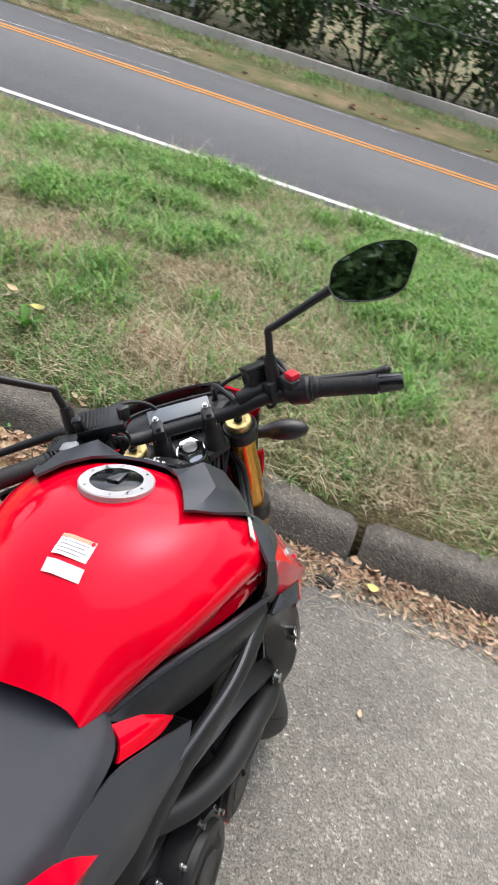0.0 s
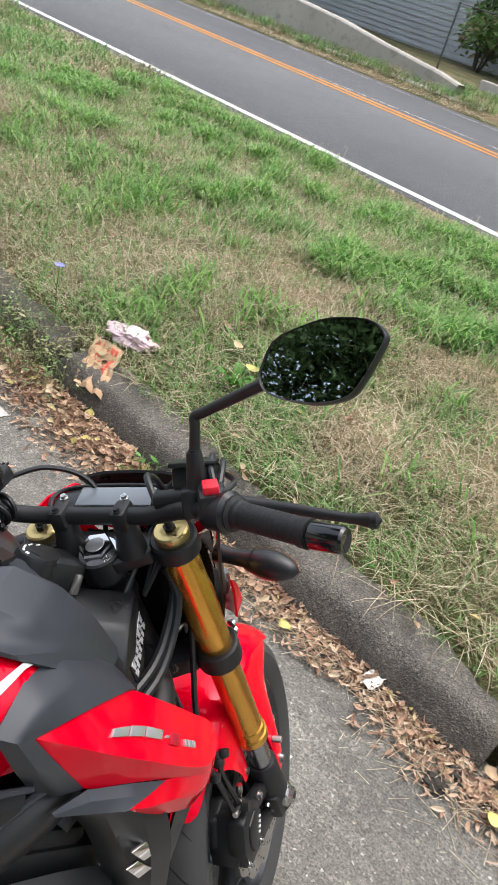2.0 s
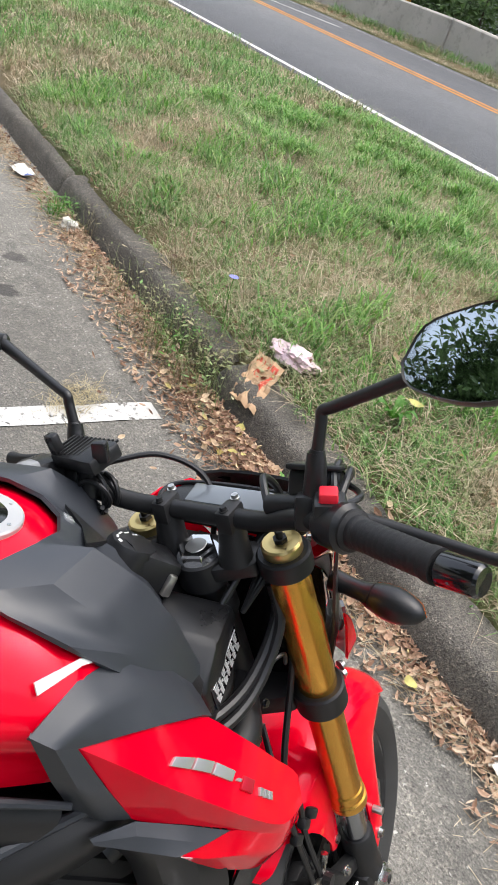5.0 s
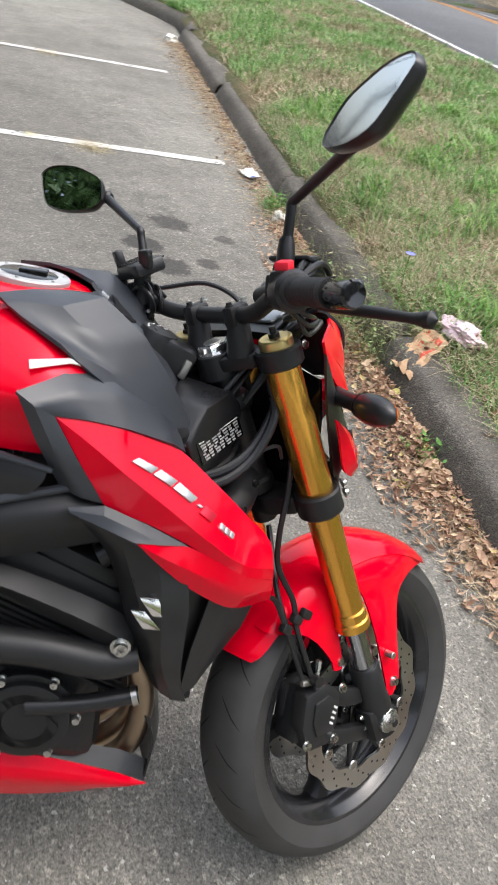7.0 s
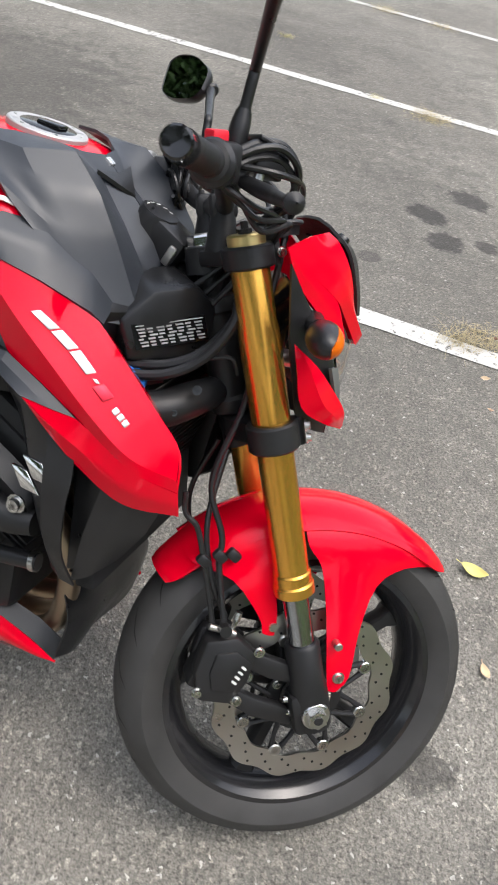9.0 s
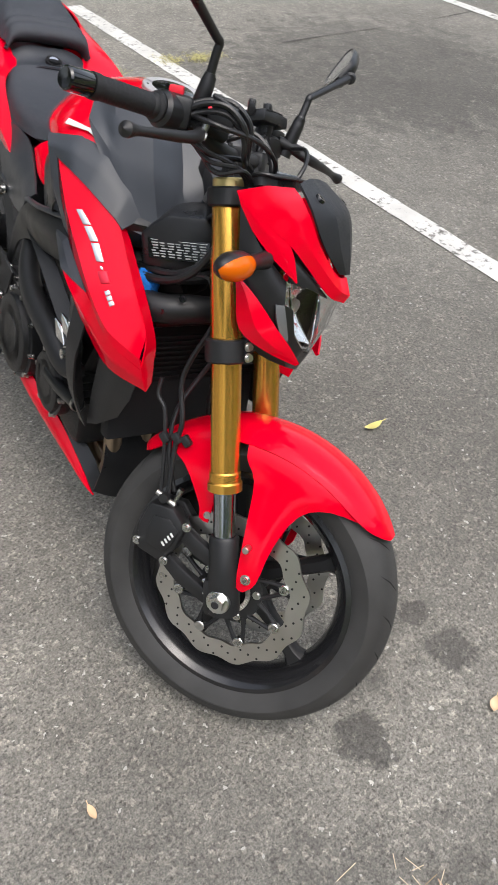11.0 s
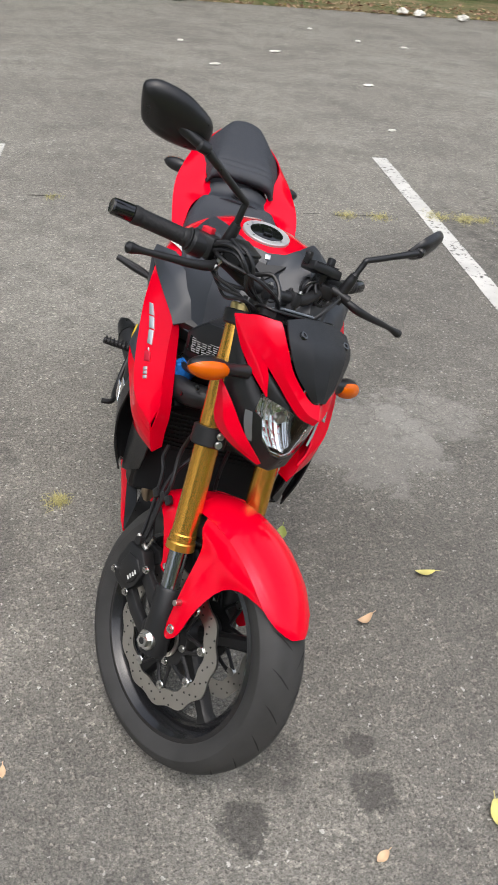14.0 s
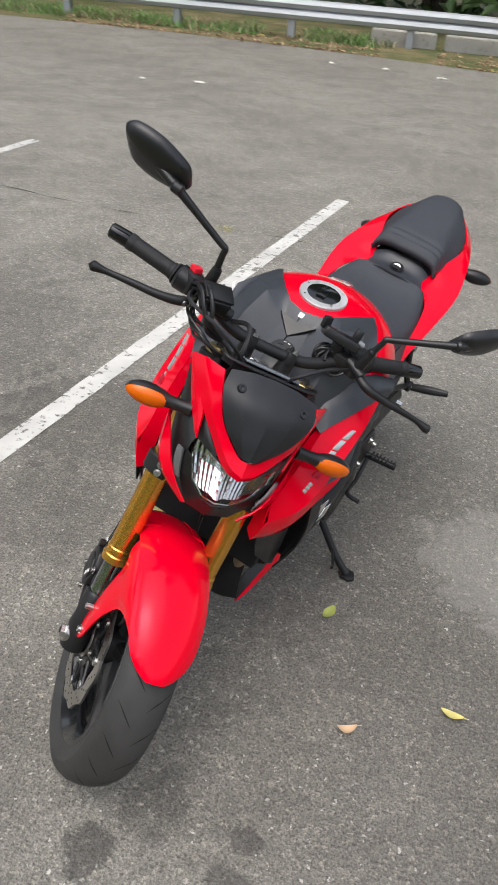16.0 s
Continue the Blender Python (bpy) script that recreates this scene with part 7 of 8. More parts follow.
# guard rail behind the lot
rail = new("guard_rail")
tagged(rail, "galvanised steel guard rail on posts behind the lot", "guard rail")


def rail_at(x):
    return -12.1 + 0.22 * max(0.0, -1.0 - x) * (0.6 if x > -8 else 0.55)


prof = [(0.0, 0.63), (0.05, 0.61), (0.08, 0.56), (0.05, 0.505), (0.0, 0.48), (0.05, 0.455), (0.08, 0.40), (0.05, 0.345), (0.0, 0.33)]
part("beam", grid([[V((x, rail_at(x) + d, z)) for d, z in prof] for x in np.linspace(-30, 20, 80)], 0.004), GALV, rail)
for k in range(26):
    x = -30 + 2 * k
    part("post", block((x, rail_at(x) - 0.09, 0.28), (0.12, 0.16, 0.64), 0.01), GALV, rail)


def back_edge(x):
    return float(np.interp(x, [-40, -9, -6.7, -4, 0.7, 4, 40], [-6.5, -9.1, -9.55, -10.1, -11.2, -11.7, -11.85]))


back_verge = part("back_verge", grid([[V((x, back_edge(x), -0.01)) for x in np.linspace(-40, 40, 80)], [V((x, back_edge(x) - 0.1, 0.05 + 0.02 * noise.noise(V((x * 3, 0, 0))))) for x in np.linspace(-40, 40, 80)],
                                      [V((x, -14, 0.06)) for x in np.linspace(-40, 40, 80)], [V((x, -30, 0.3)) for x in np.linspace(-40, 40, 80)]]), SOIL)
tagged(back_verge, "bare earth and grass strip behind the guard rail", "ground", kind="structure")


# trees
def tree(base, height, spread, n, seed):
    """Trunk, limbs and a crown of many small leaves in clumps."""
    r = np.random.default_rng(seed)
    base = V(base)
    thing = new("tree")
    bits = [tube([base - V((0, 0, 0.3)), base + V((0.1, 0, height * 0.3)), base + V((0.0, 0.2, height * 0.75))], [0.24, 0.17, 0.07], 10, 10)]
    tips = []
    for k in range(9):
        a, z = r.uniform(0, 6.28), height * r.uniform(0.3, 0.7)
        o = base + V((0, 0, z))
        tip = o + V((math.cos(a) * spread * r.uniform(0.5, 0.95), math.sin(a) * spread * r.uniform(0.5, 0.95), height * r.uniform(0.08, 0.3)))
        bits.append(tube([o, o.lerp(tip, 0.5) + V((0, 0, 0.3)), tip], [0.08, 0.05, 0.015], 7, 6))
        tips += [o.lerp(tip, 0.6), tip, tip + V((0, 0, 0.5))]
    part("trunk", join(*bits), BARK, thing)
    tips += [base + V((r.uniform(-1, 1) * spread * 0.7, r.uniform(-1, 1) * spread * 0.7, height * r.uniform(0.45, 1.0))) for _ in range(38)]
    verts, faces = [], []
    for _ in range(n):
        c = np.array(tips[r.integers(len(tips))]) + r.normal(0, spread * 0.2, 3)
        m = np.array(Euler((r.uniform(-1, 1), r.uniform(-1, 1), r.uniform(0, 6.28))).to_matrix())
        L = r.uniform(0.10, 0.2)
        b = len(verts)
        for q in ((-L, 0, 0), (0, -L * 0.45, L * 0.15), (L, 0, 0), (0, L * 0.45, L * 0.15)):
            verts.append(c + m @ np.array(q))
        faces += [(b, b + 1, b + 2), (b, b + 2, b + 3)]
    from_arrays("crown", verts, faces, TREE_LEAF, thing)
    return tagged(thing, "broad leafy tree with a dark dense crown", "tree", "roadside trees")


def shrub(base, height, spread, n, seed, material=None):
    """A bush: stems and many leaves in clumps."""
    r = np.random.default_rng(seed)
    base = V(base)
    thing = new("shrub")
    tips = [base + V((r.uniform(-1, 1) * spread, r.uniform(-1, 1) * spread, height * r.uniform(0.15, 1.0))) for _ in range(16)]
    part("stem", join(*[tube([base - V((0, 0, 0.2)), base.lerp(t, 0.5) + V((0, 0, 0.1)), t], [0.03, 0.02, 0.006], 6, 4) for t in tips[:8]]), BARK, thing)
    verts, faces = [], []
    for _ in range(n):
        c = np.array(tips[r.integers(len(tips))]) + r.normal(0, spread * 0.28, 3)
        c[2] = max(c[2], base.z + 0.03)
        m = np.array(Euler((r.uniform(-1, 1), r.uniform(-1, 1), r.uniform(0, 6.28))).to_matrix())
        L = r.uniform(0.05, 0.12) * (1.0 if spread < 2 else 2.2)
        b = len(verts)
        for q in ((-L, 0, 0), (0, -L * 0.45, L * 0.15), (L, 0, 0), (0, L * 0.45, L * 0.15)):
            verts.append(c + m @ np.array(q))
        faces += [(b, b + 1, b + 2), (b, b + 2, b + 3)]
    from_arrays("foliage", verts, faces, material or TREE_LEAF, thing)
    return tagged(thing, "dense dark green bush behind the fence", "bush", "bushes behind the wall")


for k in range(13):
    shrub(at(-5.5 + 1.75 * k, 16.6 + 0.5 * (k % 3), 0.55), 2.6 + 0.6 * (k % 4), 1.25, 4200, 100 + k)
for k in range(9):
    shrub(at(-15.0 - 2.4 * k, 15.9 + 0.4 * (k % 3), 0.5), 1.3 + 0.5 * (k % 3), 1.2, 3000, 130 + k)
shrub(at(-9.9, 18.4, 0.55), 2.6, 0.6, 2600, 150, GRASS)
for k, (s, w, h, sp) in enumerate(((2.5, 20.5, 9, 3.2), (8.5, 20.5, 10, 3.4), (-4.5, 22.5, 10, 3.2), (-16, 24, 10, 3.6), (-23, 18, 8, 3.2), (-31, 18.5, 9, 3.5), (14, 20, 10, 3.5), (-40, 18, 9, 3.6), (-10, 26, 11, 3.6))):
    tree(at(s, w, 0.6), h, sp, 12000, 20 + k)
# out of view: added for the mirror reflections and to shade the lot's back
for k, (x, y, h, sp) in enumerate(((-5.0, -15.4, 15, 4.6), (-9.5, -16.0, 15, 4.6), (-0.5, -16.8, 15, 4.6), (5, -19, 14, 4.4), (12, -17, 14, 4.4), (17, -11, 13, 4.2), (19, -3, 12, 4.0), (18, 5, 11, 3.8), (-14.5, -16.0, 14, 4.0), (-11.5, -23, 15, 4.8), (-15.5, -12.0, 13, 3.8))):
    tree((x, y, 0), h, sp, 24000, 60 + k)
for k in range(11):
    x = -16.5 + 2.7 * k
    shrub((x, rail_at(x) - 4.5 - 0.8 * (k % 3), 0.2), 3.6 + 0.6 * (k % 4), 2.1, 4200, 200 + k)

# ---- far along the road ----
CAR_DARK = plain("dark_car_paint", (0.02, 0.021, 0.024), 0.2, 0.0, spec=0.6)
CAR_GLASS = plain("dark_car_glass", (0.012, 0.014, 0.016), 0.06)
TAIL_RED = plain("red_tail_lamp", (0.5, 0.01, 0.012), 0.2)
PALE_TRIM = plain("pale_bumper_trim", (0.7, 0.7, 0.68), 0.45)


def parked_car(s, w, z):
    """A dark hatchback on the far lane, its tail toward the lot."""
    car = new("parked_car")
    profile = [(0.0, 0.32, 0.62), (0.06, 0.24, 0.98), (0.5, 0.2, 1.42), (1.6, 0.2, 1.47), (2.5, 0.2, 1.36), (3.1, 0.2, 0.98), (3.9, 0.24, 0.86), (4.1, 0.34, 0.6)]
    rows = []
    for d, lo, hi in profile:
        belt = min(hi, 0.92)
        rows.append([at(s - d, w - 0.84, z + lo), at(s - d, w - 0.87, z + belt * 0.75), at(s - d, w - 0.85, z + belt), at(s - d, w - 0.62, z + hi), at(s - d, w, z + hi + 0.03),
                     at(s - d, w + 0.62, z + hi), at(s - d, w + 0.85, z + belt), at(s - d, w + 0.87, z + belt * 0.75), at(s - d, w + 0.84, z + lo)])
    hull = grid(rows)
    bmesh.ops.holes_fill(hull, edges=[e for e in hull.edges if e.is_boundary], sides=40)
    part("body", hull, CAR_DARK, car, "dark painted bodywork")
    part("rear_window", slab([at(s - 0.10, w - 0.66, z + 1.0), at(s - 0.10, w + 0.66, z + 1.0), at(s - 0.46, w + 0.56, z + 1.39), at(s - 0.46, w - 0.56, z + 1.39)], tuple(AL * 0.03), 0.004), CAR_GLASS, car, "dark rear window")
    part("bumper", slab([at(s + 0.02, w - 0.8, z + 0.3), at(s + 0.02, w + 0.8, z + 0.3), at(s + 0.02, w + 0.8, z + 0.5), at(s + 0.02, w - 0.8, z + 0.5)], tuple(AL * 0.09), 0.02), PALE_TRIM, car, "pale rear bumper")
    for side in (-1, 1):
        y = w + side * 0.7
        part("tail_lamp", slab([at(s - 0.02, y - 0.1, z + 0.62), at(s - 0.02, y + 0.1, z + 0.62), at(s - 0.05, y + 0.1, z + 0.9), at(s - 0.05, y - 0.1, z + 0.9)], tuple(AL * 0.06), 0.01), TAIL_RED, car, "red tail lamp")
        for d in (0.75, 3.3):
            c, o = at(s - d, w + side * 0.66, z + 0.31), AC * (side * 0.2)
            wheel = part("wheel", rod(c, c + o, 0.31, n=24, edge=0.03), RUBBER, car, "black road wheel")
            part("wheel_rim", rod(c + o * 0.97, c + o * 1.03, 0.19, n=20, edge=0.004), STEEL, wheel, "grey wheel rim")
    return tagged(car, "dark hatchback with red tail lamps on the far lane", "car")


parked_car(-20.6, 9.1, road_z(9.1))

SIGN_S, SIGN_Z = -16.8, 1.42
SIGN_YELLOW = plain("yellow_orange_sign", (0.75, 0.36, 0.03), 0.5, vary=0.2, scale=8)
sign = part("sign", slab([at(SIGN_S - 0.26, 14.95, SIGN_Z - 0.3), at(SIGN_S + 0.26, 14.95, SIGN_Z - 0.3), at(SIGN_S + 0.26, 14.95, SIGN_Z + 0.3), at(SIGN_S - 0.26, 14.95, SIGN_Z + 0.3)], tuple(AC * -0.012), 0.003), SIGN_YELLOW)
tagged(sign, "weathered yellow and orange sign fixed behind the wall", "sign")
for dz in (0.16, 0.02, -0.12):
    part("print_bar", slab([at(SIGN_S - 0.2, 14.936, SIGN_Z + dz), at(SIGN_S + 0.2, 14.936, SIGN_Z + dz), at(SIGN_S + 0.2, 14.936, SIGN_Z + dz + 0.06), at(SIGN_S - 0.2, 14.936, SIGN_Z + dz + 0.06)], tuple(AC * -0.004)), TAIL_RED, sign)
part("post", rod(at(SIGN_S, 14.98, 0.3), at(SIGN_S, 14.98, SIGN_Z + 0.3), 0.025, n=10), RUSTY, sign)

# ---- things on the verge and in the gutter ----
def crumpled(name, centre, size, material, label, category, seed, rough=0.5, sub=4):
    """A thin crumpled sheet folded into a loose lump."""
    bm = bmesh.new()
    bmesh.ops.create_icosphere(bm, subdivisions=sub, radius=1)
    o = V((seed * 3.1, seed * 1.7, 0))
    for v in bm.verts:
        q = v.co.copy()
        k = 1 + rough * noise.noise(q * 1.8 + o) + rough * 0.6 * abs(noise.noise(q * 4.5 + o)) + rough * 0.25 * noise.noise(q * 11 + o)
        v.co = V(centre) + V((q.x * size[0], q.y * size[1], max(q.z, -0.35) * size[2])) * k
    return tagged(part(name, bm, material, None, "", 30), label, category)


BAG = plain("pink_film", (0.8, 0.6, 0.66), 0.35, grain=0.4, scale=60, vary=0.15)
KRAFT = plain("kraft_paper", (0.52, 0.34, 0.2), 0.8, grain=0.4, scale=60, vary=0.2)
REDINK = plain("red_print", (0.62, 0.09, 0.05), 0.7)
PAPERW = plain("white_paper", (0.75, 0.73, 0.66), 0.7, vary=0.15)
DIRT = plain("dark_dirt", (0.04, 0.035, 0.03), 0.95, grain=0.9, scale=90)
crumpled("plastic_bag", (-1.135, 2.905, 0.212), (0.1, 0.06, 0.04), BAG, "crumpled translucent pink plastic bag on the kerb", "plastic bag", 1, 0.5)


def sheet(name, a, e, f, nx, ny, amp, material, label="", category="", seed=0, parent=None):
    """A creased paper sheet spread from a along e and f."""
    a, e, f = V(a), V(e), V(f)
    up = e.cross(f).normalized()
    rows = []
    for i in range(nx + 1):
        row = []
        for j in range(ny + 1):
            p = a + e * (i / nx) + f * (j / ny)
            edge = 0.008 * noise.noise(V((i * 0.9, j * 0.9, seed)))
            row.append(p + up * amp * noise.noise(V((i * 0.45, j * 0.45, seed + 4))) + e.normalized() * edge)
        rows.append(row)
    ob = part(name, grid(rows, 0.0015), material, parent, "", 20)
    return tagged(ob, label, category) if category else ob


KA, KE, KF = V((-1.15, 2.605, 0.09)), V((0.16, -0.02, 0.012)), V((-0.095, 0.215, 0.10))
kr = sheet("paper_bag", KA, KE, KF, 12, 14, 0.022, KRAFT, "torn brown paper bag with red print hanging on the kerb", "paper bag", 2)


def on_bag(u, v):
    up = KE.cross(KF).normalized()
    return KA + KE * u + KF * v + up * (0.022 * noise.noise(V((u * 12 * 0.45, v * 14 * 0.45, 6))) + 0.0015)


for u0, v0, u1, v1, slope in ((0.1, 0.8, 0.9, 0.92, 0.0), (0.55, 0.3, 0.72, 0.74, 0.15), (0.3, 0.55, 0.5, 0.68, -0.1)):
    part("print_patch", grid([[on_bag(u0 + (u1 - u0) * a / 8 + slope * b / 8, v0 + (v1 - v0) * b / 8) for b in range(9)] for a in range(9)], 0.0004), REDINK, kr)
sheet("paper_scrap", (0.375, 2.20, 0.022), (0.05, -0.01, 0.006), (0.03, 0.085, 0.012), 6, 8, 0.012, PAPERW, "white paper scrap in the gutter leaves", "paper", 5)
sheet("paper_scrap", (-3.72, 3.03, 0.02), (0.2, -0.03, 0.01), (0.02, 0.08, 0.02), 8, 5, 0.02, PAPERW, "white flattened wrapper at the end of the bay line", "wrapper", 6)
sheet("wrapper_print", (-3.56, 3.03, 0.032), (0.05, -0.01, 0.0), (0.012, 0.05, 0.01), 4, 4, 0.006, plain("blue_print", (0.06, 0.12, 0.4), 0.6), "blue printed scrap on the wrapper", "wrapper", 7)
crumpled("paper_ball", (-2.84, 2.925, 0.02), (0.05, 0.04, 0.03), PAPERW, "crumpled whitish paper ball in the gutter", "paper", 3, 0.5, 3)
crumpled("paper_ball", (-8.3, 4.1, 0.03), (0.09, 0.06, 0.05), PAPERW, "crumpled white litter by the far kerb", "paper", 4, 0.5, 3)
for k, (x, y, r) in enumerate(((0.72, 2.13, 0.035), (0.69, 2.06, 0.045), (0.64, 2.2, 0.03), (0.84, 2.1, 0.03))):
    crumpled("dirt_clod", (x, y, 0.012), (r * 0.7, r * 0.6, r * 0.3), DIRT, "dark clod of dirt among the gutter leaves", "dirt clod", 10 + k, 0.6, 3)


def one_leaf(x, y, L, wide, turn, material, label, z=0.006, curl=0.6):
    pts = leaf_shape(L, L * wide, curl, 8)
    bm = grid([[V((a, -w, c + w * 0.35)), V((a, -w * 0.5, c + w * 0.1)), V((a, 0, c)), V((a, w * 0.5, c + w * 0.1)), V((a, w, c + w * 0.35))] for a, w, c in pts], 0.0008)
    bm = join(bm, tube([V((-L * 0.5, 0, pts[0][2])), V((-L * 0.75, L * 0.03, pts[0][2] + 0.004))], 0.001, 6))
    ob = part("leaf", turned(bm, pose(x, y, z, 4, 3, turn)), material, None, "", 60)
    return tagged(ob, label, "leaf", "loose leaves on the asphalt")


GREENISH = plain("pale_green_leaf", (0.42, 0.48, 0.12), 0.6, vary=0.25, scale=200)
one_leaf(-0.134, 0.973, 0.055, 0.3, 60, GREENISH, "pale green fallen leaf on the asphalt")
one_leaf(-0.486, 1.25, 0.06, 0.2, -20, YELLOW_LEAF, "yellow fallen leaf on the asphalt")
one_leaf(-0.222, 1.361, 0.05, 0.25, 10, TAN_LEAF, "tan curled leaf on the asphalt", curl=1.2)
one_leaf(-0.248, 1.958, 0.07, 0.28, 75, YELLOW_LEAF, "pale yellow fallen leaf on the asphalt")
one_leaf(0.047, 1.951, 0.035, 0.3, 20, TAN_LEAF, "small tan leaf on the asphalt")
one_leaf(-0.507, 2.267, 0.05, 0.4, 40, YELLOW_LEAF, "yellow fallen leaf by the gutter")
one_leaf(0.77, 1.51, 0.03, 0.25, 80, TAN_LEAF, "small tan leaf on the asphalt")
one_leaf(-0.62, 3.02, 0.06, 0.4, 30, YELLOW_LEAF, "yellow fallen leaf on the grass", 0.29)
one_leaf(-0.75, 3.10, 0.06, 0.3, -30, TAN_LEAF, "tan fallen leaf on the grass", 0.31)
for k, (x, y) in enumerate(((0.85, 2.05), (0.80, 2.18), (0.86, 2.16), (0.12, 2.2), (-0.9, 2.62), (-0.75, 2.5), (-1.0, 2.55), (-0.55, 2.42))):
    one_leaf(x, y, 0.045 + 0.008 * (k % 3), 0.42, 50 * k, (YELLOW_LEAF, TAN_LEAF, TAN_LEAF)[k % 3], "broad yellowish maple leaf in the gutter", 0.03, 0.9)


def rosette(base, n, L, wide, lift, seed, label, material=None, category="weed"):
    """A weed: leaves that rise and droop from one root, stalked."""
    r = np.random.default_rng(seed)
    thing = new("weed")
    verts, faces = [], []
    for k in range(n):
        a = r.uniform(0, 6.28)
        d = np.array((math.cos(a), math.sin(a), 0))
        sd = np.array((-d[1], d[0], 0))
        LL = L * r.uniform(0.6, 1.2)
        b = len(verts)
        for i in range(6):
            u = i / 5
            c = np.array(base) + d * LL * u + np.array((0, 0, lift * LL * math.sin(u * 2.3) * r.uniform(0.9, 1.1)))
            w = LL * wide * math.sin(math.pi * (0.08 + 0.9 * u)) ** 0.9
            verts += [c - sd * w + (0, 0, w * 0.4), c, c + sd * w + (0, 0, w * 0.4)]
        for i in range(5):
            q = b + i * 3
            faces += [(q, q + 1, q + 4, q + 3), (q + 1, q + 2, q + 5, q + 4)]
    from_arrays("leaves", verts, faces, material or WEED, thing)
    return tagged(thing, label, category)


rosette(tuple(at(0.95, 2.98, 0.28)), 9, 0.11, 0.3, 0.6, 1, "broad-leaved green weed in the grass")
rosette(tuple(at(-1.27, 2.72, 0.22)), 12, 0.09, 0.14, 0.8, 2, "small green weed beside the litter")


def sprig(base, n, reach, height, spread, seed, label, material, width=0.0012, leafed=0.0, category="weed"):
    """Many fine bent stems from one patch; leafed: the share of their knots with a tiny leaf."""
    r = np.random.default_rng(seed)
    verts, faces = [], []
    for _ in range(n):
        a = r.uniform(0, 6.28)
        d = np.array((math.cos(a), math.sin(a), 0))
        side = np.array((-d[1], d[0], 0))
        o = np.array(base) + np.array((r.normal(0, spread), r.normal(0, spread), 0))
        far, high, turn = reach * r.uniform(0.3, 1.1), height * r.uniform(0.3, 1.1), r.normal(0, 0.5)
        knots = [o + d * far * u ** 1.3 + side * far * 0.5 * turn * u * u + np.array((0, 0, high * math.sin(u * 1.9))) for u in (0, 0.25, 0.5, 0.75, 1)]
        b = len(verts)
        for i, c in enumerate(knots):
            verts += [c - side * width * (1 - 0.18 * i), c + side * width * (1 - 0.18 * i)]
        faces += [(b + 2 * i, b + 2 * i + 1, b + 2 * i + 3, b + 2 * i + 2) for i in range(4)]
        for c in knots[1:]:
            if r.random() < leafed:
                e = np.array((r.normal(), r.normal(), 0.4)) * 0.009
                f = np.array((-e[1], e[0], 0.0)) * 0.35
                q = len(verts)
                verts += [c, c + e * 0.7 + f, c + e * 1.7, c + e * 0.7 - f]
                faces.append((q, q + 1, q + 2, q + 3))
    return tagged(from_arrays("weed", verts, faces, material), label, category, kind="stuff")


YW = leafy("yellowed_moss", [(0.0, (0.4, 0.36, 0.12)), (1.0, (0.62, 0.57, 0.28))], 0.8, None, 0.1)
DRYW = leafy("dry_crack_grass", [(0.0, (0.33, 0.27, 0.15)), (1.0, (0.55, 0.47, 0.28))], 0.8, None, 0.1)
SCRUB = leafy("scrubby_weed", [(0.0, (0.10, 0.08, 0.05)), (0.35, (0.22, 0.19, 0.1)), (0.6, (0.14, 0.2, 0.06)), (1.0, (0.38, 0.32, 0.19))], 0.7, None, 0.15)
sprig(tuple(at(-1.15, 2.24, 0.0)), 34, 0.1, 0.08, 0.03, 3, "small green weed growing from the gutter", WEED, 0.0018, 0.5)
sprig(tuple(at(-3.62, 2.22, 0.0)), 70, 0.11, 0.1, 0.05, 4, "green weed growing from the gutter", WEED, 0.0022, 0.6)
for k, (s, w, n, m) in enumerate(((-1.95, 2.25, 120, SCRUB), (-2.2, 2.27, 130, SCRUB), (-2.1, 2.25, 70, WEED), (-2.42, 2.24, 60, SCRUB), (-1.78, 2.25, 70, GRASS), (-2.7, 2.26, 50, SCRUB), (-2.0, 2.4, 150, SCRUB), (-2.25, 2.42, 150, GRASS), (-1.8, 2.42, 110, SCRUB), (-2.45, 2.45, 110, GRASS), (-3.3, 2.27, 50, SCRUB))):
    sprig(tuple(at(s, w, 0.0)), n, 0.17, 0.2, 0.06, 40 + k, "scraggly half-dry weed against the kerb", m, 0.0011, 0.35)
sprig((0.494, 0.628, 0.0), 170, 0.03, 0.012, 0.016, 7, "flat yellow moss tuft on the asphalt", YW, 0.0012)
for k, (x, y, L, n) in enumerate(((-1.38, 2.04, 0.08, 220), (-1.42, 2.14, 0.08, 200), (-3.99, 2.11, 0.12, 320), (-6.78, 2.4, 0.12, 160), (-6.96, 1.89, 0.13, 240), (-4.9, -0.7, 0.06, 60), (-5.2, 1.1, 0.06, 60), (-4.15, 1.75, 0.05, 60),
                                  (-1.64, -1.55, 0.06, 140), (-1.84, -1.49, 0.06, 150), (-2.22, -1.44, 0.07, 200), (0.05, -2.1, 0.05, 60), (-2.38, -1.37, 0.07, 220), (0.9, -2.24, 0.05, 70), (-2.5, -1.33, 0.05, 110))):
    sprig((x, y, 0.0), n, L * 0.7, 0.02, L * 0.55, 30 + k, "dry yellow grass tuft in a crack of the asphalt", DRYW if k < 5 else YW, 0.0013)
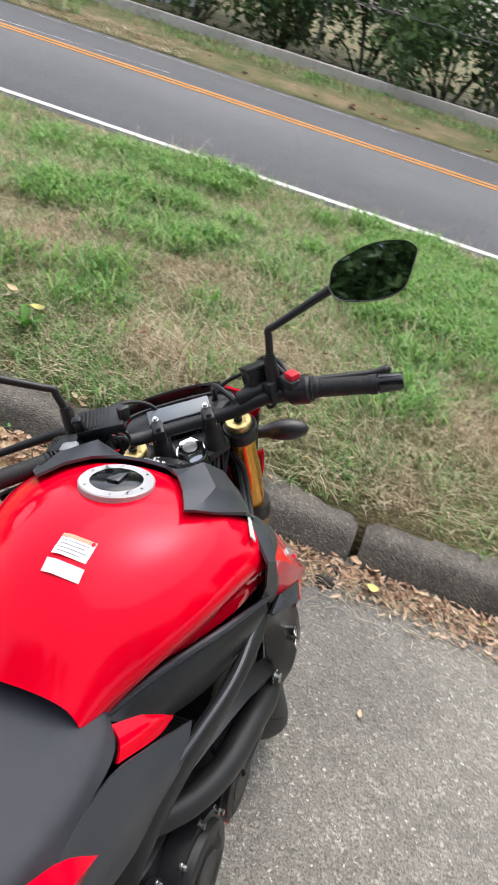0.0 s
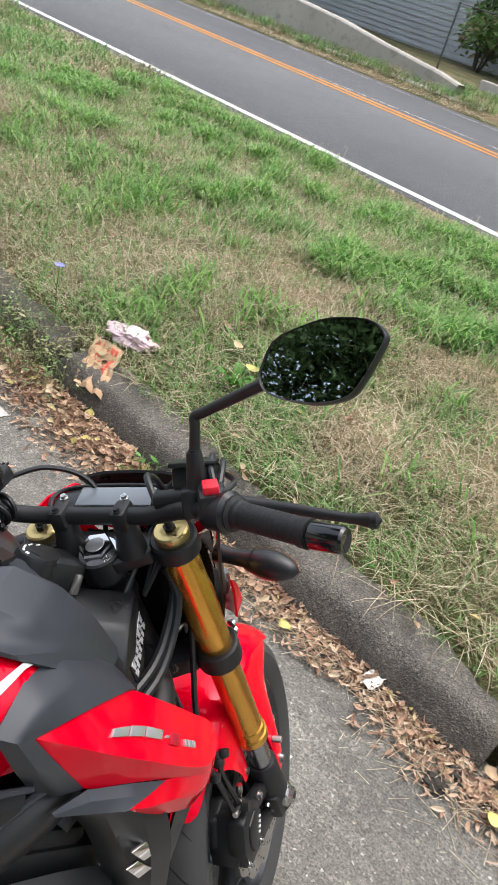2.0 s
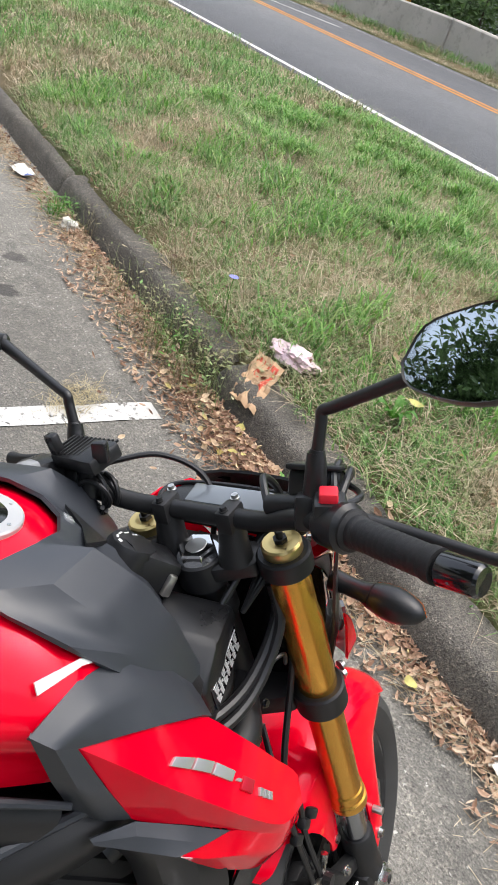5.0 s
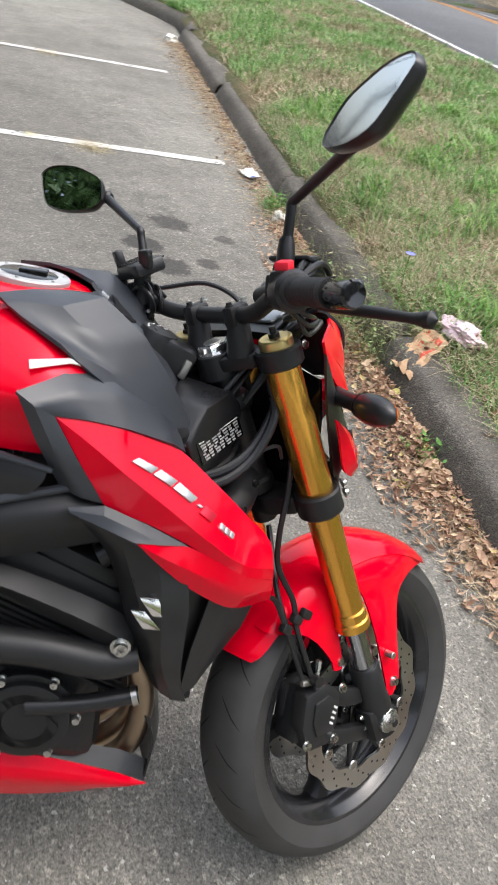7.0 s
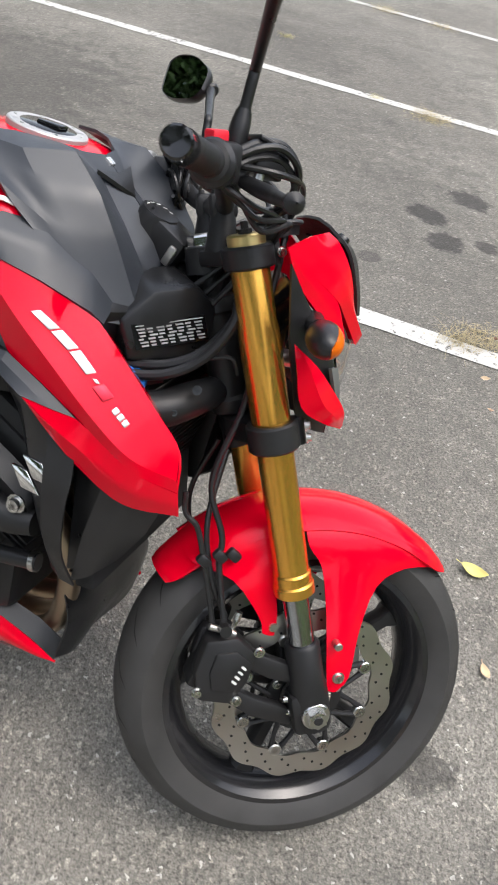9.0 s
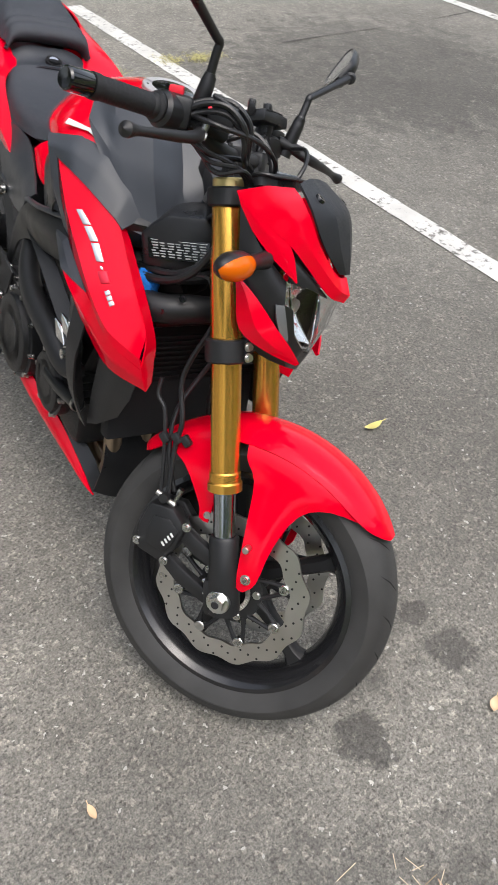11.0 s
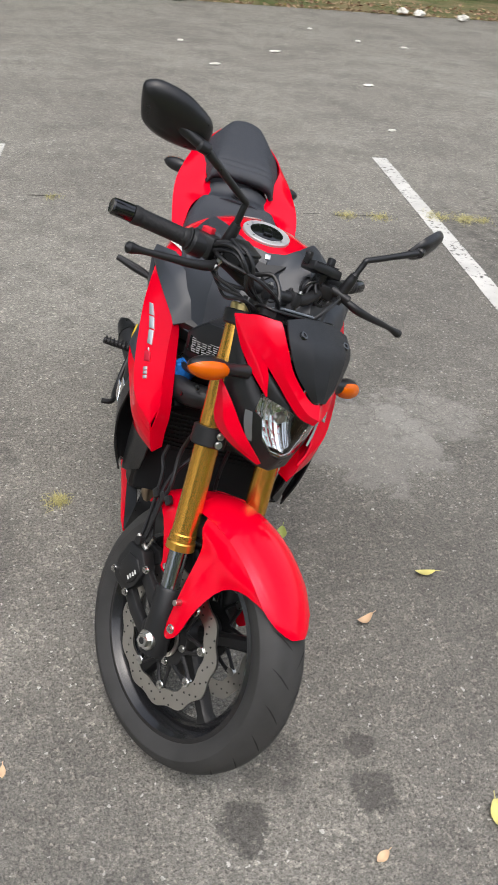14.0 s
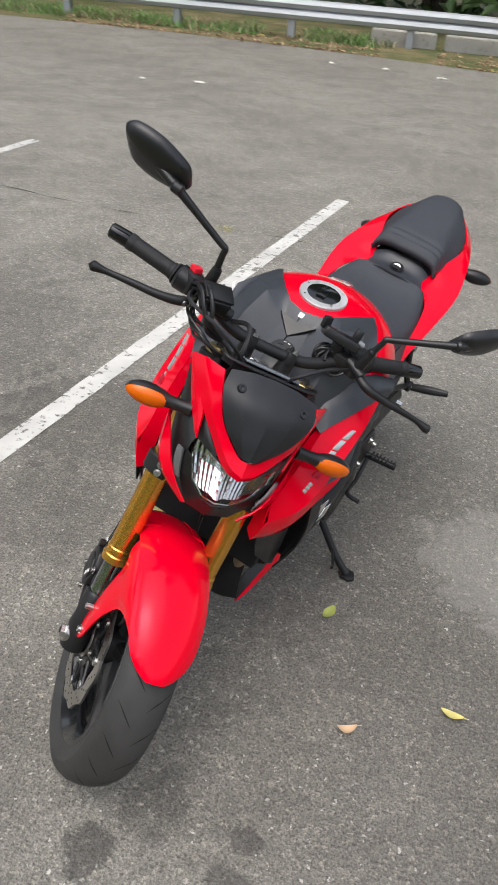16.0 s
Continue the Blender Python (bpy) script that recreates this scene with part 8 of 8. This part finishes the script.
# tall dry stalks by the kerb
for k, (s, w) in enumerate(((-3.35, 2.42), (-3.45, 2.5), (-3.3, 2.55), (-2.2, 2.62), (-2.6, 2.45))):
    thing = new("dry_stalk")
    o = at(s, w, 0.1)
    for j in range(4):
        a = 0.6 * j + k
        part("stem", tube([o, o + V((0.06 * math.cos(a), 0.06 * math.sin(a), 0.18)), o + V((0.2 * math.cos(a), 0.2 * math.sin(a), 0.34 + 0.05 * j))], [0.0018, 0.0014, 0.0007], 5, 8), STRAW, thing)
    tagged(thing, "tall bleached dry grass stalk by the kerb", "dry stalk", "dry stalks by the kerb")
# blue chicory
chic = new("flower")
tagged(chic, "small blue wildflower on a thin stalk", "flower")
fl = V((-1.473, 2.797, 0.40))
part("stalk", tube([fl - V((0, -0.02, 0.26)), fl - V((0, 0, 0.1)), fl], 0.0018, 6, 8), WEED, chic)
BLUEF = plain("blue_petal", (0.22, 0.24, 0.75), 0.7)
for k in range(12):
    a = k * math.pi / 6
    d, sd = V((math.cos(a), math.sin(a), 0.25)), V((-math.sin(a), math.cos(a), 0))
    part("petal", slab([fl, fl + d * 0.012 - sd * 0.004, fl + d * 0.02 - sd * 0.0035, fl + d * 0.02 + sd * 0.0035, fl + d * 0.012 + sd * 0.004], (0, 0, 0.0006)), BLUEF, chic)

# cracks in the asphalt
CRACK = plain("dark_crack", (0.075, 0.07, 0.062), 0.95)


def crack(name, pts, width, seed):
    line_ = catmull([V((*q, 0.003)) for q in pts], 90)
    rows = []
    for i, p in enumerate(line_):
        d = (line_[min(i + 1, 90)] - line_[max(i - 1, 0)]).normalized()
        nrm = V((-d.y, d.x, 0))
        p = p + nrm * 0.05 * noise.noise(V((i * 0.21, seed, 0)))
        w = width * max(0.02, 0.2 + noise.noise(V((i * 0.35, seed, 3))) * 2.2)
        rows.append([p - nrm * w, p + nrm * w])
    return tagged(part(name, grid(rows), CRACK), "dark ragged crack across the asphalt", "crack", kind="structure")


crack("crack", [(4.2, -2.9), (2.6, -2.52), (1.5, -2.32), (0.4, -2.2), (-0.25, -2.04), (-1.32, -1.64), (-1.79, -1.53), (-3.2, -1.2), (-5.0, -0.75)], 0.008, 1)

# the verge at the end of the bays
end_kerb = [(-8.45, 4.28), (-9.2, 4.52), (-10.3, 4.42), (-12.0, 4.05), (-14.5, 3.4), (-18, 2.4)]
line_ = catmull([V((*q, 0)) for q in end_kerb], 60)
rows = []
for i, p in enumerate(line_):
    d = (line_[min(i + 1, 60)] - line_[max(i - 1, 0)]).normalized()
    nrm = V((-d.y, d.x, 0)) * (1 if d.x > 0 else -1)
    nrm = V((-d.y, d.x, 0)) if V((-d.y, d.x, 0)).y > 0 else V((d.y, -d.x, 0))
    k = 0.02 * noise.noise(p * 3)
    rows.append([p + nrm * (o + k) + V((0, 0, z)) for o, z in ((0, -0.1), (0.02, 0.06), (0.05, 0.12), (0.1, 0.15), (0.17, 0.15), (0.2, -0.1))])
tagged(part("end_kerb", grid(rows), KERB), "dark asphalt kerb round the end of the bays", "kerb", kind="structure")
tagged(part("end_verge", grid([[p + V((0.0, 0.15, 0.12)) for p in line_[6:]], [p + V((0.0, 0.8, 0.25)) for p in line_[6:]], [at((p.dot(AL)), 2.7, 0.23) for p in line_[6:]]]), SOIL), "grassy verge beyond the end kerb", "verge", kind="structure")
verts, faces = [], []
for _ in range(7000):
    x = rng.uniform(-17.5, -9.0)
    y0 = float(np.interp(-x, [8.45, 9.2, 10.3, 12, 14.5, 18], [4.28, 4.52, 4.42, 4.05, 3.4, 2.4])) + 0.2
    y1 = float((2.75 - x * 0.2195) / 0.9756)
    if y1 <= y0:
        continue
    y = rng.uniform(y0, y1)
    a, h = rng.uniform(0, 6.28), rng.uniform(0.07, 0.17)
    o = np.array((x, y, 0.13 + 0.1 * min(1, (y - y0) / 0.6)))
    d = np.array((math.cos(a), math.sin(a), 0))
    sd = np.array((-d[1], d[0], 0)) * 0.007
    b = len(verts)
    verts += [o - sd, o + sd, o + d * h * 0.4 + (0, 0, h * 0.6) + sd * 0.7, o + d * h * 0.4 + (0, 0, h * 0.6) - sd * 0.7, o + d * h + (0, 0, h * 0.8)]
    faces += [(b, b + 1, b + 2, b + 3), (b + 3, b + 2, b + 4)]
tagged(from_arrays("grass", verts, faces, GRASS), "green grass beyond the end kerb", "grass", kind="stuff")
# grass on the far bank
verts, faces = [], []
for _ in range(16000):
    s, w = rng.uniform(-32, 10), 13.3 + abs(rng.normal(0.55, 0.4))
    if w > 14.55:
        continue
    k = noise.noise(V((s * 0.6, w * 1.5, 9)))
    if rng.random() > 0.55 + 0.9 * k:
        continue
    o = np.array(at(s, w, float(np.interp(w, [12.18, 12.5, 12.72, 13.4, 14.6], [0.43, 0.455, 0.52, 0.56, 0.64])) - 0.01))
    a, h = rng.uniform(0, 6.28), rng.uniform(0.06, 0.18)
    d = np.array((math.cos(a), math.sin(a), 0))
    sd = np.array((-d[1], d[0], 0)) * 0.009
    b = len(verts)
    verts += [o - sd, o + sd, o + d * h * 0.4 + (0, 0, h * 0.6) + sd * 0.7, o + d * h * 0.4 + (0, 0, h * 0.6) - sd * 0.7, o + d * h + (0, 0, h * 0.8)]
    faces += [(b, b + 1, b + 2, b + 3), (b + 3, b + 2, b + 4)]
tagged(from_arrays("grass", verts, faces, GRASS), "green grass on the far road bank", "grass", kind="stuff")
leaves("leaf_litter", 700, lambda: (rng.uniform(-24, 10), rng.uniform(12.55, 13.5), 0.46), (0.07, 0.14), LITTER, "fallen leaves along the far road edge")
# grass and pale blocks along the guard rail
verts, faces = [], []
for _ in range(9000):
    x = rng.uniform(-12, 8)
    y = rail_at(x) + rng.uniform(-0.9, 0.28)
    if noise.noise(V((x * 0.7, 3, 0))) < -0.25 + 0.3 * (x < 0.3):
        continue
    o = np.array((x, y, 0.04))
    a, h = rng.uniform(0, 6.28), rng.uniform(0.06, 0.2)
    d = np.array((math.cos(a), math.sin(a), 0))
    sd = np.array((-d[1], d[0], 0)) * 0.009
    b = len(verts)
    verts += [o - sd, o + sd, o + d * h * 0.4 + (0, 0, h * 0.6) + sd * 0.7, o + d * h * 0.4 + (0, 0, h * 0.6) - sd * 0.7, o + d * h + (0, 0, h * 0.8)]
    faces += [(b, b + 1, b + 2, b + 3), (b + 3, b + 2, b + 4)]
tagged(from_arrays("grass", verts, faces, GRASS), "bright green grass below the guard rail", "grass", kind="stuff")
for k in range(5):
    x = 0.1 - 1.25 * k
    tagged(part("concrete_block", block((x, rail_at(x) - 0.35, 0.12), (1.1, 0.3, 0.32), 0.03, (0, 0, 3 * (k % 2))), PALE), "pale concrete block behind the guard rail", "concrete block", "blocks behind the rail")
leaves("leaf_litter", 500, lambda: (rng.uniform(-6, 12), -11.6 + 0.25 * rng.normal(), 0.004), (0.03, 0.08), LITTER, "fallen leaves along the back edge of the lot")


# ---- litter at the back of the lot ----
def back_litter():
    x = rng.uniform(-13, 6)
    y = back_edge(x) + 0.15 - abs(rng.normal(0, 0.45))
    p = V((x, y, 0))
    return p.dot(AL), p.dot(AC), 0.05 if y < back_edge(x) - 0.1 else 0.012


leaves("leaf_litter", 2600, back_litter, (0.03, 0.08), LITTER, "brown leaf litter along the back edge of the lot")
SCRAPS = ((-2.26, -7.04), (-2.25, -5.78), (-3.22, -6.48), (-4.68, -7.22), (-5.14, -6.84), (-2.95, -3.29), (-4.37, -8.03), (-3.57, -4.86), (2.36, -7.29), (1.05, -9.98), (0.25, -9.91), (-0.55, -9.57), (3.04, -7.17))
for k, (x, y) in enumerate(SCRAPS):
    big = 0.035 if y < -4 else 0.018
    crumpled("paper_scrap", (x, y, 0.01), (big * (1 + 0.5 * (k % 3)), big, 0.012), PAPERW, "small torn white paper scrap lying on the asphalt", "paper scrap", 20 + k, 0.5, 2)
for k, (x, y) in enumerate(((-6.67, -9.51), (-6.9, -9.37), (-7.51, -9.06), (-3.17, -10.15))):
    crumpled("paper_ball", (x, y, 0.05), (0.09, 0.06, 0.05), PAPERW, "crumpled white litter at the back edge of the lot", "paper", 50 + k, 0.5, 3)
